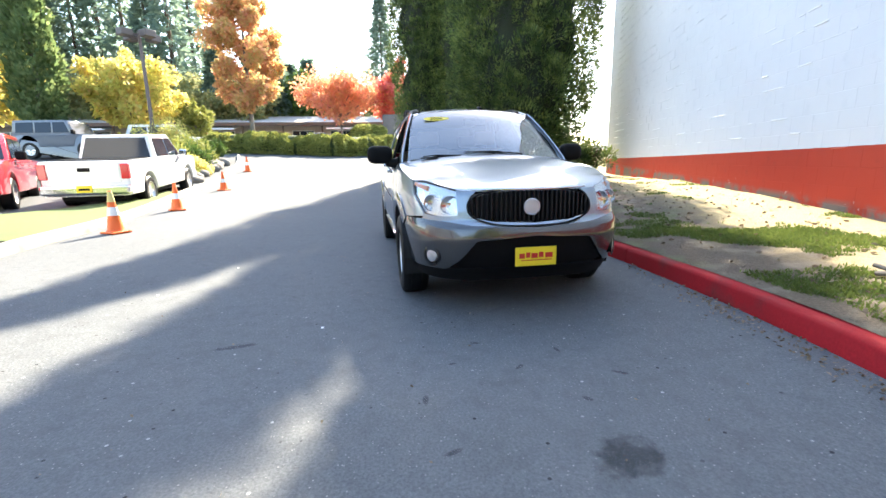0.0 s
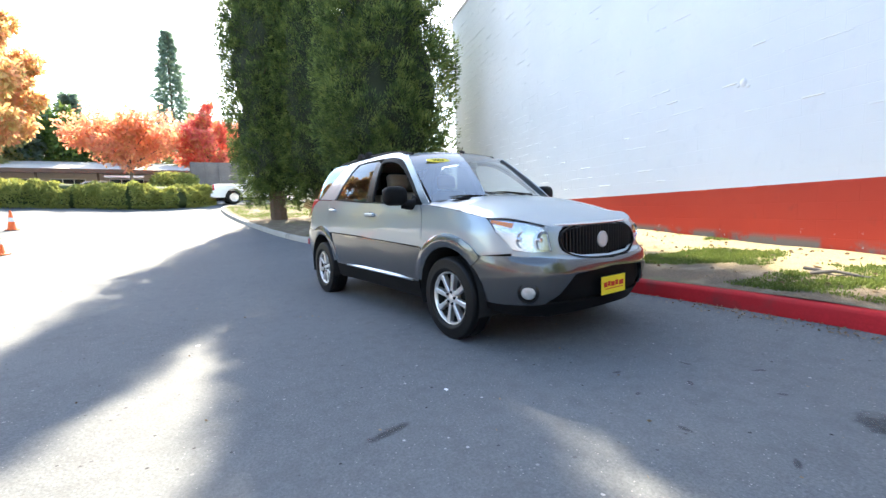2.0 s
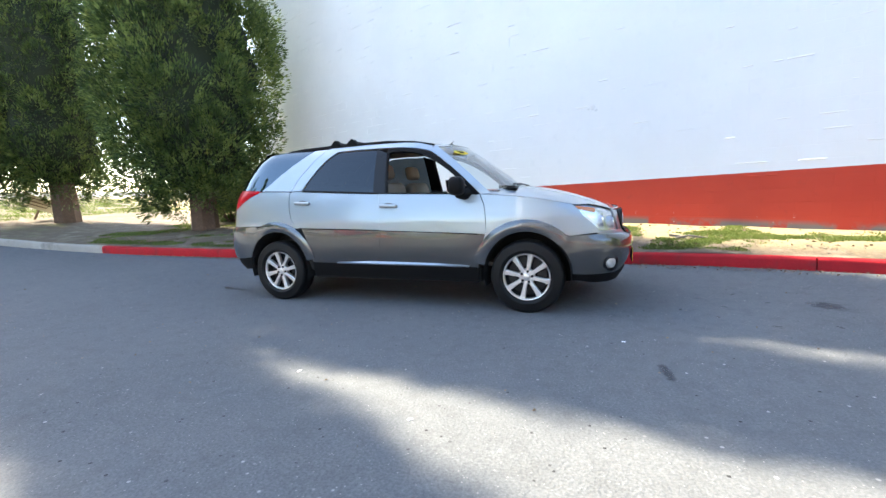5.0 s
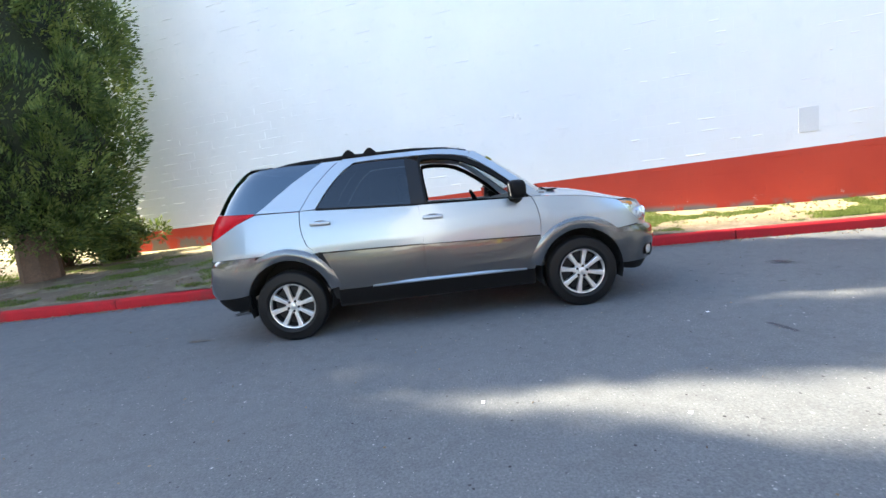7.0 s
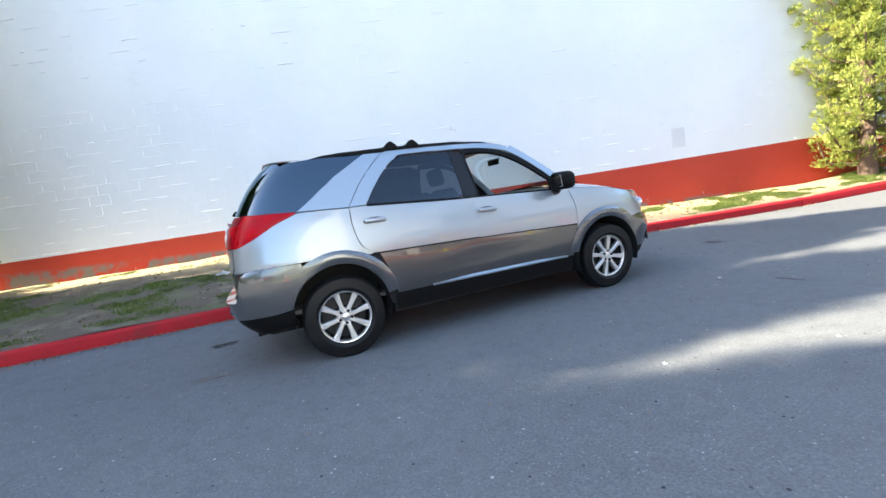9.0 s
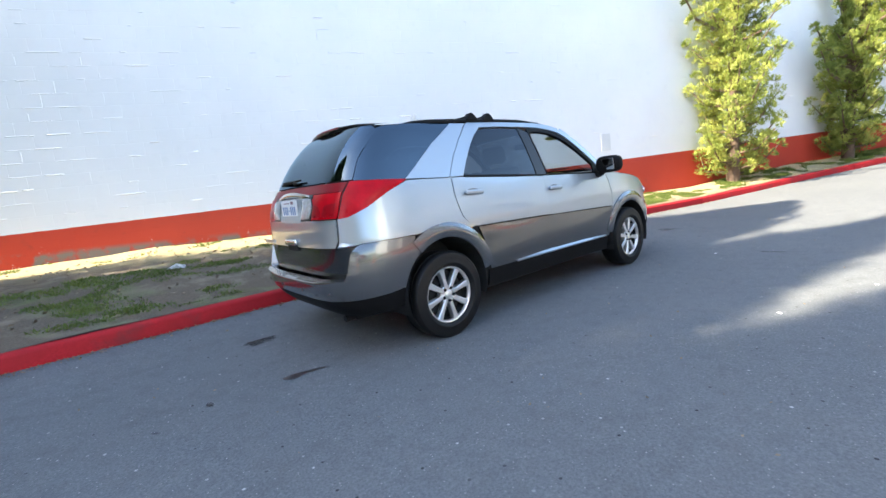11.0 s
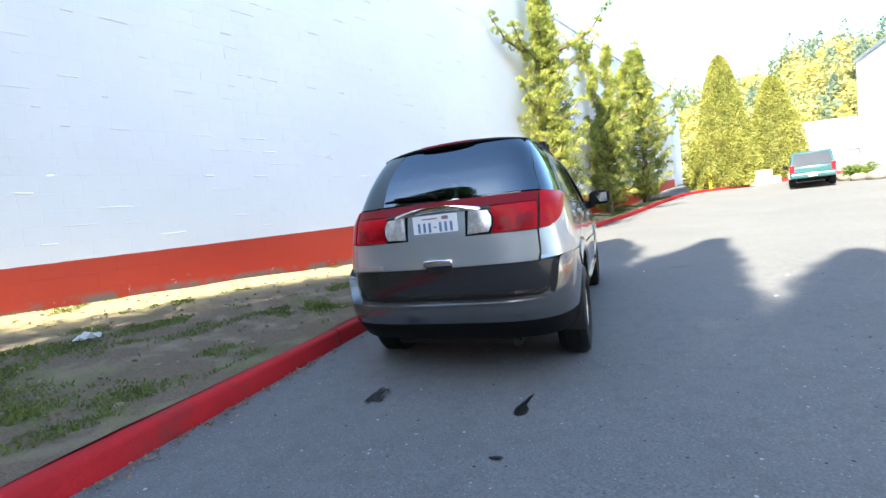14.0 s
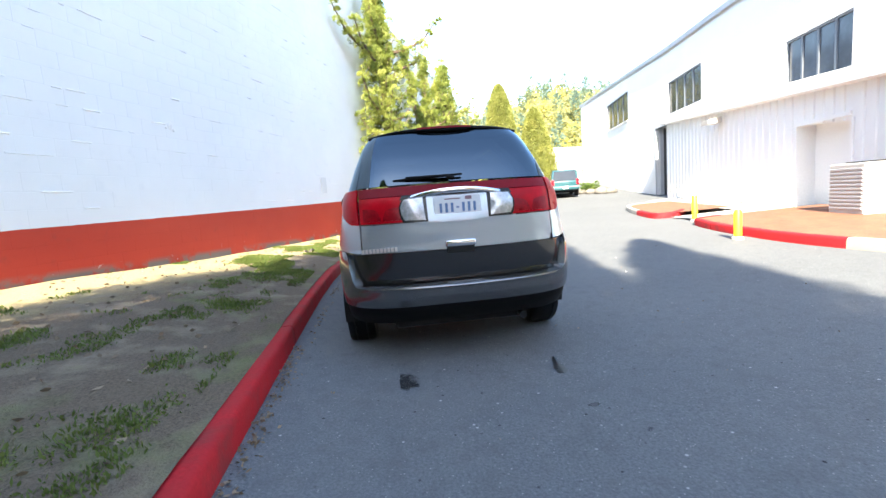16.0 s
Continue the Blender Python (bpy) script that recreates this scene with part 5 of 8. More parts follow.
    panel("a_pillar", A_IN, [A_IN[-1], A_OUT[-1]], A_OUT, [A_IN[0], A_OUT[0]], M_SILVER, suv, sgn, lift=cabin, nu=24, nv=5, gap=0, off=0.002)
    # rear door glass, with its black edge
    panel("rear_door_glass", [(-1.078, 1.252), (-0.165, 1.180)], [(-0.165, 1.180), (-0.185, 1.646)], [(-1.078, 1.252), (-1.0, 1.362), (-0.90, 1.482), (-0.80, 1.576), (-0.72, 1.632), (-0.66, 1.650), (-0.45, 1.653), (-0.185, 1.646)], [(-1.078, 1.252), (-1.074, 1.256)], M_TINT_SIDE, rd, sgn, lift=cabin, nu=28, nv=12, gap=0.0, off=-0.012, thick=0.004, label="dark tinted rear door glass")
    # centre pillar in black, and the open front window's frame
    panel("centre_pillar", [(-0.165, 1.180), (0.0, 1.176)], [(0.0, 1.176), (-0.04, 1.600)], [(-0.185, 1.655), (-0.04, 1.655)], [(-0.165, 1.180), (-0.185, 1.655)], M_BLACK_GLOSS, suv, sgn, lift=cabin, nu=6, nv=10, gap=0.0, off=-0.006)
    fw = [(0.0, 1.176), (-0.035, 1.52), (-0.03, 1.612), (0.12, 1.612), (0.26, 1.590), (0.38, 1.552), (0.50, 1.490), (0.64, 1.392), (0.76, 1.295), (0.86, 1.208), (0.93, 1.137)]
    fo = [(-0.02, 1.168), (-0.055, 1.52), (-0.055, 1.650), (0.12, 1.648), (0.27, 1.628), (0.41, 1.590), (0.53, 1.526), (0.67, 1.428), (0.80, 1.326), (0.90, 1.228), (0.985, 1.132)]
    panel("window_frame", fw, [fw[-1], fo[-1]], fo, [fw[0], fo[0]], M_BLACK, fd, sgn, lift=cabin, nu=40, nv=3, gap=0.0, off=-0.004, thick=0.03)
    panel("window_seal", [(-1.08, 1.238), (-0.1, 1.172), (0.97, 1.124)], [(0.97, 1.124), (0.97, 1.140)], [(-1.08, 1.254), (-0.1, 1.188), (0.97, 1.140)], [(-1.08, 1.238), (-1.08, 1.254)], M_BLACK, fd, sgn, lift=cabin, nu=30, nv=2, gap=0.0, off=0.004)
    panel("mirror_patch", [(0.80, 1.130), (0.985, 1.130)], [(0.985, 1.130), (0.86, 1.215)], [(0.80, 1.225), (0.86, 1.215)], [(0.80, 1.130), (0.80, 1.225)], M_BLACK, fd, sgn, lift=cabin, nu=4, nv=4, gap=0.0, off=0.002)
    # quarter glass wrapping to the tailgate
    qg_b = [cab_x(-1.672, 1.272), cab_x(-1.85, 1.284), cab_x(-2.0, 1.292), cab_rear(0.70, 1.296)]
    qg_t = [cab_x(-1.012, 1.698), cab_x(-1.3, 1.703), cab_x(-1.5, 1.700), cab_rear(0.585, 1.690)]
    panel("quarter_glass", qg_b, [cab_rear(0.70, 1.296), cab_rear(0.66, 1.45), cab_rear(0.585, 1.690)], qg_t, [cab_x(*p) for p in QF], M_TINT, suv, sgn, lift=cabin, nu=26, nv=14, gap=0.002, off=-0.003, thick=0.005, label="dark tinted quarter glass")
    # rear bumper: one skin from arch to arch, its corners standing up beside the recessed gate
    if sgn < 0:
        foot_arc = arc(*RA, 0.412, 165, 126, 8)
        b_lo = sx_pts([foot_arc[0], (-1.95, 0.485), (-2.1, 0.478)]) + [at_rear(0.72, 0.472), at_rear(0.4, 0.462), at_rear(0.0, 0.460)]
        b_hi = sx_pts([(-1.70, 0.858), (-1.9, 0.860), (-2.08, 0.859)]) + [at_rear(0.80, 0.854), at_rear(0.785, 0.80), at_rear(0.772, 0.70), at_rear(0.760, 0.645), at_rear(0.735, 0.614), at_rear(0.69, 0.604), at_rear(0.4, 0.600), at_rear(0.0, 0.598)]
        bumper = panel("rear_bumper", b_lo, [at_rear(0.0, 0.460), at_rear(0.0, 0.598)], b_hi, sx_pts(foot_arc + [(-1.70, 0.858)]), M_GREY_SKYLIT, suv, 0, nu=64, nv=12, gap=0.0, off=0.004, thick=0.075, crown=0.004, label="pewter grey rear bumper with raised corners")
        panel("bumper_step", [at_rear(0.735, 0.592), at_rear(0.4, 0.580), at_rear(0.0, 0.578)], [at_rear(0.0, 0.578), at_rear(0.0, 0.604)], [at_rear(0.735, 0.618), at_rear(0.4, 0.606), at_rear(0.0, 0.604)], [at_rear(0.735, 0.592), at_rear(0.735, 0.618)], M_GREY_SKYLIT, bumper, 0, nu=30, nv=6, gap=0.0, off=0.006, thick=0.07, crown=0.010, label="rounded upper edge of the bumper's step")
        panel("rear_valance", sx_pts([(-1.80, 0.36), (-2.05, 0.33)]) + [at_rear(0.6, 0.315), at_rear(0.0, 0.310)], [at_rear(0.0, 0.310), at_rear(0.0, 0.462)], sx_pts([(-1.815, 0.498), (-2.1, 0.480)]) + [at_rear(0.6, 0.470), at_rear(0.0, 0.462)], sx_pts([(-1.80, 0.36), (-1.815, 0.498)]), M_BLACK, suv, 0, nu=26, nv=6, gap=0.0, off=-0.010, thick=0.03, crown=0.012, label="black lower rear valance")
    # front bumper, grey
    fbt = sx_pts([(1.80, 0.728), (1.92, 0.726), (2.05, 0.730)]) + [at_front(0.60, 0.712), at_front(0.45, 0.690), at_front(0.0, 0.668)]
    fbb = sx_pts([arc(*FA, 0.412, 1, 43, 8)[0], (1.95, 0.37), (2.03, 0.37)]) + [at_front(0.62, 0.372), at_front(0.54, 0.44), at_front(0.42, 0.590), at_front(0.0, 0.610)]
    if sgn < 0:
        panel("front_bumper", fbb, [at_front(0.0, 0.610), at_front(0.0, 0.668)], fbt, sx_pts(arc(*FA, 0.412, 1, 43, 8) + [(1.80, 0.728)]), M_GREY, suv, 0, nu=44, nv=14, gap=0.0, off=0.004, thick=0.03, crown=0.006)
    # black mouth and chin
    if sgn < 0:
        panel("air_intake", [at_front(0.64, 0.300), at_front(0.0, 0.285)], [at_front(0.0, 0.285), at_front(0.0, 0.612)], [at_front(0.64, 0.378), at_front(0.54, 0.445), at_front(0.42, 0.594), at_front(0.0, 0.612)], [at_front(0.64, 0.300), at_front(0.64, 0.378)], M_BLACK, suv, 0, nu=24, nv=10, gap=0.0, off=-0.03, thick=0.03, label="black lower grille opening")
    if sgn < 0:
        panel("chin", sx_pts([(1.83, 0.32), (2.0, 0.28)]) + [at_front(0.55, 0.27), at_front(0.0, 0.265)], [at_front(0.0, 0.265), at_front(0.0, 0.36)], sx_pts([(1.83, 0.375), (2.0, 0.37)]) + [at_front(0.6, 0.365), at_front(0.0, 0.35)], sx_pts([(1.83, 0.32), (1.83, 0.375)]), M_BLACK, suv, 0, nu=26, nv=4, gap=0.0, off=-0.008, thick=0.03)
    # silver nose between grille and bumper
    if sgn < 0:
        panel("nose_panel", sx_pts([(2.05, 0.728)]) + [at_front(0.60, 0.712), at_front(0.45, 0.692), at_front(0.0, 0.676)], [at_front(0.0, 0.676), at_front(0.0, 0.700)], sx_pts([(2.055, 0.768)]) + [at_front(0.66, 0.752), at_front(0.52, 0.758), at_front(0.44, 0.748), at_front(0.30, 0.715), at_front(0.0, 0.700)], sx_pts([(2.05, 0.728), (2.055, 0.768)]), M_SILVER, suv, 0, nu=28, nv=4, gap=0.0, off=-0.003)
    # headlamp: housing, projector bowls, cover
    h_bot = sx_pts([(1.93, 0.905), (2.06, 0.772)]) + [at_front(0.66, 0.752), at_front(0.52, 0.752)]
    h_top = sx_pts([(1.845, 1.003), (1.98, 0.998)]) + [at_front(0.62, 0.962), at_front(0.50, 0.925)]
    hl = panel("headlamp", h_bot, [at_front(0.52, 0.752), at_front(0.488, 0.84), at_front(0.50, 0.925)], h_top, [h_bot[0], h_top[0]], M_LAMP_BACK, suv, sgn, nu=18, nv=8, gap=0.0, off=-0.022, thick=0.01, label="clear headlamp with amber corner")
    panel("lamp_cover", h_bot, [at_front(0.52, 0.752), at_front(0.488, 0.84), at_front(0.50, 0.925)], h_top, [h_bot[0], h_top[0]], M_LENS, hl, sgn, nu=18, nv=8, gap=0.0, off=0.003, thick=0.004, crown=0.008)
    for yy, zz, rr in ((0.595, 0.838, 0.070), (0.715, 0.848, 0.062)):
        u, z = at_front(yy, zz)
        c = hull(u, z) + skin_normal(hull, u, z) * -0.018
        bowl = lathe([(rr, 0.020), (rr * 0.95, 0.024), (rr * 0.82, 0.010), (rr * 0.5, 0.002), (0.018, 0.0), (0.016, 0.012), (0.0, 0.014)], 20, "x")
        ob = part("reflector_bowl", smooth_all(bowl, radians(35)), M_CHROME, hl)
        ob.location = (c.x - 0.012, sgn * -c.y, c.z)
    am = [at_x(1.875, 0.972), at_x(2.03, 0.935)], [at_x(1.868, 0.996), at_x(2.03, 0.968)]
    panel("amber_reflector", am[0], [am[0][-1], am[1][-1]], am[1], [am[0][0], am[1][0]], M_AMBER, hl, sgn, nu=8, nv=3, gap=0.0, off=-0.012, thick=0.01, label="amber side reflector")
    panel("grille_cheek", [at_front(0.54, 0.742), at_front(0.43, 0.742)], [at_front(0.43, 0.742), at_front(0.468, 0.78), at_front(0.474, 0.83), at_front(0.45, 0.89), at_front(0.40, 0.925)], [at_front(0.54, 0.94), at_front(0.40, 0.925)], [at_front(0.54, 0.742), at_front(0.54, 0.94)], M_SILVER, suv, sgn, nu=8, nv=10, gap=0.0, off=-0.006, thick=0.01)
    # fog lamp in its dark pocket
    u, z = at_front(0.715, 0.468)
    c, nn = hull(u, z), skin_normal(hull, u, z)
    turn = Matrix.Translation((c.x, sgn * -c.y, c.z)) @ Vector((nn.x, sgn * -nn.y, 0)).to_track_quat("X", "Z").to_matrix().to_4x4()
    fog = part("fog_lamp", lathe([(0.075, 0.004), (0.078, 0.010), (0.066, 0.014), (0.058, 0.002), (0.054, -0.02), (0.0, -0.025)], 24, "x"), M_BLACK_GLOSS, suv, "round fog lamp")
    fog.matrix_local = turn
    part("fog_lens", lathe([(0.052, 0.0), (0.045, 0.010), (0.02, 0.015), (0.0, 0.016)], 20, "x"), M_REVERSE, fog)
    # door handles
    for hx, hz, dr_ in ((0.03, 1.048, fd), (-1.045, 1.110, rd)):
        y = half_w(hz)
        hb = box((-0.098, -0.016, -0.019), (0.098, 0.016, 0.019), 0.013, 3)
        smooth_all(hb)
        ob = part("door_handle", hb, M_SILVER, dr_)
        ob.matrix_local = Matrix.Translation((hx, sgn * (y + 0.022), hz)) @ Matrix.Rotation(0.035, 4, "Y")
        cup = part("handle_cup", lathe([(0.06, 0.0), (0.058, 0.002), (0.03, 0.0025), (0.0, 0.0025)], 20, "y"), M_TRIM, ob)
        cup.matrix_local = Matrix.Translation((0.0, sgn * -0.019, 0)) @ Matrix.Diagonal((1.3, -sgn, 0.5, 1))
    # mirror
    mir = bmesh.new()
    bmesh.ops.create_uvsphere(mir, u_segments=20, v_segments=12, radius=1.0)
    for v in mir.verts:
        x, y, z = v.co
        sq = lambda q: math.copysign(abs(q) ** 0.62, q)
        v.co = Vector((sq(x) * 0.075 + 0.02 * (1 - sq(y)), sq(y) * 0.125, sq(z) * 0.088))
        if v.co.x < -0.035:
            v.co.x = -0.035
    mirror = part("side_mirror", smooth_all(mir, radians(60)), M_BLACK, suv, "black door mirror")
    mirror.location = (0.80, sgn * 1.005, 1.215)
    mg = part("mirror_glass", box((-0.004, -0.088, -0.058), (0.004, 0.088, 0.058), 0.003), surface("mirror_glass", (0.45, 0.47, 0.5), 0.04, metal=1.0, var=0.02, bump_s=0.0), mirror)
    mg.matrix_local = Matrix.Translation((-0.036, 0, 0)) @ Matrix.Rotation(sgn * 0.16, 4, "Z") @ Matrix.Rotation(-0.1, 4, "Y")
    part("mirror_arm", tube([(0.0, sgn * -0.08, -0.07), (0.05, sgn * -0.15, -0.085), (0.07, sgn * -0.19, -0.075)], [0.045, 0.05, 0.055], 10), M_BLACK, mirror)
    # roof rail
    part("roof_rail", tube([(x, sgn * (0.575 - 0.02 * (x + 0.6) ** 2), z) for x, z in ((-1.50, 1.684), (-1.36, 1.702), (-1.2, 1.712), (-0.7, 1.722), (-0.1, 1.716), (0.22, 1.694), (0.44, 1.656))], [0.016, 0.024, 0.026, 0.026, 0.026, 0.022, 0.014], 8), M_BLACK, suv)
    for x in (-0.52, -0.73):
        clamp = prism([(x - 0.075, 1.725), (x - 0.05, 1.762), (x - 0.012, 1.792), (x + 0.012, 1.792), (x + 0.05, 1.762), (x + 0.075, 1.725)], sgn * 0.575 - 0.03, sgn * 0.575 + 0.03, "y", 0.008)
        part("rail_clamp", clamp, M_BLACK, suv)

for x in (-0.52, -0.73):
    part("cross_bar", box((x - 0.03, -0.57, 1.756), (x + 0.03, 0.57, 1.772), 0.008), M_BLACK, suv)


def cross_skin(name, stations, material, nu=24, label="", thick=0.012):
    """A skin over the car from station curves: each (x at middle, x at edge, half width, z at middle, z at edge, roundness)."""
    bm = bmesh.new()
    rows = []
    for xm, xe, w, zm, ze, k in stations:
        row = []
        for i in range(nu + 1):
            s = -1 + 2 * i / nu
            f = abs(s) ** k
            row.append(bm.verts.new((xm + (xe - xm) * s * s, w * s, zm + (ze - zm) * f)))
        rows.append(row)
    for a, b in zip(rows, rows[1:]):
        for i in range(nu):
            bm.faces.new((a[i], b[i], b[i + 1], a[i + 1]))
    for f in bm.faces:
        if f.normal.length == 0:
            f.normal_update()
    bm.normal_update()
    if sum(f.normal.z + 0.2 * f.normal.x * (1 if f.calc_center_median().x > 0 else -1) for f in bm.faces) < 0:
        bmesh.ops.reverse_faces(bm, faces=bm.faces)
    return part(name, smooth_all(bm), material, suv, label)


def stations(keys, n):
    return [tuple(v) for v in spline(keys, n)]


# bonnet from the scuttle to the grille; its edges follow the wing and lamp tops
def edge_of(u, z):
    p = hull(u, z)
    return p.x, -p.y, z


bonnet_keys = []
for (xm, zm, k), uz in zip(((1.235, 1.198, 2.6), (1.36, 1.186, 2.7), (1.55, 1.152, 2.8), (1.74, 1.104, 2.9), (1.92, 1.048, 3.0), (2.05, 1.002, 3.0), (2.17, 0.952, 2.6), (2.232, 0.918, 2.2)), (at_x(1.0, 1.131), at_x(1.2, 1.115), at_x(1.45, 1.085), at_x(1.65, 1.050), at_x(1.845, 1.006), at_x(1.98, 1.0), at_front(0.62, 0.965), at_front(0.50, 0.928))):
    xe, ye, ze = edge_of(*uz)
    bonnet_keys.append((xm, xe, ye, zm, ze, k))
cross_skin("bonnet", stations(bonnet_keys, 5), M_SILVER, 32, "silver bonnet")
# roof and its front header
cross_skin("roof", stations([(0.60, 0.475, 0.615, 1.668, 1.625, 2.4), (0.42, 0.34, 0.61, 1.700, 1.655, 2.6), (0.0, -0.02, 0.60, 1.738, 1.692, 3.0), (-0.6, -0.6, 0.60, 1.752, 1.700, 3.2), (-1.1, -1.1, 0.60, 1.745, 1.700, 3.2), (-1.5, -1.48, 0.59, 1.728, 1.692, 3.2), (-1.80, -1.69, 0.575, 1.708, 1.680, 3.2)], 5), M_SILVER, 24, "silver roof")
# windscreen
cross_skin("windscreen", stations([(1.245, 1.075, 0.765, 1.190, 1.130, 2.2), (1.10, 0.93, 0.735, 1.312, 1.262, 2.2), (0.92, 0.765, 0.700, 1.448, 1.400, 2.2), (0.74, 0.60, 0.662, 1.580, 1.535, 2.2), (0.602, 0.478, 0.625, 1.664, 1.622, 2.2)], 4), M_SHADEBAND, 24, "clear windscreen")
cross_skin("windscreen_edge", stations([(1.285, 1.11, 0.775, 1.186, 1.122, 2.2), (1.235, 1.07, 0.768, 1.200, 1.138, 2.2)], 2), M_BLACK, 24)
# spoiler with high brake light
cross_skin("spoiler", stations([(-1.62, -1.54, 0.600, 1.740, 1.700, 3.0), (-1.76, -1.65, 0.595, 1.744, 1.702, 3.0), (-1.838, -1.72, 0.592, 1.738, 1.697, 3.0), (-1.845, -1.725, 0.590, 1.724, 1.685, 3.0), (-1.832, -1.715, 0.585, 1.708, 1.676, 3.0), (-1.78, -1.66, 0.57, 1.706, 1.674, 3.0)], 3), M_BLACK_GLOSS, 24, "dark roof spoiler")
cross_skin("brake_light", [(-1.79, -1.775, 0.21, 1.747, 1.744, 2.6), (-1.846, -1.832, 0.21, 1.741, 1.738, 2.6), (-1.852, -1.838, 0.21, 1.726, 1.723, 2.6)], M_LAMP_RED_DEEP, 20, "red high-level brake light")

# tailgate
def gate_skin(u, z):
    """The tailgate's own plane, which runs down behind the bumper's corners."""
    w = half_w(z)
    p, q = corner(max(0.0, XR - u), NR)
    back = -float(np.interp(z, [0.56, 0.70, 0.84, 0.87, 0.92], [2.236, 2.256, 2.262, 2.258, 2.255]))
    return Vector((XR + (back - XR) * p, -w * q, z))


for sgn in (-1, 1):
    if sgn < 0:
        panel("tailgate_lower", [at_rear(0.795, 0.585), at_rear(0.0, 0.580)], [at_rear(0.0, 0.580), at_rear(0.0, 0.834)], [at_rear(0.80, 0.842), at_rear(0.0, 0.834)], [at_rear(0.795, 0.585), at_rear(0.80, 0.842)], M_GREY_SHADE, suv, 0, lift=gate_skin, nu=24, nv=8, gap=0.0, off=-0.006, thick=0.02, label="pewter lower tailgate, darkened for its reflection")
        panel("tailgate", [at_rear(0.675, 0.845), at_rear(0.0, 0.838)], [at_rear(0.0, 0.838), at_rear(0.0, 1.040)], [at_rear(0.675, 1.040), at_rear(0.0, 1.040)], [at_rear(0.675, 0.845), at_rear(0.675, 1.040)], M_SILVER, suv, 0, lift=gate_skin, nu=18, nv=8, gap=0.0, off=0.002, crown=0.004)
        panel("gate_seam", [at_rear(0.685, 0.845), at_rear(0.673, 0.845)], [at_rear(0.673, 0.845), at_rear(0.673, 1.29)], [at_rear(0.685, 1.29), at_rear(0.673, 1.29)], [at_rear(0.685, 0.845), at_rear(0.685, 1.29)], M_INNER, suv, -1, nu=2, nv=8, gap=0.0, off=-0.004, thick=0.01)
    panel("tail_lamp", [at_rear(0.68, 1.046), at_rear(0.36, 1.044)], [at_rear(0.36, 1.044), at_rear(0.36, 1.225)], [at_rear(0.68, 1.225), at_rear(0.36, 1.225)], [at_rear(0.68, 1.046), at_rear(0.68, 1.225)], M_LAMP_RED, suv, sgn, nu=14, nv=6, gap=0.002, off=0.002, crown=0.004, label="red tailgate lamp")
    for y0, y1, z0, z1, mt in ((0.655, 0.535, 1.062, 1.150, M_LAMP_RED_DEEP), (0.52, 0.40, 1.062, 1.150, M_LAMP_RED_DEEP)):
        panel("lamp_reflector", [at_rear(y0, z0), at_rear(y1, z0)], [at_rear(y1, z0), at_rear(y1, z1)], [at_rear(y0, z1), at_rear(y1, z1)], [at_rear(y0, z0), at_rear(y0, z1)], M_LAMP_RED_MID, suv, sgn, nu=6, nv=4, gap=0.0, off=0.0045, thick=0.003, crown=0.004)
    if sgn < 0:
        panel("lamp_crown", [at_rear(0.68, 1.228), at_rear(0.0, 1.232)], [at_rear(0.0, 1.232), at_rear(0.0, 1.296)], [at_rear(0.68, 1.290), at_rear(0.0, 1.300)], [at_rear(0.68, 1.228), at_rear(0.68, 1.290)], M_LAMP_RED_DEEP, suv, 0, nu=18, nv=3, gap=0.0, off=0.0, label="deep red band over the lamps")
    if sgn < 0:
        panel("lamp_back", [at_rear(0.38, 1.036), at_rear(0.21, 1.024), at_rear(0.0, 1.020)], [at_rear(0.0, 1.020), at_rear(0.0, 1.228)], [at_rear(0.38, 1.228), at_rear(0.0, 1.228)], [at_rear(0.38, 1.036), at_rear(0.416, 1.10), at_rear(0.416, 1.16), at_rear(0.38, 1.228)], M_BLACK_GLOSS, suv, 0, nu=20, nv=8, gap=0.0, off=0.003, thick=0.01, label="dark surround of plate and reversing lamps")
    rev = panel("reverse_lamp", [at_rear(0.372, 1.052), at_rear(0.225, 1.046)], [at_rear(0.225, 1.046), at_rear(0.235, 1.205)], [at_rear(0.372, 1.200), at_rear(0.235, 1.208)], [at_rear(0.372, 1.052), at_rear(0.398, 1.10), at_rear(0.400, 1.15), at_rear(0.372, 1.200)], M_REVERSE, suv, sgn, nu=8, nv=6, gap=0.004, off=0.014, crown=0.012, label="clear reversing lamp in a chrome bezel")
    panel("bezel", [at_rear(0.376, 1.040), at_rear(0.208, 1.030)], [at_rear(0.208, 1.030), at_rear(0.208, 1.214)], [at_rear(0.376, 1.208), at_rear(0.208, 1.214)], [at_rear(0.376, 1.040), at_rear(0.408, 1.10), at_rear(0.408, 1.15), at_rear(0.376, 1.208)], M_BLACK_GLOSS, rev, sgn, nu=8, nv=6, gap=0.0, off=0.006)
    # tailgate glass
    if sgn < 0:
        panel("tailgate_glass", [cab_rear(0.695, 1.302), cab_rear(0.0, 1.310)], [cab_rear(0.0, 1.310), cab_rear(0.0, 1.702)], [cab_rear(0.585, 1.692), cab_rear(0.0, 1.702)], [cab_rear(0.695, 1.302), cab_rear(0.655, 1.46), cab_rear(0.585, 1.692)], M_TINT, suv, 0, lift=cabin, nu=20, nv=14, gap=0.0, off=-0.002, thick=0.005, label="dark tinted tailgate glass")
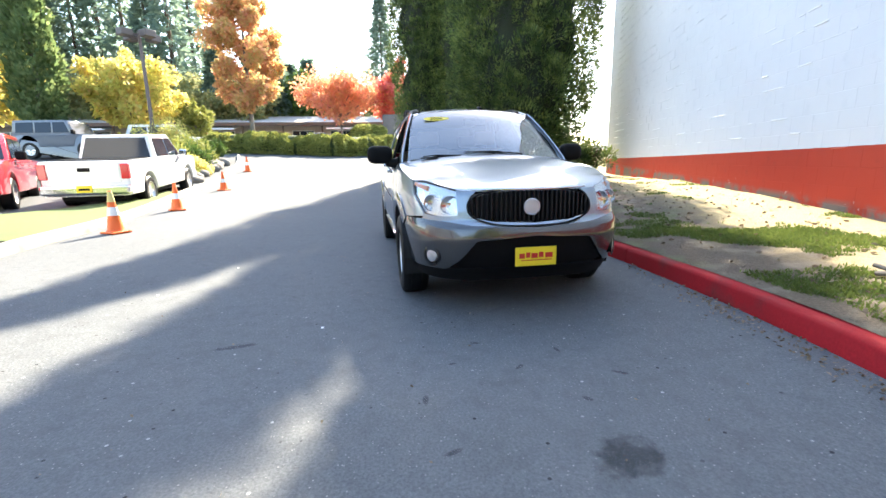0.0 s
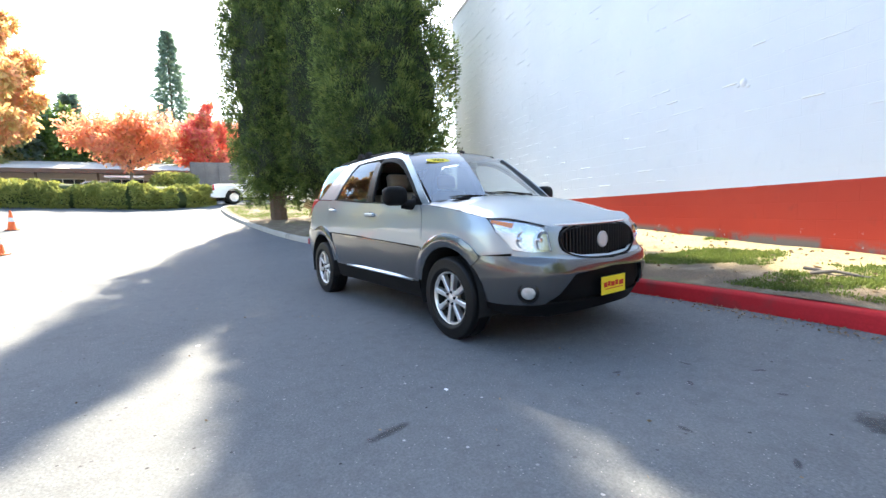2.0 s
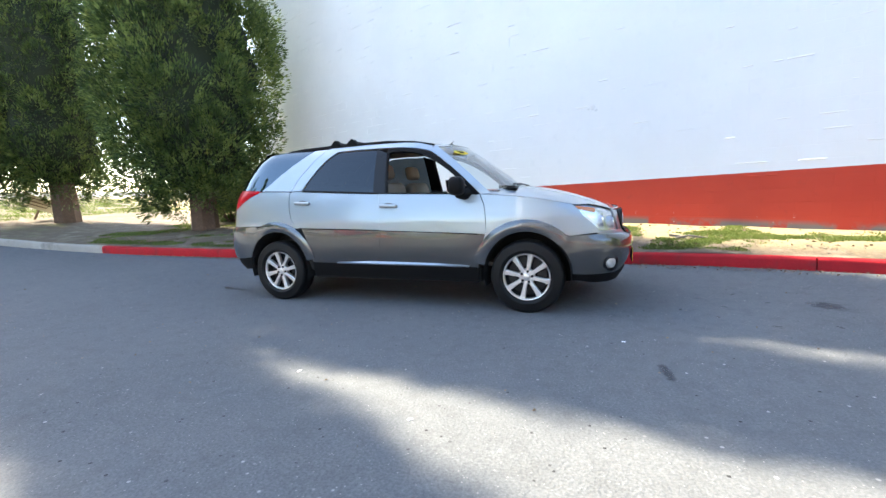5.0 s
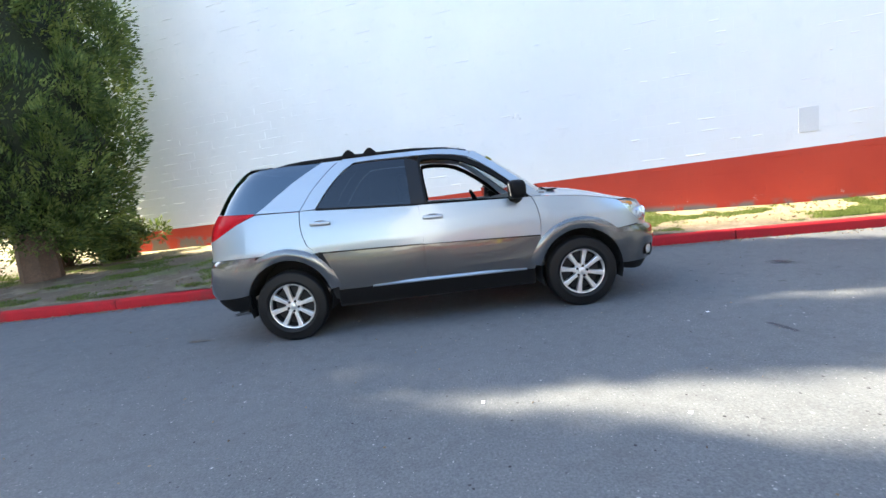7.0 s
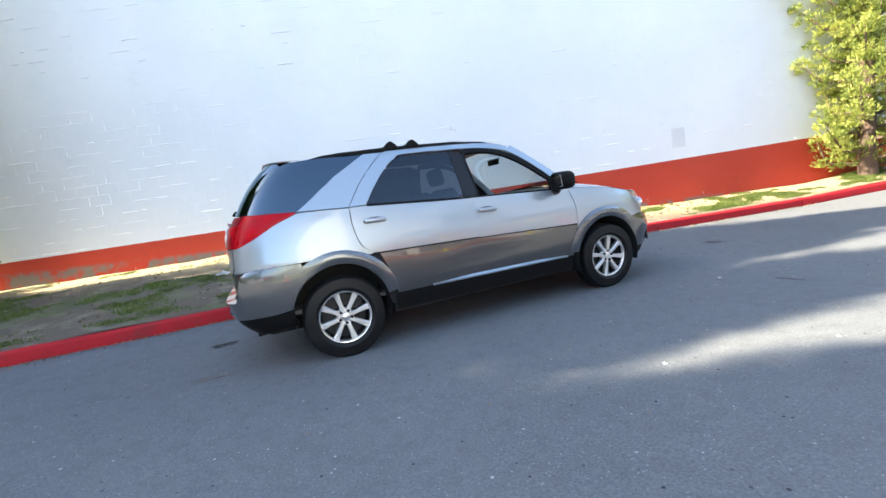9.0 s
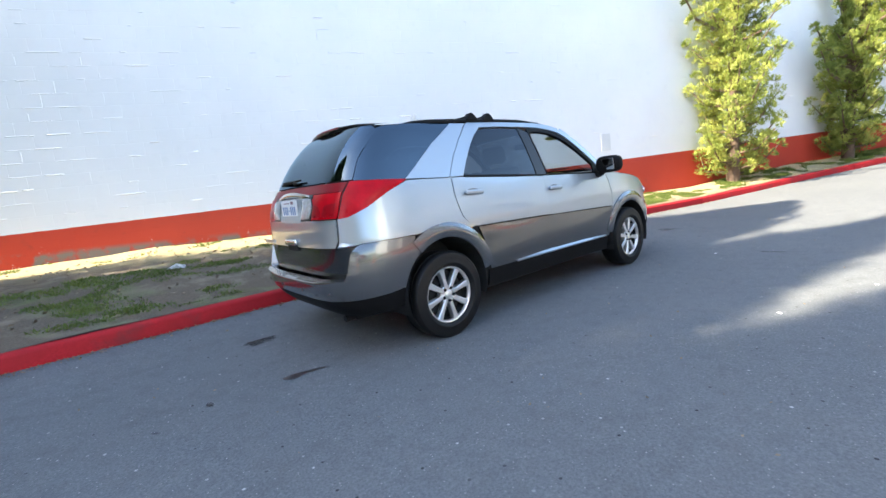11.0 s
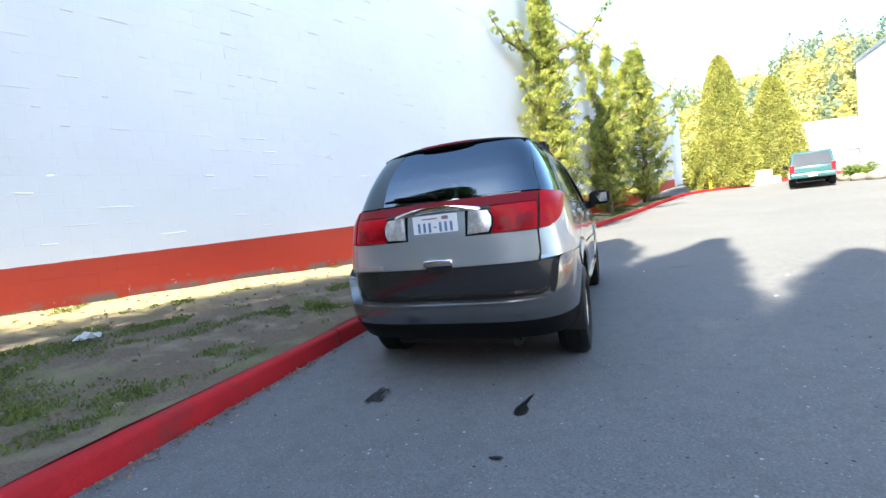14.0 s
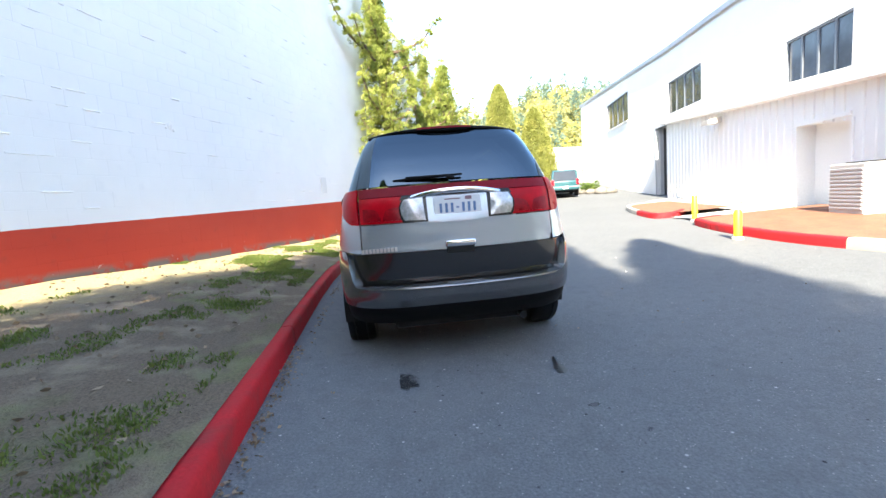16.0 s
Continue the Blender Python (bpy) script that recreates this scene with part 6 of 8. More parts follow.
    if sgn < 0:
        panel("plate_recess", [at_rear(0.212, 1.030), at_rear(0.0, 1.026)], [at_rear(0.0, 1.026), at_rear(0.0, 1.208)], [at_rear(0.212, 1.208), at_rear(0.0, 1.208)], [at_rear(0.212, 1.030), at_rear(0.212, 1.208)], M_SILVER, suv, 0, nu=8, nv=4, gap=0.0, off=0.009)

# chrome brow over the plate
cross_skin("chrome_brow", [(tail(1.23) - 0.036, tail(1.23) + 0.005, 0.36, 1.262, 1.214, 2.0), (tail(1.23) - 0.044, tail(1.23) - 0.006, 0.36, 1.246, 1.206, 2.0), (tail(1.23) - 0.034, tail(1.2) + 0.0, 0.35, 1.216, 1.200, 2.0), (tail(1.2) + 0.01, tail(1.2) + 0.02, 0.34, 1.212, 1.200, 2.0)], M_CHROME, 24, "chrome brow over the number plate")
plate = part("number_plate", box((tail(1.12) - 0.018, -0.165, 1.046), (tail(1.12) - 0.010, 0.165, 1.206), 0.003), surface("plate_white", (0.72, 0.76, 0.80), 0.4, var=0.05), suv, "pale number plate with dark bars")
M_PLATE_INK = surface("plate_ink", (0.12, 0.22, 0.42), 0.5)
ink = bmesh.new()
for k in range(7):
    y = 0.118 - k * 0.0395
    if k == 3:
        box((tail(1.12) - 0.0205, y - 0.010, 1.118), (tail(1.12) - 0.0175, y + 0.010, 1.128), bm=ink)
    else:
        box((tail(1.12) - 0.0205, y - 0.009, 1.090), (tail(1.12) - 0.0175, y + 0.009, 1.155), bm=ink)
part("plate_bars", ink, M_PLATE_INK, plate)
ink = bmesh.new()
box((tail(1.12) - 0.0205, -0.02, 1.178), (tail(1.12) - 0.0175, 0.09, 1.186), bm=ink)
box((tail(1.12) - 0.0205, -0.10, 1.172), (tail(1.12) - 0.0175, -0.055, 1.196), bm=ink)
part("plate_sticker", ink, surface("plate_sticker", (0.25, 0.15, 0.18), 0.5), plate)
gh = smooth_all(box((tail(0.9) - 0.035, -0.108, 0.852), (tail(0.9) - 0.002, 0.108, 0.900), 0.014, 3))
grab = part("tailgate_handle", gh, M_CHROME, suv, "silver tailgate handle")
part("handle_pocket", box((tail(0.9) - 0.014, -0.098, 0.808), (tail(0.9) + 0.01, 0.098, 0.853), 0.006), M_INNER, grab)
# badge letters as plain bars
bd = bmesh.new()
for k in range(10):
    box((tail(0.91) - 0.010, 0.44 + k * 0.025, 0.852), (tail(0.91) + 0.002, 0.459 + k * 0.025, 0.880), bm=bd)
part("badge_bars", bd, M_ALLOY, suv)
for y in (-0.62, -0.22, 0.22, 0.62):
    u, z = at_rear(y, 0.525)
    p = hull(u, z)
    part("parking_sensor", lathe([(0.014, 0.0), (0.013, 0.004), (0.0, 0.005)], 12, "x"), M_GREY, suv).matrix_local = Matrix.Translation((p.x - 0.008, y, 0.525)) @ Matrix.Diagonal((-1, 1, 1, 1))
# rear wiper
wip = part("rear_wiper", tube([(-2.168, 0.0, 1.325), (-2.16, 0.06, 1.348), (-2.142, 0.34, 1.352)], [0.014, 0.010, 0.007], 8), M_BLACK, suv)
part("wiper_blade", tube([(-2.145, -0.06, 1.352), (-2.143, 0.2, 1.345), (-2.118, 0.43, 1.335)], [0.008, 0.013, 0.008], 8), M_BLACK, wip)
for pts in ([(1.272, 0.30, 1.196), (1.222, 0.0, 1.226), (1.20, -0.25, 1.222)], [(1.25, -0.28, 1.190), (1.175, -0.5, 1.198), (1.13, -0.62, 1.188)]):
    w = part("front_wiper", tube(pts, [0.008, 0.006, 0.004], 8), M_BLACK, suv)
    part("wiper_blade", tube([tuple(Vector(p) + Vector((0.03, 0.06 * (k - 1), -0.012))) for k, p in enumerate(pts)], [0.004, 0.006, 0.004], 6), M_BLACK, w)

# grille: surround, slats, emblem
gr = bmesh.new()
rows = []
for k in range(49):
    a = 2 * math.pi * k / 48
    ca, sa = math.cos(a), math.sin(a)
    y = 0.475 * math.copysign(abs(ca) ** 0.62, ca)
    z = 0.812 + 0.118 * math.copysign(abs(sa) ** 0.75, sa)
    z += 0.012 * (1 - (y / 0.475) ** 2) * (1 if sa > 0 else -1.2)
    ring = []
    for m_, o_ in ((1.0, -0.006), (0.985, 0.010), (0.955, 0.006), (0.945, -0.03)):
        yy, zz = y * m_, 0.812 + (z - 0.812) * m_
        p = hull(*at_front(yy, zz))
        ring.append(gr.verts.new((p.x + o_, yy, zz)))
    rows.append(ring)
for a, b in zip(rows, rows[1:]):
    for j in range(3):
        gr.faces.new((a[j], a[j + 1], b[j + 1], b[j]))
bmesh.ops.recalc_face_normals(gr, faces=gr.faces)
grille = part("grille", smooth_all(gr, radians(50)), M_BLACK, suv, "dark oval grille with upright slats")
back = bmesh.new()
for k in range(24):
    y0, y1 = -0.46 + 0.92 * k / 24, -0.46 + 0.92 * (k + 1) / 24
    hgt = [0.110 * (1 - abs(y / 0.475) ** 3.2) ** 0.5 for y in (y0, y1)]
    p0, p1 = hull(*at_front(y0, 0.81)), hull(*at_front(y1, 0.81))
    v = [back.verts.new(q) for q in ((p0.x - 0.05, y0, 0.81 - hgt[0]), (p1.x - 0.05, y1, 0.81 - hgt[1]), (p1.x - 0.05, y1, 0.81 + hgt[1]), (p0.x - 0.05, y0, 0.81 + hgt[0]))]
    back.faces.new(v)
part("grille_back", back, M_INNER, grille)
for k in range(26):
    y = -0.435 + 0.87 * k / 25
    h = 0.112 * (1 - abs(y / 0.475) ** 3.4) ** 0.5
    p = hull(*at_front(y, 0.81))
    part("slat", box((p.x - 0.045, y - 0.0055, 0.812 - h), (p.x - 0.004, y + 0.0055, 0.812 + h), 0.003, 1), M_ALLOY_DARK, grille)
em = part("emblem", lathe([(0.062, 0.0), (0.062, 0.010), (0.052, 0.014), (0.050, 0.008), (0.02, 0.010), (0.0, 0.010)], 28, "x"), surface("emblem_silver", (0.55, 0.56, 0.58), 0.4, metal=0.4, var=0.05, bump_s=0.0), grille, "round chrome emblem")
em.location = (nose(0.81) - 0.004, 0.0, 0.808)
cross_skin("grille_brow", [(2.232, 2.16, 0.50, 0.918, 0.930, 2.0), (2.252, 2.172, 0.49, 0.934, 0.936, 2.0), (2.225, 2.155, 0.50, 0.946, 0.944, 2.0)], M_CHROME, 24, "bright lip over the grille")
# dealer plate
dp = part("dealer_plate", box((2.362, -0.155, 0.395), (2.370, 0.155, 0.532), 0.003), M_YELLOW, suv, "yellow dealer plate with red bars")
ink = bmesh.new()
for k, (a, b) in enumerate(((-0.125, -0.07), (-0.055, -0.02), (-0.01, 0.035), (0.045, 0.075), (0.085, 0.125))):
    box((2.369, -b, 0.452 + 0.004 * (k % 2)), (2.3725, -a, 0.488 + 0.006 * (k % 2)), bm=ink)
box((2.369, -0.11, 0.434), (2.3725, 0.12, 0.440), bm=ink)
part("plate_bars", ink, surface("plate_red_ink", (0.55, 0.03, 0.02), 0.5), dp)
part("plate_edge", box((2.358, -0.160, 0.390), (2.366, 0.160, 0.537), 0.003), M_BLACK, dp)
# aerial
aer = part("aerial", tube([(0.42, 0.12, 1.69), (0.38, 0.12, 1.715), (0.36, 0.12, 1.72)], [0.03, 0.022, 0.008], 10), M_BLACK, suv)
part("mast", tube([(0.39, 0.12, 1.715), (0.425, 0.12, 1.765)], [0.006, 0.003], 6), M_BLACK, aer)
# washer vent by the scuttle, exhaust, underbody
part("scuttle_vent", box((1.20, -0.66, 1.168), (1.30, -0.50, 1.180), 0.006), M_BLACK, suv)
part("exhaust_pipe", tube([(-1.2, -0.45, 0.30), (-1.9, -0.46, 0.29), (-2.13, -0.46, 0.275)], [0.026, 0.028, 0.028], 12), M_ALLOY_DARK, suv)
part("underbody", box((-2.05, -0.5, 0.24), (2.15, 0.5, 0.40), 0.03), M_INNER, suv)
part("underbody", box((-0.98, -0.82, 0.27), (0.98, 0.82, 0.42), 0.02), M_INNER, suv)
part("silencer", box((-1.95, -0.35, 0.25), (-1.55, 0.35, 0.36), 0.05), M_ALLOY_DARK, suv)


# wheels
def tyre_bm():
    prof = [(0.222, -0.09), (0.235, -0.108), (0.29, -0.113), (0.325, -0.106), (0.340, -0.09), (0.345, -0.06), (0.345, -0.052), (0.338, -0.050), (0.338, -0.042), (0.345, -0.040), (0.345, 0.0), (0.345, 0.040), (0.338, 0.042), (0.338, 0.050), (0.345, 0.052), (0.345, 0.06), (0.340, 0.09), (0.325, 0.106), (0.29, 0.113), (0.262, 0.1125), (0.258, 0.1145), (0.250, 0.1145), (0.246, 0.112), (0.235, 0.108), (0.222, 0.09)]
    return lathe(prof, 56, "y")


def spoke_bm():
    bm = bmesh.new()
    sec = [(0.050, 0.036, 0.078, 0.05), (0.10, 0.036, 0.082, 0.045), (0.16, 0.043, 0.082, 0.045), (0.207, 0.052, 0.086, 0.05)]
    rings = []
    for r, w, h, d in sec:
        rings.append([bm.verts.new(p) for p in ((-w * 0.5, -h + d, r), (-w * 0.5, -h + 0.006, r), (-w * 0.36, -h, r), (w * 0.36, -h, r), (w * 0.5, -h + 0.006, r), (w * 0.5, -h + d, r))])
    for a, b in zip(rings, rings[1:]):
        for j in range(5):
            bm.faces.new((a[j], a[j + 1], b[j + 1], b[j]))
    bm.faces.new(rings[0])
    bm.faces.new(rings[-1][::-1])
    bmesh.ops.recalc_face_normals(bm, faces=bm.faces)
    return smooth_all(bm, radians(30))


tyre_me = bpy.data.meshes.new("tyre")
_t = tyre_bm()
_t.to_mesh(tyre_me)
_t.free()
tyre_me.materials.append(M_RUBBER)
rim_b = lathe([(0.226, 0.060), (0.226, 0.085), (0.219, 0.092), (0.212, 0.090), (0.206, 0.080), (0.203, 0.066)], 48, "y")
rim_me = bpy.data.meshes.new("rim")
rim_b.to_mesh(rim_me)
rim_b.free()
rim_me.materials.append(M_ALLOY)
spoke_me = bpy.data.meshes.new("spoke")
_s = spoke_bm()
_s.to_mesh(spoke_me)
_s.free()
spoke_me.materials.append(M_ALLOY)
barrel_b = lathe([(0.226, -0.088), (0.226, 0.060), (0.203, 0.066), (0.199, 0.03), (0.196, -0.055), (0.0, -0.060)], 40, "y")
barrel_me = bpy.data.meshes.new("barrel")
barrel_b.to_mesh(barrel_me)
barrel_b.free()
barrel_me.materials.append(M_INNER)
disc_b = lathe([(0.185, 0.0), (0.185, 0.012), (0.09, 0.012), (0.08, 0.03), (0.0, 0.03)], 32, "y")
disc_me = bpy.data.meshes.new("brake_disc")
disc_b.to_mesh(disc_me)
disc_b.free()
disc_me.materials.append(M_ALLOY_DARK)
hub_b = lathe([(0.075, 0.03), (0.074, 0.062), (0.066, 0.070), (0.034, 0.072), (0.032, 0.080), (0.024, 0.085), (0.0, 0.086)], 28, "y")
hub_me = bpy.data.meshes.new("hub")
hub_b.to_mesh(hub_me)
hub_b.free()
hub_me.materials.append(M_ALLOY)
nut_b = lathe([(0.013, 0.0), (0.013, 0.012), (0.009, 0.018), (0.0, 0.019)], 6, "y")
nut_me = bpy.data.meshes.new("lug_nut")
nut_b.to_mesh(nut_me)
nut_b.free()
nut_me.materials.append(M_ALLOY_DARK)
for wx, sgn in ((1.425, -1), (-1.425, -1), (1.425, 1), (-1.425, 1)):
    wh = part("wheel", rim_me, None, suv, "eight-spoke machined alloy wheel")
    wh.matrix_local = Matrix.Translation((wx, sgn * 0.785, 0.345)) @ (Matrix.Rotation(math.pi, 4, "Z") if sgn > 0 else Matrix.Identity(4)) @ Matrix.Rotation(0.2 if wx > 0 else 0.55, 4, "Y")
    part("tyre", tyre_me, None, wh)
    part("brake_disc", disc_me, None, wh)
    part("barrel", barrel_me, None, wh)
    part("hub", hub_me, None, wh)
    for k in range(8):
        s = part("spoke", spoke_me, None, wh)
        s.matrix_local = Matrix.Rotation(2 * math.pi * k / 8, 4, "Y")
    for k in range(5):
        a = 2 * math.pi * k / 5
        s = part("lug_nut", nut_me, None, wh)
        s.location = (0.052 * math.sin(a), -0.070, 0.052 * math.cos(a))

# inside: seats, wheel, dash, floor
part("cabin_floor", box((-2.0, -0.74, 0.42), (1.15, 0.74, 0.46), 0.01), M_TRIM, suv)
part("dashboard", prism([(0.70, 0.95), (0.72, 1.10), (0.86, 1.15), (1.16, 1.165), (1.16, 0.85), (0.85, 0.80)], -0.74, 0.74, "y", 0.02), M_TRIM, suv, "grey dashboard")
for sgn in (-1, 1):
    part("door_trim", box((-0.88, sgn * 0.79 - 0.02, 0.5), (0.98, sgn * 0.79 + 0.02, 1.10), 0.015), M_LEATHER, suv)


def seat(x, y, w, rear=False, rests=True):
    st = part("seat", smooth_all(box((x - 0.25, y - w / 2, 0.60), (x + 0.27, y + w / 2, 0.76), 0.06, 3)), M_LEATHER, suv, "tan leather seat")
    bk = smooth_all(box((-0.075, -w / 2, 0.0), (0.075, w / 2, 0.62), 0.06, 3))
    o = part("backrest", bk, M_LEATHER, st)
    o.matrix_local = Matrix.Translation((x - 0.22, y, 0.70)) @ Matrix.Rotation(-0.30, 4, "Y")
    for hy in ([] if not rests else [0] if w < 0.7 else [-0.36, 0.36]):
        h = part("headrest", smooth_all(box((-0.05, -0.135, 0.0), (0.05, 0.135, 0.17), 0.045, 3)), M_LEATHER, st)
        h.matrix_local = Matrix.Translation((x - 0.425, y + hy, 1.34)) @ Matrix.Rotation(-0.2, 4, "Y")


seat(0.20, -0.36, 0.50)
seat(0.20, 0.36, 0.50)
seat(-0.72, 0.0, 1.25, True)
seat(-1.5, 0.0, 0.96, True, False)
sw = part("steering_wheel", lathe([(0.185 + 0.016 * math.cos(a), 0.016 * math.sin(a)) for a in [2 * math.pi * k / 10 for k in range(11)]], 32, "x"), M_BLACK, suv, "black steering wheel")
sw.matrix_local = Matrix.Translation((0.60, 0.36, 1.08)) @ Matrix.Rotation(-0.42, 4, "Y")
part("wheel_boss", box((-0.02, -0.09, -0.07), (0.03, 0.09, 0.06), 0.02), M_BLACK, sw)
part("wheel_bar", box((-0.012, -0.18, -0.02), (0.012, 0.18, 0.02), 0.008), M_BLACK, sw)
part("steering_column", tube([(0.62, 0.36, 1.07), (0.9, 0.36, 0.95)], 0.04, 10), M_BLACK, suv)
rm = part("rear_view_mirror", smooth_all(box((0.64, -0.12, 1.50), (0.67, 0.12, 1.57), 0.015)), M_BLACK, suv)
part("mirror_stalk", tube([(0.66, 0.0, 1.55), (0.74, 0.0, 1.575)], 0.008, 6), M_BLACK, rm)
part("headliner", box((-1.6, -0.54, 1.655), (0.42, 0.54, 1.668), 0.004), M_LEATHER, suv)
# year sticker at the top of the screen
stk = lathe([(0.0, 0.0), (0.5, 0.0)], 32)
for v in stk.verts:
    v.co = Vector((0.0, v.co.x * 0.26, v.co.y * 0.075))
sk = part("price_sticker", stk, M_YELLOW, suv, "yellow oval price sticker at the top of the screen")
sk.matrix_local = Matrix.Translation((0.684, -0.414, 1.571)) @ Matrix.Rotation(radians(-15), 4, "Z") @ Matrix.Rotation(radians(-54), 4, "Y")


year = bpy.data.curves.new("year", "FONT")
year.body, year.size, year.extrude, year.align_x = "2004", 0.062, 0.001, "CENTER"
year_ob = bpy.data.objects.new("year", year)
year_me = bpy.data.meshes.new_from_object(year_ob)
bpy.data.objects.remove(year_ob)
digits = part("sticker_digits", year_me, M_BLACK, sk)
digits.matrix_local = Matrix(((0, 0, 1, 0.002), (1, 0, 0, 0), (0, 1, 0, -0.021), (0, 0, 0, 1)))
# ---- vehicles and things across the street ----
M_WHITE_CAR = surface("white_car_paint", (0.80, 0.80, 0.79), 0.3, var=0.03, bump_s=0.0, coat=0.8)
M_RED_CAR = surface("red_car_paint", (0.45, 0.015, 0.03), 0.3, var=0.05, bump_s=0.0, coat=1.0)
M_GREY_CAR = surface("slate_car_paint", (0.10, 0.12, 0.15), 0.35, var=0.05, bump_s=0.0, coat=0.8)
M_TEAL_CAR = surface("teal_car_paint", (0.015, 0.075, 0.09), 0.3, var=0.05, bump_s=0.0, coat=1.0)
M_CAR_GLASS = surface("shaded_car_glass", (0.02, 0.03, 0.045), 0.08, var=0.1, bump_s=0.0, spec=0.3)
M_TAIL_RED = surface("tail_lamp_plastic", (0.5, 0.01, 0.02), 0.2, var=0.05, bump_s=0.0, coat=0.6)
M_LAMP_CLEAR = surface("headlamp_plastic", (0.7, 0.72, 0.75), 0.15, var=0.05, bump_s=0.0, coat=0.6)
M_STONE = surface("field_stone", (0.20, 0.185, 0.165), 0.9, var=0.3, big=2.5, fine=20, bump_s=0.6, per_object=0.2)
M_TAN = surface("tan_stucco", (0.55, 0.45, 0.36), 0.9, var=0.1, big=0.5, fine=10, bump_s=0.2)
M_SHINGLE = surface("brown_shingle", (0.52, 0.47, 0.42), 0.9, var=0.2, big=0.8, fine=12, bump_s=0.4)
M_TIMBER = surface("brown_timber", (0.16, 0.10, 0.07), 0.8, var=0.2, big=2, fine=20, bump_s=0.3)
M_CREAM = surface("cream_board", (0.62, 0.57, 0.40), 0.7, var=0.1, big=2, fine=20)
M_RUST = surface("weathered_steel", (0.17, 0.155, 0.15), 0.7, metal=0.2, var=0.3, big=2, fine=12)


def slab_poly(pts, thick):
    """A thin solid on a flat polygon, grown outward along its normal."""
    P = [Vector(p) for p in pts]
    n = (P[1] - P[0]).cross(P[2] - P[0]).normalized() * thick
    bm = bmesh.new()
    a = [bm.verts.new(p) for p in P]
    b = [bm.verts.new(p + n) for p in P]
    bm.faces.new(a[::-1])
    bm.faces.new(b)
    for k in range(len(P)):
        j = (k + 1) % len(P)
        bm.faces.new((a[k], a[j], b[j], b[k]))
    bmesh.ops.recalc_face_normals(bm, faces=bm.faces)
    return bm


def arched(low, wheels, r, z_low):
    """Underside of a body with half-round wheel openings, front to back."""
    out = [(low[1], z_low)]
    for wx in sorted(wheels, reverse=True):
        out += [(wx + r * math.cos(math.pi * k / 8), z_low + r * math.sin(math.pi * k / 8) * 1.05) for k in range(9)]
    out.append((low[0], z_low))
    return out


def road_wheel(at, r, w, rim_m, parent, side):
    ty = part("wheel", lathe([(r * 0.62, -w / 2), (r * 0.9, -w / 2), (r, -w * 0.35), (r, w * 0.35), (r * 0.9, w / 2), (r * 0.62, w / 2)], 24, "y"), M_RUBBER, parent)
    ty.location = at
    bm = lathe([(0.001, w * 0.30), (r * 0.15, w * 0.34), (r * 0.2, w * 0.22), (r * 0.5, w * 0.16), (r * 0.6, w * 0.46), (r * 0.66, w * 0.48), (r * 0.66, -w * 0.3)], 20, "y")
    for k in range(6):
        a = k * math.pi / 3
        m = Matrix.Rotation(a, 4, "Y")
        box((r * 0.12, -w * 0.36, -r * 0.07), (r * 0.62, -w * 0.18, r * 0.07), 0.0, 1, bm, m)
    for v in bm.verts:
        v.co.y *= -side
    bmesh.ops.recalc_face_normals(bm, faces=bm.faces)
    part("rim", bm, rim_m, ty)


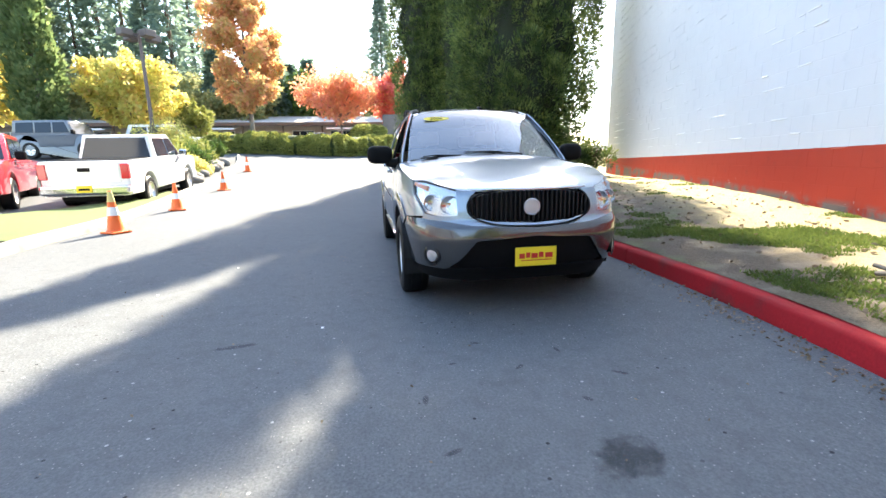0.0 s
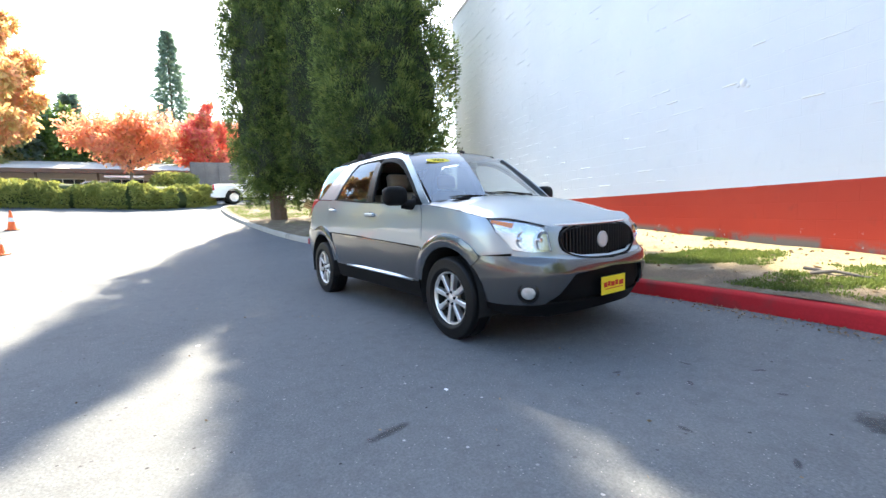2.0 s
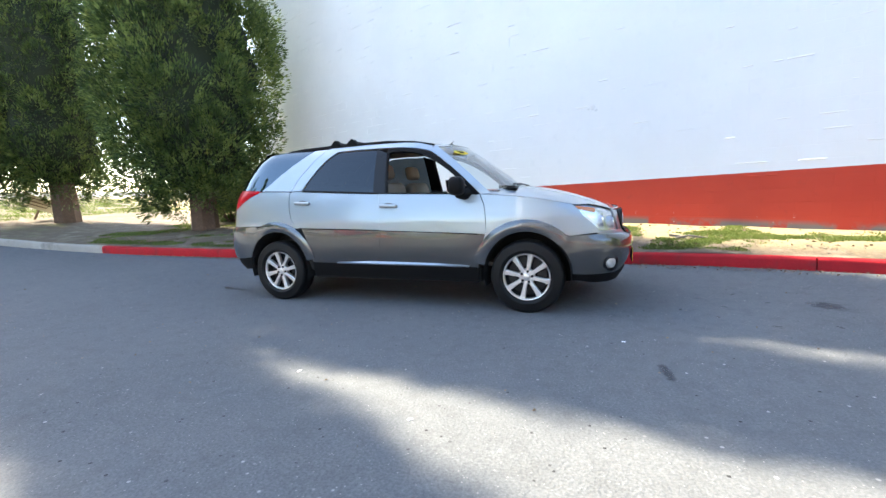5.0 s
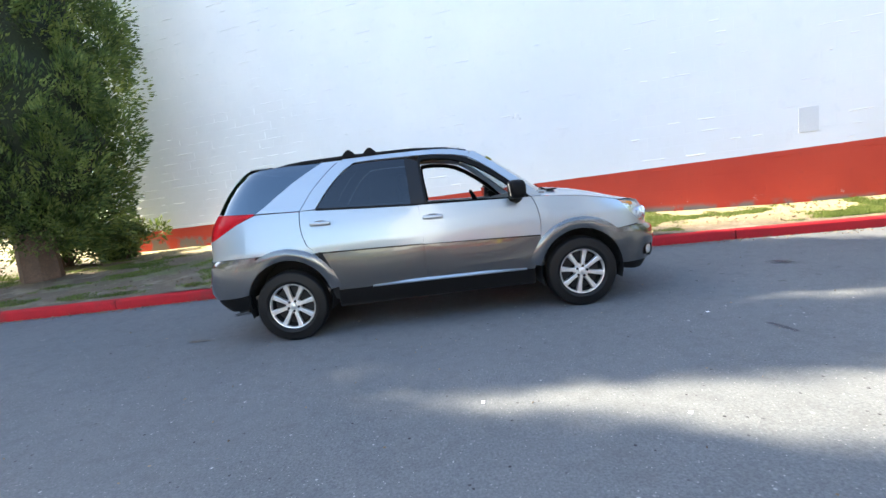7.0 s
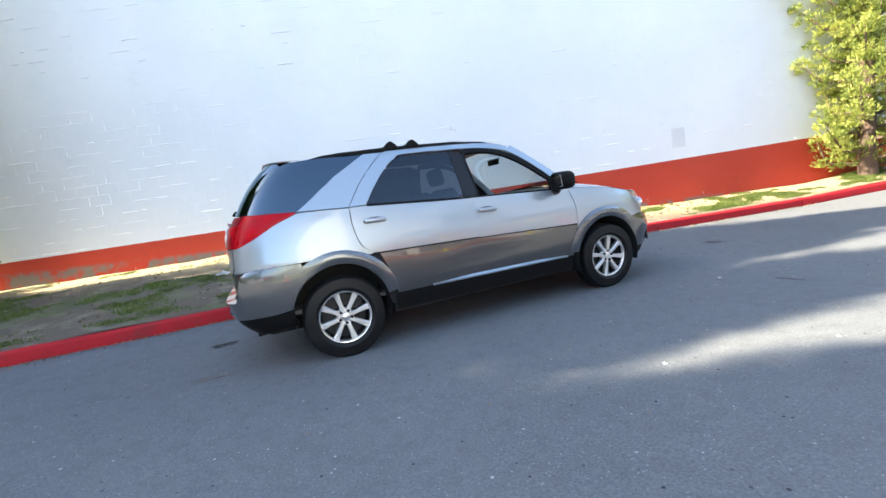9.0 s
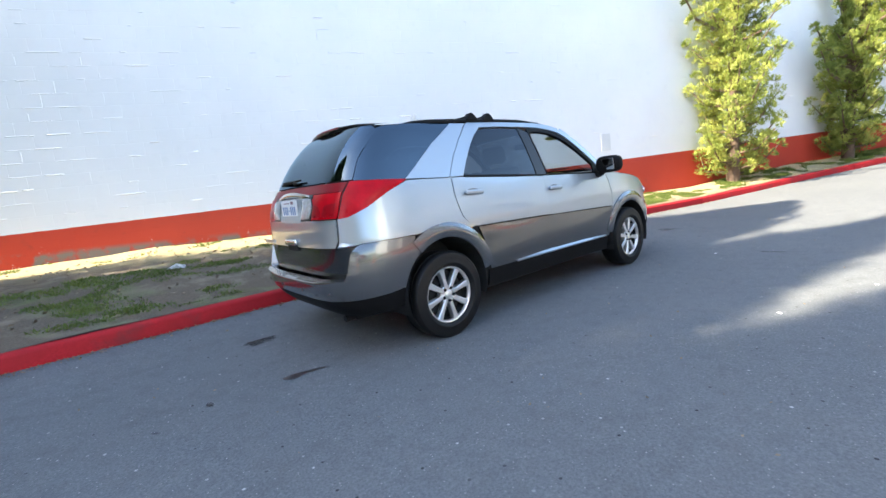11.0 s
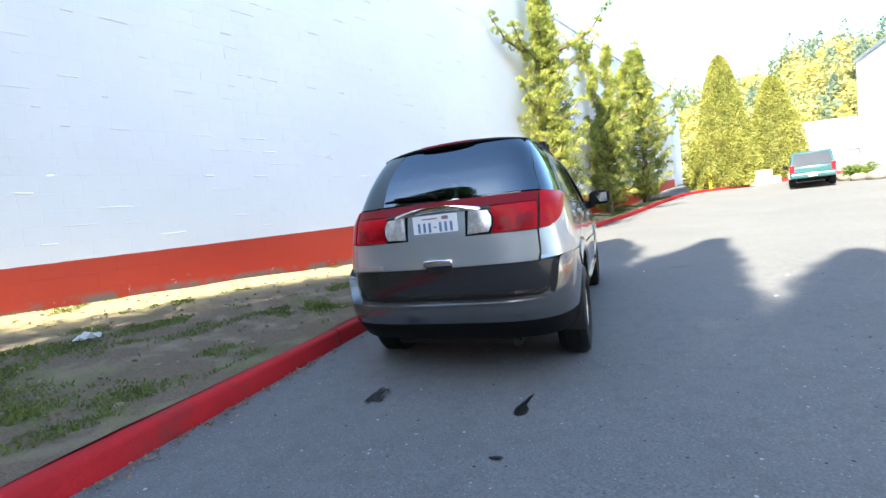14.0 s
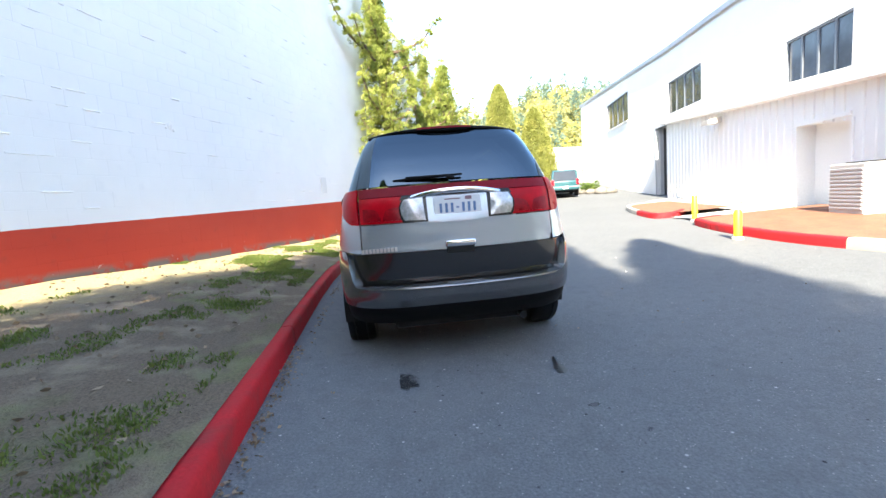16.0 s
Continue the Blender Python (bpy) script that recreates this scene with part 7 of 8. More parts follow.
def vehicle(name, label, category, at, yaw, body, cab, wheels, half, paint, r=0.38, belt=1.2, tum=0.16, windows=(), front=True, rear=True, bed=None, group="", z_low=0.42, plate=M_YELLOW, lamp_z=None, bar_m=None, size=1.0, tilt=0.0):
    """Road vehicle, +x forward. body, cab: side outlines; windows: side panes as runs of (x, z)."""
    T = thing(name, label, category, group, pose(*at, 0, 0, yaw) @ Matrix.Rotation(radians(tilt), 4, "Y") @ Matrix.Scale(size, 4))
    low = (min(p[0] for p in body), max(p[0] for p in body))
    bm = prism(list(body) + arched(low, wheels, r * 1.2, z_low), -half, half, "y", 0.045)
    for v in bm.verts:
        e = max(0.0, abs(v.co.x - sum(low) / 2) / ((low[1] - low[0]) / 2) - 0.8) / 0.2
        v.co.y *= 1 - 0.07 * e * e - 0.04 * max(0.0, 0.8 - v.co.z)
    part("body", smooth_all(bm, radians(40)), paint, T)
    ct = max(p[1] for p in cab)

    def ys(z):
        return half - 0.05 - tum * (z - belt) / (ct - belt)
    bm = prism(cab, -half + 0.05, half - 0.05, "y", 0.05)
    for v in bm.verts:
        v.co.y = math.copysign(min(abs(v.co.y), ys(v.co.z)), v.co.y)
    c = part("cab", smooth_all(bm, radians(40)), paint, T)
    for pts in windows:
        for s in (1, -1):
            q = [(x, s * (ys(z) + 0.002), z) for x, z in pts]
            part("side_window", slab_poly(q if s < 0 else q[::-1], 0.012), M_CAR_GLASS, c)
    order = sorted(cab, key=lambda p: p[0])
    rear_lo, rear_hi = [p for p in order[:2]]
    front_lo, front_hi = order[-1], order[-2]
    for (lo_p, hi_p), nm, sg in (((rear_lo, rear_hi), "rear_window", -1), ((front_lo, front_hi), "windscreen", 1)):
        lo_p, hi_p = sorted((lo_p, hi_p), key=lambda p: p[1])
        f = lambda u: (lo_p[0] + (hi_p[0] - lo_p[0]) * u, lo_p[1] + (hi_p[1] - lo_p[1]) * u)
        (x0, z0), (x1, z1) = f(0.12), f(0.88)
        w0, w1 = ys(z0) - 0.1, ys(z1) - 0.1
        dx = sg * 0.006
        q = [(x0 + dx, -w0, z0), (x0 + dx, w0, z0), (x1 + dx, w1, z1), (x1 + dx, -w1, z1)]
        part(nm, slab_poly(q if sg > 0 else q[::-1], 0.012), M_CAR_GLASS, c)
    for wx in wheels:
        for s in (1, -1):
            road_wheel((wx, s * (half - 0.15), r), r, 0.26, M_ALLOY, T, s)
    part("underbody", box((low[0] + 0.3, -half + 0.32, 0.24), (low[1] - 0.3, half - 0.32, 0.6), 0.05), M_BLACK, T)
    lz = lamp_z or belt - 0.22
    bz = z_low + 0.06
    for s in (1, -1):
        part("tail_lamp", box((low[0] - 0.012, s * (half - 0.14) - 0.09, lz - 0.2), (low[0] + 0.10, s * (half - 0.14) + 0.09, lz + 0.16), 0.02), M_TAIL_RED, T)
        part("headlamp", box((low[1] - 0.14, s * (half - 0.28) - 0.16, lz - 0.22), (low[1] + 0.012, s * (half - 0.28) + 0.16, lz + 0.02), 0.03), M_LAMP_CLEAR, T)
        part("door_mirror", box((0.95, s * (half + 0.10) - 0.11, belt + 0.0), (1.09, s * (half + 0.10) + 0.11, belt + 0.22), 0.04), M_BLACK if paint is not M_WHITE_CAR else M_CHROME, T)
        for dx in (0.45, -0.55):
            part("door_handle", box((dx - 0.1, s * (half + 0.005) - 0.015, belt - 0.16), (dx + 0.1, s * (half + 0.005) + 0.015, belt - 0.12), 0.008), bar_m or paint, T)
    bb = bar_m or paint
    part("rear_bumper", box((low[0] - 0.13, -half + 0.06, bz - 0.02), (low[0] + 0.12, half - 0.06, bz + 0.2), 0.05), bb, T)
    part("front_bumper", box((low[1] - 0.12, -half + 0.06, bz - 0.06), (low[1] + 0.12, half - 0.06, bz + 0.2), 0.05), bb, T)
    g = part("grille", box((low[1] - 0.05, -half * 0.52, bz + 0.23), (low[1] + 0.02, half * 0.52, lz + 0.04), 0.02), M_BLACK, T)
    for k in range(3):
        zz = bz + 0.27 + k * (lz - bz - 0.26) / 2.2
        part("grille_bar", box((low[1], -half * 0.5, zz), (low[1] + 0.035, half * 0.5, zz + 0.035), 0.01), bb, g)
    for e, s in ((low[0] - 0.135, -1), (low[1] + 0.125, 1)):
        pl = part("number_plate", box((min(e, e + s * 0.012), -0.16, bz + 0.04), (max(e, e + s * 0.012), 0.16, bz + 0.2), 0.004), plate, T)
        xx = e + s * 0.014
        part("plate_bar", box((min(xx, xx + s * 0.002), -0.11, bz + 0.09), (max(xx, xx + s * 0.002), 0.11, bz + 0.14)), M_BLACK, pl)
    if bed:
        part("bed_liner", box((bed[0], -half + 0.12, belt - 0.25), (bed[1], half - 0.12, belt + 0.045), 0.02), M_BLACK, T)
        part("tailgate", box((low[0] - 0.008, -half + 0.24, bz + 0.24), (low[0] + 0.06, half - 0.24, belt + 0.01), 0.03), paint, T)
        part("tailgate_handle", box((low[0] - 0.03, -0.13, belt - 0.22), (low[0], 0.13, belt - 0.13), 0.015), M_BLACK, T)
    return T


PICK_BODY = [(-2.85, 0.45), (-2.88, 1.1), (-2.84, 1.24), (-1.0, 1.26), (1.45, 1.24), (2.3, 1.2), (2.72, 1.1), (2.85, 0.9), (2.85, 0.45)]
PICK_CAB = [(-1.05, 1.15), (-0.85, 1.88), (0.62, 1.90), (1.5, 1.15)]
PICK_WIN = [[(-0.82, 1.28), (0.12, 1.28), (0.12, 1.78), (-0.72, 1.78)], [(0.2, 1.28), (1.18, 1.28), (0.66, 1.78), (0.2, 1.78)]]
vehicle("pickup_truck", "white crew-cab pickup truck parked with its tailgate to the drive", "truck", (-8.15, -7.30, 0.30), 184.5, PICK_BODY, PICK_CAB, (-1.72, 1.75), 0.98, M_WHITE_CAR, 0.40, 1.22, 0.15, PICK_WIN, bed=(-2.6, -1.15), bar_m=M_CHROME, lamp_z=1.02, size=0.91, tilt=-3.0)
vehicle("pickup_truck", "red pickup truck parked slantwise beside the white one", "truck", (-6.95, -10.15, land(-6, -9.6) - 0.06), 25, PICK_BODY, PICK_CAB, (-1.72, 1.75), 0.98, M_RED_CAR, 0.40, 1.22, 0.15, PICK_WIN, bed=(-2.6, -1.15), lamp_z=1.06, size=0.9)
vehicle("pickup_truck", "white pickup truck on the far street", "truck", (-26.3, 4.1, land(-26.3, 4.1)), 88, PICK_BODY, PICK_CAB, (-1.72, 1.75), 0.98, M_WHITE_CAR, 0.42, 1.22, 0.15, PICK_WIN, bed=(-2.6, -1.15), lamp_z=1.06)
JEEP_BODY = [(-2.2, 0.6), (-2.25, 1.25), (0.9, 1.28), (2.0, 1.2), (2.2, 1.1), (2.25, 0.6)]
JEEP_CAB = [(-2.22, 1.2), (-2.1, 2.02), (0.55, 2.02), (0.98, 1.2)]
JEEP_WIN = [[(-2.0, 1.36), (-1.1, 1.36), (-1.1, 1.9), (-1.95, 1.9)], [(-1.0, 1.36), (-0.2, 1.36), (-0.2, 1.9), (-1.0, 1.9)], [(-0.1, 1.36), (0.72, 1.36), (0.5, 1.9), (-0.1, 1.9)]]
vehicle("off_roader", "boxy slate-grey off-road wagon parked behind the pickups", "car", (-23.0, -17.2, land(-23.0, -17.2)), 84, JEEP_BODY, JEEP_CAB, (-1.4, 1.4), 0.95, M_GREY_CAR, 0.44, 1.26, 0.1, JEEP_WIN, z_low=0.62)
VAN_BODY = [(-2.3, 0.45), (-2.36, 0.95), (1.3, 1.0), (2.1, 0.92), (2.35, 0.75), (2.35, 0.45)]
VAN_CAB = [(-2.32, 0.9), (-2.0, 1.72), (0.5, 1.76), (1.55, 0.92)]
VAN_WIN = [[(-2.0, 1.06), (-1.0, 1.06), (-1.0, 1.58), (-1.82, 1.58)], [(-0.9, 1.06), (0.1, 1.06), (0.1, 1.6), (-0.9, 1.6)], [(0.2, 1.06), (1.2, 1.06), (0.6, 1.6), (0.2, 1.6)]]
vehicle("minivan", "teal minivan parked with its tailgate to the drive", "car", (20.35, -9.95, land(20.3, -9.9)), -17, VAN_BODY, VAN_CAB, (-1.45, 1.45), 0.92, M_TEAL_CAR, 0.33, 0.98, 0.14, VAN_WIN, z_low=0.38, lamp_z=0.92, plate=M_REFLECT, size=0.88)
vehicle("minivan", "white van far behind the parked wagons", "car", (-28.8, -14.4, land(-28.8, -14.4)), 100, VAN_BODY, VAN_CAB, (-1.45, 1.45), 0.92, M_WHITE_CAR, 0.33, 0.98, 0.1, VAN_WIN, z_low=0.38, lamp_z=0.92, plate=M_REFLECT)
SEDAN_CAB = [(-1.9, 0.85), (-1.0, 1.42), (0.3, 1.42), (1.25, 0.88)]
SEDAN_BODY = [(-2.2, 0.45), (-2.25, 0.85), (-1.8, 0.92), (1.2, 0.92), (2.1, 0.8), (2.25, 0.6), (2.25, 0.45)]
vehicle("sedan", "silver sedan parked before the low building", "car", (-37.5, -4.6, land(-37.5, -4.6)), 94, SEDAN_BODY, SEDAN_CAB, (-1.35, 1.35), 0.88, surface("silver_car_paint", (0.5, 0.52, 0.55), 0.3, metal=0.5, var=0.03, bump_s=0.0, coat=0.8), 0.32, 0.9, 0.14, [[(-1.3, 0.98), (-0.3, 0.98), (-0.3, 1.34), (-0.95, 1.34)], [(-0.2, 0.98), (0.95, 0.98), (0.32, 1.34), (-0.2, 1.34)]], z_low=0.34, lamp_z=0.8)


def dump_truck(at, yaw):
    T = thing("dump_truck", "white-cabbed dump truck with weathered grey bed on the street", "truck", "", pose(*at, 0, 0, yaw))
    b = part("dump_bed", box((-3.4, -1.15, 1.1), (1.1, 1.15, 2.75), 0.03), M_RUST, T)
    for k in range(6):
        for s in (1, -1):
            part("rib", box((-3.3 + k * 0.85, s * 1.18 - 0.05, 1.1), (-3.2 + k * 0.85, s * 1.18 + 0.05, 2.75), 0.01), M_RUST, b)
    part("chassis", box((-3.3, -0.5, 0.6), (3.4, 0.5, 1.08), 0.04), M_BLACK, T)
    c = part("cab", prism([(1.3, 0.7), (1.3, 2.4), (2.2, 2.4), (2.75, 1.65), (3.8, 1.5), (3.85, 0.6)], -1.05, 1.05, "y", 0.06), M_WHITE_CAR, T)
    for s in (1, -1):
        q = [(1.5, s * 1.052, 1.62), (2.55, s * 1.052, 1.62), (2.15, s * 1.052, 2.25), (1.5, s * 1.052, 2.25)]
        part("side_window", slab_poly(q if s < 0 else q[::-1], 0.01), M_CAR_GLASS, c)
        for wx in (-2.4, -1.4, 3.0):
            road_wheel((wx, s * 0.95, 0.48), 0.48, 0.3, M_WHITE_CAR, T, s)
    part("windscreen", slab_poly([(2.72, -0.9, 1.72), (2.72, 0.9, 1.72), (2.28, 0.85, 2.32), (2.28, -0.85, 2.32)], 0.01), M_CAR_GLASS, c)
    return T


dump_truck((-32.5, 4.2, land(-32.5, 4.2)), 84)


def cone(x, y, h, tape):
    T = thing("traffic_cone", "orange traffic cone with pale collar and yellow tape" if tape else "orange traffic cone with a pale reflective collar", "traffic cone", "cones along the drive", pose(x, y, land(x, y), 0, 0, 12 * x))
    part("base", box((-0.15, -0.15, 0), (0.15, 0.15, 0.035), 0.015), M_ORANGE, T)
    r = lambda z: 0.115 - 0.09 * (z - 0.03) / (h - 0.03)
    part("body", lathe([(0.13, 0.03), (0.12, 0.05), (r(0.07), 0.07), (r(h * 0.5), h * 0.5), (r(h - 0.01), h - 0.01), (0.02, h), (0.012, h - 0.01), (0.01, h - 0.05)], 24), M_ORANGE, T)
    part("collar", lathe([(r(h * 0.42) + 0.003, h * 0.42), (r(h * 0.62) + 0.003, h * 0.62)], 24), M_REFLECT, T)
    if tape:
        part("tape", lathe([(r(h * 0.74) + 0.004, h * 0.74), (r(h * 0.97) + 0.006, h * 0.97), (0.015, h * 0.99)], 20), surface("faded_yellow_tape", (0.62, 0.55, 0.22), 0.6), T)


cone(-2.3, -5.03, 0.66, True)
cone(-5.1, -5.2, 0.6, False)
cone(-9.36, -5.45, 0.58, False)
cone(-15.6, -6.2, 0.66, False)


def lamp_post(x, y, h):
    T = thing("street_lamp", "brown parking-lot lamp post with four shoebox heads", "lamp post", "", pose(x, y, land(x, y)))
    part("footing", lathe([(0.3, -0.2), (0.3, 0.6), (0.26, 0.64), (0.001, 0.64)], 20), M_CONCRETE, T)
    part("pole", tube([(0, 0, 0.6), (0, 0, h)], [0.1, 0.075], 12), M_BRONZE, T)
    for k in range(4):
        a = k * math.pi / 2 + 0.95
        m = Matrix.Rotation(a, 4, "Z")
        arm = part("arm", box((0.05, -0.04, h - 0.26), (0.5, 0.04, h - 0.16), 0.01, 2, None, m), M_BRONZE, T)
        part("lamp_head", box((0.4, -0.26, h - 0.40), (0.95, 0.26, h - 0.06), 0.05, 2, None, m), M_BRONZE, T)


lamp_post(-20.2, -11.7, 6.4)


# the low strip of offices beyond the street
def long_house():
    gx = -44.0
    z0 = 2.5
    T = thing("office_row", "long low tan building with a brown roof and porch posts", "building")
    part("wall", box((gx - 9, -46, z0 - 0.6), (gx, 15, z0 + 2.7)), M_TAN, T)
    part("roof", prism([(gx + 1.6, z0 + 2.65), (gx + 1.6, z0 + 2.85), (gx - 4.5, z0 + 4.1), (gx - 10.5, z0 + 2.85), (gx - 10.5, z0 + 2.65)], -47, 16, "y"), M_SHINGLE, T)
    part("fascia", box((gx + 1.6, -47, z0 + 2.55), (gx + 1.72, 16, z0 + 2.9), 0.01), M_TIMBER, T)
    rp = random.Random(5)
    y = -44.0
    k = 0
    while y < 13:
        part("post", box((gx + 1.2, y - 0.08, z0 - 0.4), (gx + 1.36, y + 0.08, z0 + 2.66), 0.01), M_TIMBER, T)
        w = rp.uniform(1.7, 2.6)
        win = part("window", box((gx - 0.02, y + 0.7, z0 + 0.9), (gx + 0.05, y + 0.7 + w, z0 + 2.2), 0.01), M_REFLECT, T)
        n = 3
        for j in range(n):
            a = y + 0.76 + j * (w - 0.06) / n
            part("pane", box((gx + 0.05, a, z0 + 0.96), (gx + 0.06, a + (w - 0.06) / n - 0.06, z0 + 2.14)), M_CAR_GLASS, win)
        if k % 2:
            part("door", box((gx - 0.02, y - 0.9, z0 - 0.3), (gx + 0.05, y + 0.1, z0 + 2.05), 0.01), M_TIMBER, T)
        if k % 3 == 1:
            part("awning", prism([(gx + 1.75, z0 + 2.2), (gx + 1.75, z0 + 2.38), (gx + 0.1, z0 + 2.6), (gx + 0.1, z0 + 2.5)], y + 0.4, y + 3.2, "y"), M_REFLECT, T)
        y += 3.9
        k += 1


long_house()


# clipped hedge with its ball, and the planted rock bed
def clipped_hedge(name, label, line, half, h, n, seed, leaf=(0.16, 0.07)):
    rng = np.random.default_rng(seed)
    T = thing(name, label, "hedge", "", Matrix.Translation((0, 0, 0)))
    L = [Vector(p) for p in line]
    bm = tube([(p.x, p.y, land(p.x, p.y) + h * 0.42) for p in L], [half * 0.7 if 0 < i < len(L) - 1 else half * 0.4 for i in range(len(L))], 12)
    part("core", bm, surface("dark_twigs", (0.05, 0.07, 0.02), 0.95, var=0.3, bump_s=0.5), T)
    u = rng.uniform(0, len(L) - 1.001, n)
    i = u.astype(int)
    f = u - i
    X = np.array([[p.x, p.y] for p in L])
    c = X[i] * (1 - f[:, None]) + X[i + 1] * f[:, None]
    d = X[i + 1] - X[i]
    d /= np.linalg.norm(d, axis=1, keepdims=True)
    a = rng.uniform(-0.25, math.pi + 0.25, n)
    lump = 1 + 0.10 * np.sin(3.1 * u + 2) + 0.09 * np.sin(7 * u + a * 2) + 0.06 * np.sin(17 * u - 3 * a) + rng.uniform(-0.07, 0.07, n)
    end = np.minimum(1, np.minimum(u, len(L) - 1 - u) * 2.2 + 0.35)
    gz = np.array([land(x, y) for x, y in c])
    P = np.stack([c[:, 0] - d[:, 1] * half * np.cos(a) * lump * end, c[:, 1] + d[:, 0] * half * np.cos(a) * lump * end, gz + np.maximum(0.02, h * np.clip(np.sin(a), 0, 1) ** 0.6 * lump * end)], 1)
    D = np.stack([-d[:, 1] * np.cos(a), d[:, 0] * np.cos(a), np.sin(a) + 0.3], 1)
    part("leaves", leaf_mesh("leaves", P, D, leaf[0], leaf[1], seed, 0.7), M_HEDGE, T)


clipped_hedge("hedge", "bright green clipped hedge along the street", [(-28.6, -12.0), (-27.8, -9.6), (-27.0, -7.4), (-26.3, -5.2), (-26.0, -3), (-26.2, -0.8), (-27.4, 1.2)], 1.1, 1.15, 52000, 61)
topiary("topiary_ball", "round clipped bush rising out of the hedge", on_land(-28.6, -0.5), (1.35, 1.5), 2.0, 9000, 62, M_HEDGE, "", False, (0.16, 0.07), "bush")


def boulder(x, y, r, seed, label="rounded grey landscape boulder", z=None):
    rp = random.Random(seed)
    bm = bmesh.new()
    bmesh.ops.create_icosphere(bm, subdivisions=2, radius=1.0)
    k = [Vector((rp.uniform(-1, 1), rp.uniform(-1, 1), rp.uniform(-1, 1))).normalized() for _ in range(7)]
    for v in bm.verts:
        s = 1.0
        for n in k:
            s = min(s, 0.82 / max(0.4, v.co.normalized().dot(n) + 0.05)) if v.co.normalized().dot(n) > 0.8 else s
        v.co *= s * rp.uniform(0.95, 1.05)
        v.co = Vector((v.co.x * r, v.co.y * r * 0.8, v.co.z * r * 0.6))
    ob = part("boulder", smooth_all(bm, radians(35)), M_STONE)
    ob.matrix_world = pose(x, y, (land(x, y) if z is None else z) + r * 0.3, 0, 0, seed * 47)
    tagged(ob, label, "rock", "landscape boulders")


def bush(x, y, r, h, n, seed, material, label, z=None):
    """Loose rounded shrub of stems and small leaves."""
    rng = np.random.default_rng(seed)
    rp = random.Random(seed)
    T = thing("shrub", label, "shrub", "", pose(x, y, land(x, y) if z is None else z))
    bm = bmesh.new()
    for k in range(9):
        a = k * 2.4
        join_bm(bm, limb((0, 0, -0.1), (r * 0.7 * math.cos(a), r * 0.7 * math.sin(a), h * rp.uniform(0.6, 0.9)), 0.025, 0.008, 0.1, rp, 3))
    part("stems", bm, M_BARK, T)
    c = rng.normal(size=(26, 3)) * np.array([r * 0.42, r * 0.42, h * 0.2]) + np.array([0, 0, h * 0.5])
    q = rng.normal(size=(n, 3))
    q /= np.linalg.norm(q, axis=1, keepdims=True)
    P = c[rng.integers(0, 26, n)] + q * rng.uniform(0.4, 1, (n, 1)) * np.array([r * 0.33, r * 0.33, h * 0.26])
    P[:, 2] = np.maximum(P[:, 2], 0.03)
    part("leaves", leaf_mesh("leaves", P, q + np.array([0, 0, 0.5]), 0.14, 0.05, seed, 0.7), material, T)


rk = random.Random(8)
for k in range(13):
    f = k / 12
    boulder(-11.6 - 8.0 * f + rk.uniform(-0.2, 0.2), -7.15 - 1.1 * f ** 0.8 + rk.uniform(-0.1, 0.1), rk.uniform(0.3, 0.5), 30 + k)
for k, (x, y, r, h, mt) in enumerate([(-12.6, -8.0, 0.75, 0.95, M_HEDGE), (-13.9, -7.9, 0.8, 0.9, M_MAPLE_Y), (-14.6, -8.9, 0.9, 1.2, M_HEDGE), (-16.2, -8.6, 0.8, 1.0, M_SHRUB), (-17.6, -9.3, 0.9, 1.4, M_HEDGE), (-13.2, -9.4, 0.9, 1.3, M_SHRUB), (-19.6, -9.7, 1.0, 1.2, M_SHRUB), (-16.0, -10.2, 1.0, 1.5, M_HEDGE), (-21.5, -9.4, 0.9, 0.9, M_SHRUB), (-20.5, -10.8, 1.1, 2.2, M_MAPLE_Y)]):
    bush(x, y, r, h, 3200, 70 + k, mt, "low leafy shrub in the rock-edged bed" if mt is not M_MAPLE_Y else "yellowing shrub in the rock-edged bed")

# trees over the street
leafy("maple_tree", "tall maple in orange and red autumn leaf", on_land(-28.6, -8.7), 13.6, 2.3, 2.4, M_MAPLE_O, 15000, 81, (0.30, 0.2), None, "autumn maples", 0.8, 0.2)
leafy("maple_tree", "round maple in yellow and orange autumn leaf", on_land(-29.4, -16.6), 6.4, 2.7, 1.4, M_MAPLE_Y, 11000, 82, (0.30, 0.2), None, "autumn maples", 0.6, 0.16)
leafy("maple_tree", "spreading maple in coral-orange leaf", on_land(-35.2, -2.8), 6.3, 3.3, 2.2, M_MAPLE_R, 10000, 83, (0.28, 0.18), None, "autumn maples", 0.6, 0.15)
leafy("maple_tree", "upright maple in bright red leaf", on_land(-35.6, 2.4), 7.7, 2.2, 1.7, M_MAPLE_RED, 9000, 84, (0.3, 0.2), None, "autumn maples", 1.0, 0.13)
leafy("maple_tree", "small yellow-green tree before the low building", on_land(-27.0, -24.0), 8.0, 3.2, 1.6, M_MAPLE_Y, 12000, 85, (0.34, 0.24), None, "autumn maples", 0.8, 0.14)
leafy("maple_tree", "small yellow-leaved tree behind the shrubs", on_land(-31.5, -13.4), 3.6, 1.2, 0.8, M_HEDGE, 5000, 86, (0.22, 0.14), None, "autumn maples", 0.8, 0.08)


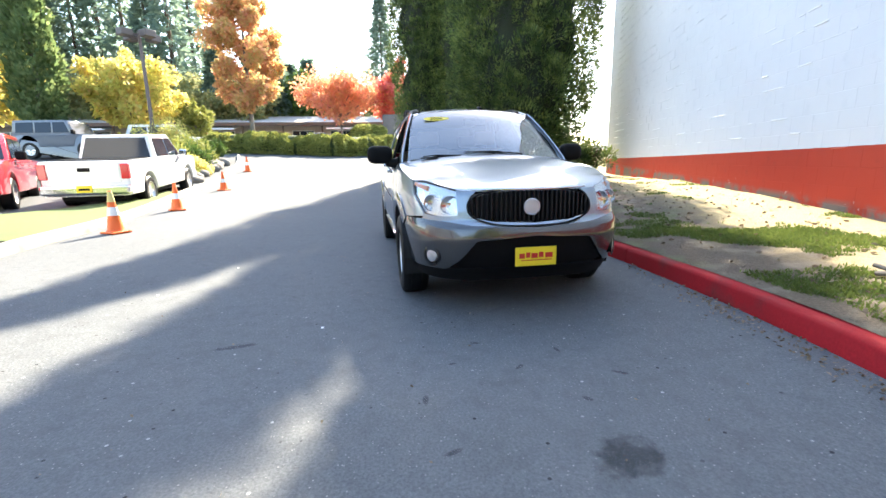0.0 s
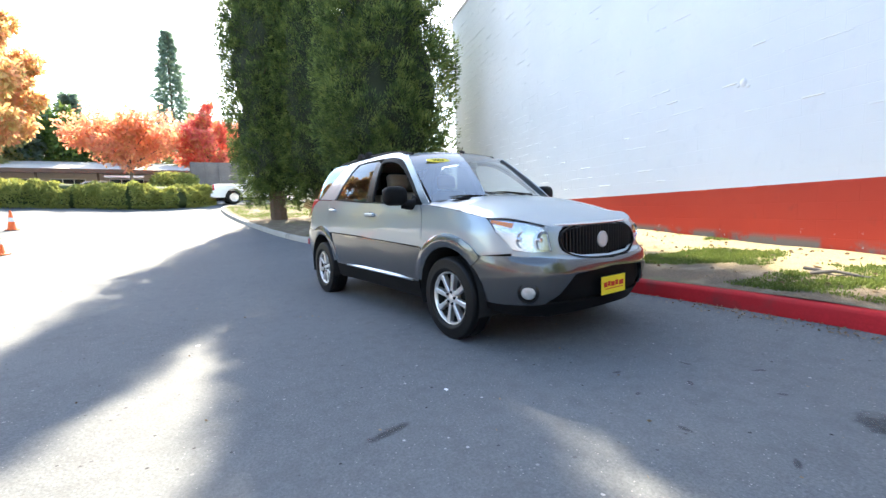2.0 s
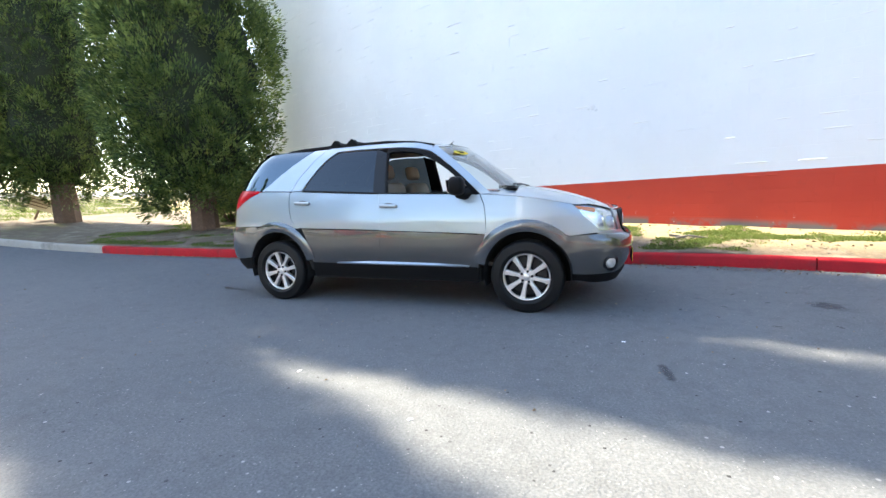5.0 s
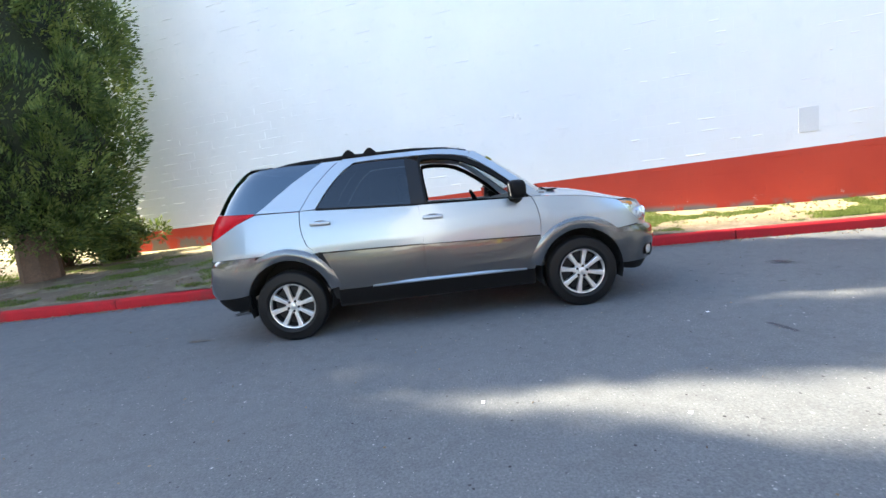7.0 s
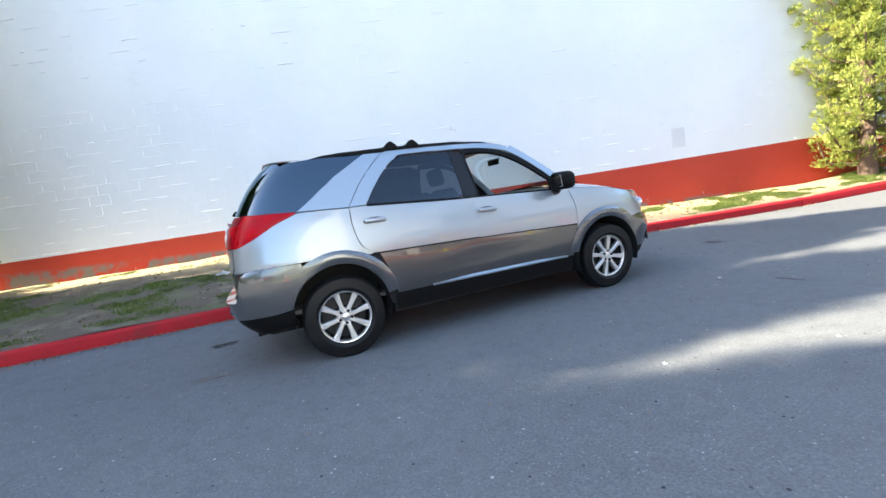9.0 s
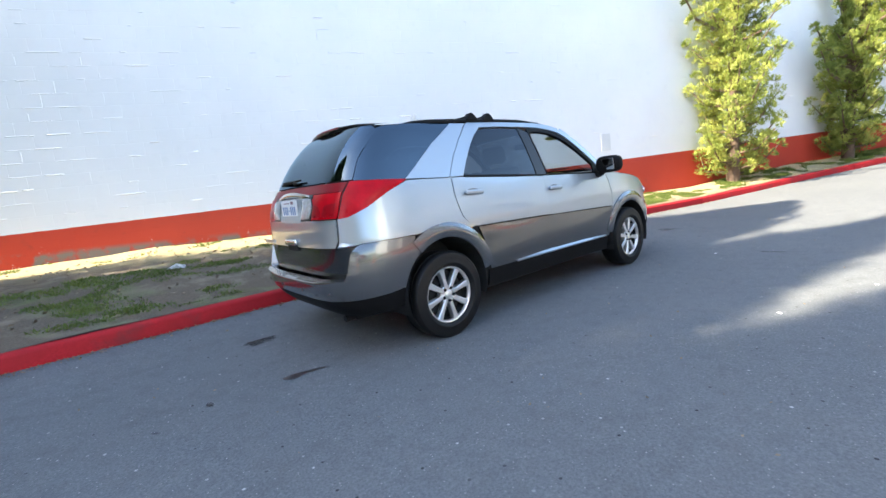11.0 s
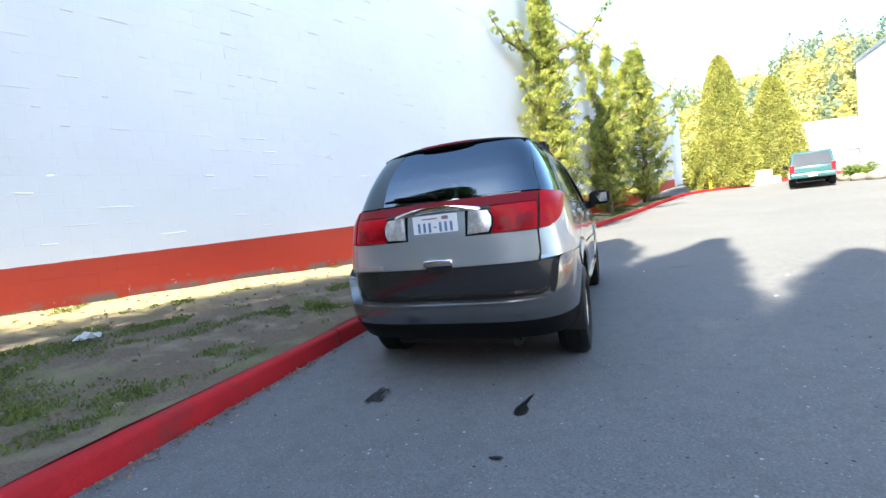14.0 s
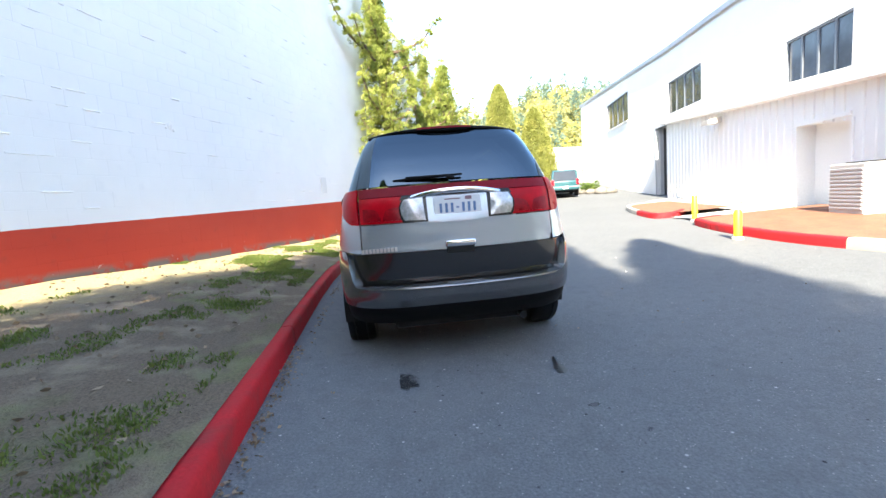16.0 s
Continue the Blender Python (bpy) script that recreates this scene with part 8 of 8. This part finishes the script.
def poplar(base, h, r, n, seed, label):
    rng = np.random.default_rng(seed)
    T = thing("poplar_tree", label, "tree", "", Matrix.Translation(base))
    part("trunk", tube([(0, 0, -0.4), (0.05, 0, h * 0.5), (0, 0, h * 0.95)], [0.22, 0.14, 0.02], 8), M_BARK_GREY, T)
    f = rng.uniform(0, 1, n)
    a = rng.uniform(0, 2 * np.pi, n)
    env = r * np.sin(np.pi * np.clip(f, 0, 1) ** 0.65) ** 0.6 * (1 + 0.18 * np.sin(3 * a + 20 * f) + 0.15 * np.sin(5 * a - 33 * f))
    q = env * rng.uniform(0.3, 1, n) ** 0.5
    P = np.stack([q * np.cos(a), q * np.sin(a), h * (0.05 + 0.95 * f)], 1)
    D = np.stack([0.5 * np.cos(a), 0.5 * np.sin(a), np.ones(n)], 1)
    part("crown", leaf_mesh("crown", P, D, 0.36, 0.2, seed, 0.5), foliage("poplar_leaf", [(0.07, 0.12, 0.045), (0.15, 0.21, 0.08), (0.26, 0.31, 0.13)], 0.6), T)


poplar(on_land(-25.6, -19.8), 11.8, 1.2, 9000, 91, "columnar green poplar beside the car park")
fr = random.Random(3)
fir("fir_tree", "tall fir standing alone behind the offices, haze in its colour", on_land(-64, 2.6), 22.5, 4.6, 9000, 100, M_CONIFER_HAZE, "far firs", (0.75, 0.2))
for k in range(24):
    f = k / 23
    ang = math.radians(186 + 46 * f)
    d = fr.uniform(56, 70)
    fir("fir_tree", "fir in the wood behind the offices, haze in its colour", on_land(5 + d * math.cos(ang), -1 + d * math.sin(ang)), fr.uniform(20, 31) * (0.42 if f < 0.22 else 1.0), fr.uniform(2.4, 3.4), 3000, 101 + k, M_CONIFER_HAZE, "far firs")
for k in range(9):
    f = k / 8
    leafy("broadleaf_tree", "grey-green tree at the edge of the wood", on_land(-50 - fr.uniform(0, 5) + 9 * f, 9 - 45 * f), fr.uniform(7, 10.5), fr.uniform(2.6, 3.8), 1.0, M_HILL_HAZE if k % 3 else M_SHRUB, 7000, 140 + k, (0.42, 0.28), None, "wood edge", 0.7)

# beyond the drive's other end
topiary("sheared_conifer", "tall sheared yellow-green conifer at the drive's end", on_land(25.2, -7.6), (1.65, 1.75), 7.6, 46000, 151, M_HEDGE, "sheared conifers", True, (0.12, 0.055), "tree")
topiary("sheared_conifer", "shorter sheared yellow-green conifer at the drive's end", on_land(26.2, -10.4), (1.6, 1.7), 6.0, 34000, 152, M_HEDGE, "sheared conifers", True, (0.12, 0.055), "tree")
topiary("clipped_bush", "box-clipped yellow-green bush before the tall conifer", on_land(24.75, -7.35), (1.5, 1.85), 3.1, 24000, 153, M_HEDGE, "", False, (0.14, 0.06), "bush")


def bollard(x, y, h, r, label):
    T = thing("bollard", label, "bollard", "yellow posts", pose(x, y, land(x, y)))
    part("post", lathe([(r, -0.1), (r, h - r * 0.6), (r * 0.75, h - r * 0.15), (0.001, h)], 20), M_YELLOW, T)
    part("base_ring", lathe([(r * 1.5, 0.0), (r * 1.5, 0.03), (r, 0.05)], 20), M_CONCRETE, T)


bollard(23.75, -6.55, 1.0, 0.09, "yellow steel bollard in front of the clipped bush")
bollard(1.3, -5.2, 0.5, 0.06, "yellow steel bollard at the yard corner")
bollard(4.2, -6.6, 0.6, 0.06, "yellow steel bollard beside the walkway")
for k, (x, y, z) in enumerate([(24.0, -8.85, 0), (24.15, -9.5, 0), (24.05, -9.1, 0.4)]):
    ob = part("stone_block", box((-0.2, -0.42, 0), (0.2, 0.42, 0.4), 0.03), M_CONCRETE)
    ob.matrix_world = pose(x, y, land(x, y) + z, 0, 0, 8 * k)
    tagged(ob, "pale cut stone block stacked beside the bush", "stone block", "stacked stone blocks")
for k, (x, y, r) in enumerate([(19.8, -11.5, 0.4), (19.3, -11.9, 0.5), (20.4, -11.3, 0.35), (19.0, -12.4, 0.4)]):
    boulder(x, y, r, 160 + k)
bush(20.3, -11.7, 0.6, 0.6, 1800, 171, M_SHRUB, "low green shrub among boulders at the workshop corner")

W = thing("low_building", "low white flat-roofed building beyond the drive", "building", "", pose(33, -17.5, land(33, -17), 0, 0, 14))
part("wall", box((0, -8, -0.5), (6, 6.5, 3.0)), M_STEEL_WHITE, W)
part("roof_edge", box((-0.1, -8.1, 2.95), (6.1, 6.6, 3.15), 0.02), M_ROOF_GREY, W)
part("ledge", box((-0.15, -8.0, 1.0), (0.0, 6.4, 1.1), 0.01), M_ROOF_GREY, W)


# the wooded hill closing the view
def hillside(name, label, x0, x1, y0, y1, top, seed, n):
    """A rise with a cover of tree crowns."""
    rng = np.random.default_rng(seed)
    xs, ys = np.linspace(x0, x1, 14), np.linspace(y0, y1, 30)

    def hz(x, y):
        u = abs(x - x0) / abs(x1 - x0)
        return land(x0, 0) - 1.5 + (top - 0.5) * u ** 0.8 + 1.6 * math.sin(0.07 * y + seed) + 1.1 * math.sin(0.19 * y + 2)
    me = sheet(name, list(xs), list(ys), hz)
    hill = structure(name, me, M_LAWN, label)
    i = 0
    for mat, share, nm in ((M_HILL_HAZE, 0.6, "broadleaf_cover"), (M_MAPLE_Y, 0.22, "yellow_cover"), (M_CONIFER_HAZE, 0.18, "conifer_cover")):
        m = int(n * share)
        c = np.stack([rng.uniform(min(x0, x1), max(x0, x1), m), rng.uniform(y0, y1, m)], 1)
        con = mat is M_CONIFER_HAZE
        H = rng.uniform(4, 7, m) if con else rng.uniform(2, 4.5, m)
        R = H * (0.2 if con else 0.42)
        base = np.array([hz(x, y) for x, y in c])
        k = 130
        f = rng.uniform(0, 1, (m, k))
        a = rng.uniform(0, 2 * np.pi, (m, k))
        rr = R[:, None] * ((1 - f) if con else np.sqrt(np.clip(1 - (2 * f - 1) ** 2, 0, 1))) * rng.uniform(0.7, 1.05, (m, k))
        P = np.stack([c[:, :1] + rr * np.cos(a), c[:, 1:] + rr * np.sin(a), base[:, None] + H[:, None] * (0.05 + 0.95 * f)], 2).reshape(-1, 3)
        D = np.stack([np.cos(a), np.sin(a), np.full(a.shape, 0.3)], 2).reshape(-1, 3)
        me = leaf_mesh(nm, P, D, 0.6, 0.4, seed + i, 0.7)
        part(nm, me, mat, hill)
        i += 1


hillside("backdrop_hill", "wooded hillside with autumn colour beyond the drive", 58, 96, -62, 16, 20.0, 181, 850)
# ---- ground litter and marks ----
def scatter_grass(name, label, x0, x1, count, seed, h, thr, fn):
    """Tufts of short blades in ragged patches."""
    rng = np.random.default_rng(seed)
    nx, nv = int((x1 - x0) / 0.07), 44
    X, Y, Z, Q = (np.zeros((nx + 1, nv + 1)) for _ in range(4))
    for i in range(nx + 1):
        x = x0 + (x1 - x0) * i / nx
        yk, yw = kerb_y(x) + 0.2, wall_y(x) - 0.02
        for j in range(nv + 1):
            v = j / nv
            y = yk + v * (yw - yk)
            X[i, j], Y[i, j], Z[i, j] = x, y, verge(x, y)
            Q[i, j] = noise.noise((x * 0.75, y * 1.1, 3.0)) + 0.55 * noise.noise((x * 2.6, y * 3.4, 9.0)) + 0.25 * noise.noise((x * 9, y * 9, 1.0)) + fn(x, v)
    m = count * 9
    u, w = rng.uniform(0, nx - 0.001, m), rng.uniform(0.5, nv - 0.5, m)
    i, j = u.astype(int), w.astype(int)
    fu, fw = u - i, w - j

    def at(A):
        return (A[i, j] * (1 - fu) + A[i + 1, j] * fu) * (1 - fw) + (A[i, j + 1] * (1 - fu) + A[i + 1, j + 1] * fu) * fw
    ok = at(Q) > thr + rng.uniform(0, 1.05, m) ** 1.2
    P = np.stack([at(X), at(Y), at(Z) - 0.006], 1)[ok][:count]
    n = len(P)
    D = np.stack([rng.normal(0, 0.55, n), rng.normal(0, 0.55, n), np.ones(n)], 1)
    ob = part(name, leaf_mesh(name, P, D, h, 0.011, seed, 0.35), M_GRASS)
    tagged(ob, label, "grass", kind="stuff")


scatter_grass("grass", "short patchy green grass on the worn verge", -9.5, 9.0, 120000, 301, 0.034, 0.02, lambda x, v: (-0.3 if x < 1.5 else 0.02) if v > 0.74 else (0.02 if x > 1 else -0.06))
scatter_grass("grass", "sunlit grass at the open end of the verge", -23.0, -15.2, 26000, 302, 0.09, -0.25, lambda x, v: 0.1)
scatter_grass("grass", "short grass along the wall under the junipers", 9.0, 21.0, 26000, 303, 0.07, 0.1, lambda x, v: 0.05)


def litter(name, label, pts, size, material, seed, flat=0.25):
    rng = np.random.default_rng(seed)
    n = len(pts)
    a = rng.uniform(0, 2 * np.pi, n)
    D = np.stack([np.cos(a), np.sin(a), rng.uniform(-0.05, flat, n)], 1)
    ob = part(name, leaf_mesh(name, np.array(pts), D, size, size * 0.62, seed, 0.12), material)
    tagged(ob, label, "leaf litter", kind="stuff")


rl = random.Random(77)
pts = []
for k in range(520):
    c = rl.choice((2.6, 3.1, 3.5, 4.2, 5.6, -1.0, 0.6, 7.0, -4.6))
    x = c + rl.gauss(0, 0.35)
    y = kerb_y(x) - 0.10 - abs(rl.gauss(0, 0.035 + (0.04 if c in (2.6, 3.1, 3.5) else 0)))
    pts.append((x, y, land(x, y) + 0.006 + rl.uniform(0, 0.02)))
for k in range(900):
    x = rl.uniform(-6.5, -1.8) if k % 3 else rl.uniform(1.5, 7.5)
    y = kerb_y(x) - 0.015 - abs(rl.gauss(0, 0.05))
    pts.append((x, y, land(x, y) + 0.004 + rl.uniform(0, 0.008)))
litter("gutter_leaves", "dry brown leaves and chips lying in the gutter", pts, 0.026, M_DEADLEAF, 311)
pts = []
for k in range(1300):
    x = rl.uniform(-9, 8)
    v = rl.uniform(0.04, 0.95)
    y = kerb_y(x) + 0.2 + v * (wall_y(x) - kerb_y(x) - 0.25)
    pts.append((x, y, verge(x, y) + 0.008))
litter("verge_leaves", "scattered dead leaves and wood chips on the verge", pts, 0.05, M_DEADLEAF, 312)
pts = []
for k in range(160):
    x, y = rl.uniform(-6, 7), rl.uniform(-4.2, 1.0)
    pts.append((x, y, land(x, y) + 0.005))
litter("road_crumbs", "small pale crumbs and leaf bits on the asphalt", pts, 0.022, M_DEADLEAF, 313)


def stain(name, label, x, y, a, b, turn, material, seed, rag=0.22, lift=0.004):
    """A flat soaked mark with a ragged rim lying on the road."""
    bm = bmesh.new()
    rim = []
    for k in range(40):
        w = 2 * math.pi * k / 40
        r = 1.25 * (1 + rag * (0.9 * math.sin(2 * w + seed) * 0.5 + 0.6 * math.sin(3 * w + 2.1 * seed) + 0.45 * math.sin(7 * w + 3.7 * seed)))
        rim.append(bm.verts.new((r * math.cos(w), r * math.sin(w), 0)))
    bm.faces.new(rim)
    ob = part(name, bm, material)
    n = Vector((land(x - 0.1, y) - land(x + 0.1, y), land(x, y - 0.1) - land(x, y + 0.1), 0.2)).normalized()
    ob.matrix_world = Matrix.Translation((x, y, land(x, y) + lift)) @ n.to_track_quat("Z", "Y").to_matrix().to_4x4() @ Matrix.Rotation(radians(turn), 4, "Z") @ Matrix.Diagonal((a, b, 1, 1))
    tagged(ob, label, "stain", "oil marks", kind="stuff")


stain("oil_stain", "dried dark oil stain on the asphalt", -2.53, 0.485, 0.18, 0.16, -14, M_OIL_OLD, 1.0, 0.2)


def spill(name, label, line, material):
    """A wet run of oil. line: (x, y, half width) along it."""
    bm = bmesh.new()
    up, down = [], []
    for k, (x, y, w) in enumerate(line):
        x0, y0, _ = line[max(0, k - 1)]
        x1, y1, _ = line[min(len(line) - 1, k + 1)]
        d = Vector((x1 - x0, y1 - y0, 0)).normalized() * w
        for side, s in ((up, 1), (down, -1)):
            px, py = x - s * d.y, y + s * d.x
            side.append(bm.verts.new((px, py, land(px, py) + 0.004)))
    for k in range(len(line) - 1):
        bm.faces.new((down[k], down[k + 1], up[k + 1], up[k]))
    tagged(part(name, bm, material), label, "stain", "oil marks", kind="stuff")


spill("oil_stain", "fresh black oil spill with a thin tail on the asphalt", [(-2.675, -0.535, 0.006), (-2.66, -0.54, 0.026), (-2.635, -0.55, 0.038), (-2.61, -0.552, 0.037), (-2.585, -0.551, 0.042), (-2.56, -0.548, 0.034), (-2.535, -0.549, 0.019), (-2.50, -0.556, 0.012), (-2.45, -0.566, 0.011), (-2.40, -0.576, 0.010), (-2.375, -0.582, 0.004)], surface("wet_oil", (0.012, 0.012, 0.013), 0.3, var=0.2, big=20, fine=80, bump_s=0.1))
stain("oil_stain", "small black oil drop on the asphalt", -3.12, -0.53, 0.05, 0.026, 10, M_OIL, 4.0)
stain("oil_stain", "small oil drop on the asphalt", -3.42, -0.66, 0.035, 0.02, 60, M_OIL_FAINT, 5.0)
stain("oil_stain", "large faded oil stain on the asphalt", 3.92, -0.26, 0.20, 0.15, 25, M_OIL_FAINT, 6.0, 0.3)
stain("oil_stain", "long faint oil mark on the asphalt", 2.46, -2.03, 0.16, 0.05, 8, M_OIL_FAINT, 7.0)
for k, (x, y) in enumerate([(3.0, -0.75), (3.12, -0.4), (3.35, -0.95), (3.5, -0.2), (2.75, -0.55), (3.75, -0.9), (4.1, -0.75), (2.95, -0.1), (3.3, 0.1)]):
    stain("oil_stain", "small dark oil spot on the asphalt", x, y, 0.035 + 0.012 * (k % 3), 0.02, 40 * k, M_OIL_FAINT, 10.0 + k)
for k, (x, y) in enumerate([(2.24, -1.52), (1.2, -3.0), (0.2, -2.6)]):
    ob = part("paper_scrap", box((-0.014, -0.009, 0), (0.014, 0.009, 0.003), 0.001), M_PAPER)
    ob.matrix_world = pose(x, y, land(x, y) + 0.001, 0, 0, 40 * k)
    tagged(ob, "tiny white paper scrap on the asphalt", "litter", "paper scraps")


# crumpled paper on the verge
def crumple(x, y, w, d, seed):
    bm = bmesh.new()
    g = [[bm.verts.new(((i / 6 - 0.5) * w, (j / 5 - 0.5) * d, 0.008 + 0.05 * abs(noise.noise((i * 0.8, j * 0.9, seed))) + 0.02 * math.sin(i + j))) for j in range(6)] for i in range(7)]
    for i in range(6):
        for j in range(5):
            bm.faces.new((g[i][j], g[i + 1][j], g[i + 1][j + 1], g[i][j + 1]))
    r = bmesh.ops.solidify(bm, geom=bm.faces[:], thickness=0.003)
    ob = part("crumpled_paper", bm, M_PAPER)
    ob.matrix_world = pose(x, y, verge(x, y) + 0.012, 0, 0, 25)
    tagged(ob, "crumpled white paper lying on the verge", "litter")


crumple(-2.7, 3.2, 0.20, 0.13, 4.0)
rb = random.Random(9)
for k, (x, y, l) in enumerate([(3.3, 2.05, 0.5), (3.15, 2.12, 0.35), (-7.6, 1.6, 1.1), (-6.9, 1.75, 0.7)]):
    a = rb.uniform(-0.5, 0.5)
    pts_ = []
    for f in (0, 0.33, 0.66, 1):
        px, py = x + (f - 0.5) * l * math.cos(a), y + (f - 0.5) * l * math.sin(a)
        pts_.append((px, py, verge(px, py) + 0.025 + 0.03 * math.sin(f * 5 + k)))
    ob = part("fallen_branch", tube(pts_, [0.018, 0.016, 0.012, 0.006], 7), M_DEADLEAF if k > 1 else M_BARK_GREY)
    tagged(ob, "dry broken branch lying on the verge", "branch", "fallen branches")

# tilted board between the cypress trunks
sg = thing("leaning_sign", "pale yellow board on a stake leaning over", "sign", "", pose(-15.1, 3.55, verge(-15.1, 3.55), 0, 0, 68) @ Matrix.Rotation(radians(24), 4, "Y"))
part("stake", box((-0.03, -0.02, -0.2), (0.03, 0.02, 0.85), 0.004), M_TIMBER, sg)
part("board", box((-0.42, -0.035, 0.32), (0.42, -0.021, 0.74), 0.004), M_CREAM, sg)
for k in range(3):
    part("text_bar", box((-0.32, -0.0375, 0.62 - k * 0.1), (0.32 - 0.08 * k, -0.0355, 0.65 - k * 0.1)), M_TIMBER, sg)
bush(-8.7, 5.3, 0.8, 1.25, 5200, 330, M_CYPRESS, "dark green shrub behind the cypress trunk", verge(-8.7, 5.3))
bush(-7.6, 5.75, 0.7, 1.1, 4600, 331, M_CYPRESS, "dark green shrub against the block wall", verge(-7.6, 5.75))


# grey patch and chipped spot on the wall
def on_wall(x, z, off):
    return Matrix.Translation((x, wall_y(x), z)) @ Matrix.Rotation(math.atan(-0.335), 4, "Z") @ Matrix.Translation((0, -off, 0))


pa = part("wall_patch", box((-0.14, -0.006, -0.20), (0.14, 0.004, 0.20), 0.003), surface("patch_paint", (0.66, 0.675, 0.69), 0.7, var=0.06))
pa.matrix_world = on_wall(6.38, 1.75, 0.012)
tagged(pa, "grey rectangular cover plate on the block wall", "cover plate")
for k, (x, z, w, h) in enumerate([(1.89, 2.58, 0.05, 0.06), (1.95, 2.52, 0.03, 0.025), (1.82, 2.55, 0.022, 0.02)]):
    bm = lathe([(0.0, 0.008), (0.7, 0.007), (1.0, 0.0)], 14, "y")
    for v in bm.verts:
        v.co = Vector((v.co.x * w * (1 + 0.2 * math.sin(7 * v.co.z)), v.co.y, v.co.z * h))
    ob = part("chipped_spot", bm, M_MORTAR)
    ob.matrix_world = on_wall(x, z, 0.008)
    tagged(ob, "pale chipped spot in the wall paint", "wall damage", "chipped spots")

# cooling unit beside the workshop
ac = thing("cooling_unit", "grey louvred outdoor cooling unit beside the workshop", "air conditioner", "", pose(1.9, -8.35, land(1.9, -8.35), 0, 0, -13.5))
part("pad", box((-0.55, -0.45, -0.05), (0.55, 0.45, 0.1), 0.01), M_CONCRETE, ac)
part("case", box((-0.42, -0.36, 0.1), (0.42, 0.36, 1.05), 0.03), M_DOOR_GREY, ac)
part("top_grille", lathe([(0.05, 1.055), (0.30, 1.075), (0.32, 1.05)], 24), M_BLACK, ac)
for k in range(11):
    z = 0.2 + k * 0.072
    part("louvre", box((-0.38, 0.36, z), (0.38, 0.378, z + 0.04), 0.006), M_ROOF_GREY, ac)
# ---- wall blocks: the ones nearest the street as pieces, the rest joined ----
rngb = random.Random(7)
BW, BH, JT = 0.400, 0.2, 0.001
kinds = []
for k in range(16):
    vs, fs = block_mesh(BW - JT, BH - JT, rngb)
    me = mesh_from("block", vs, fs)
    me.materials.append(M_WALL)
    kinds.append(me)
all_v, all_f = [], []
count = 0
rows = int(wall_top / BH) + 2
for r in range(rows):
    zc = -0.2 + (r + 0.5) * BH
    if zc + BH / 2 > wall_top:
        continue
    off = 0.5 * BW if r % 2 else 0.0
    nx = int((wall_hi - wall_lo) / BW)
    for k in range(nx):
        xc = wall_lo + off + (k + 0.5) * BW
        if xc + BW / 2 > wall_hi:
            continue
        push = rngb.gauss(0, 0.0004)
        if -3.4 < xc < 4.2 and 0.5 < zc < 3.5 and count < 300:
            o = new("block", kinds[rngb.randrange(16)])
            o.parent = wall
            o.location = (xc, push, zc)
            count += 1
        else:
            vs, fs = block_mesh(BW - JT, BH - JT, rngb)
            n = len(all_v)
            all_v += [(x + xc, y + push, z + zc) for x, y, z in vs]
            all_f += [tuple(i + n for i in f) for f in fs]
o = tagged(part("blockwork", mesh_from("blockwork", all_v, all_f), M_WALL, wall), kind="stuff")

# ridges of squeezed-out mortar that catch the raking light
lv, lf = [], []


def ridge(x0, z0, x1, z1, hh, dd):
    """One thin ridge standing off the wall face between two places."""
    n = len(lv)
    ux, uz = (hh, 0.0) if abs(z1 - z0) > abs(x1 - x0) else (0.0, hh)
    ex, ez = 0.12 * (x1 - x0), 0.12 * (z1 - z0)
    lv.extend([(x0 - ux, -0.001, z0 - uz), (x1 - ux, -0.001, z1 - uz), (x1 - ex, -dd, z1 - ez), (x0 + ex, -dd, z0 + ez), (x1 + ux, -0.001, z1 + uz), (x0 + ux, -0.001, z0 + uz)])
    lf.extend([(n, n + 1, n + 2, n + 3), (n + 3, n + 2, n + 4, n + 5), (n + 1, n + 4, n + 2), (n, n + 3, n + 5)])


for k in range(900):
    xr = wall_lo + 1.0 + (wall_hi - wall_lo - 2) * rngb.random() ** 3.4
    row = rngb.randrange(7, 39)
    zr = -0.2 + row * BH + rngb.uniform(-0.006, 0.006)
    ln = rngb.uniform(0.05, 0.16) + 0.35 * rngb.random() ** 3
    ridge(xr, zr, xr + ln, zr + rngb.uniform(-0.004, 0.004), rngb.uniform(0.005, 0.013), rngb.uniform(0.006, 0.016))
# patches where the joints show as outlines of blocks
for px, pz, pn in ((-5.1, 2.1, 26), (-4.2, 2.9, 18), (-5.6, 3.3, 14), (-3.3, 3.6, 8), (0.6, 3.4, 6), (-6.4, 2.5, 14)):
    for k in range(pn):
        xr = px + rngb.gauss(0, 0.5)
        row = round((pz + rngb.gauss(0, 0.28) + 0.2) / BH)
        zr = -0.2 + row * BH
        if k % 3 == 0:
            off = 0.5 * BW if row % 2 else 0.0
            xj = wall_lo + off + round((xr - wall_lo - off) / BW) * BW
            ridge(xj, zr + 0.01, xj + 0.004, zr + rngb.uniform(0.07, 0.19), 0.006, 0.008)
        else:
            ridge(xr, zr, xr + rngb.uniform(0.12, 0.42), zr, rngb.uniform(0.004, 0.008), 0.009)
tagged(part("mortar_ridges", mesh_from("mortar_ridges", lv, lf), M_WALL, wall), kind="stuff")
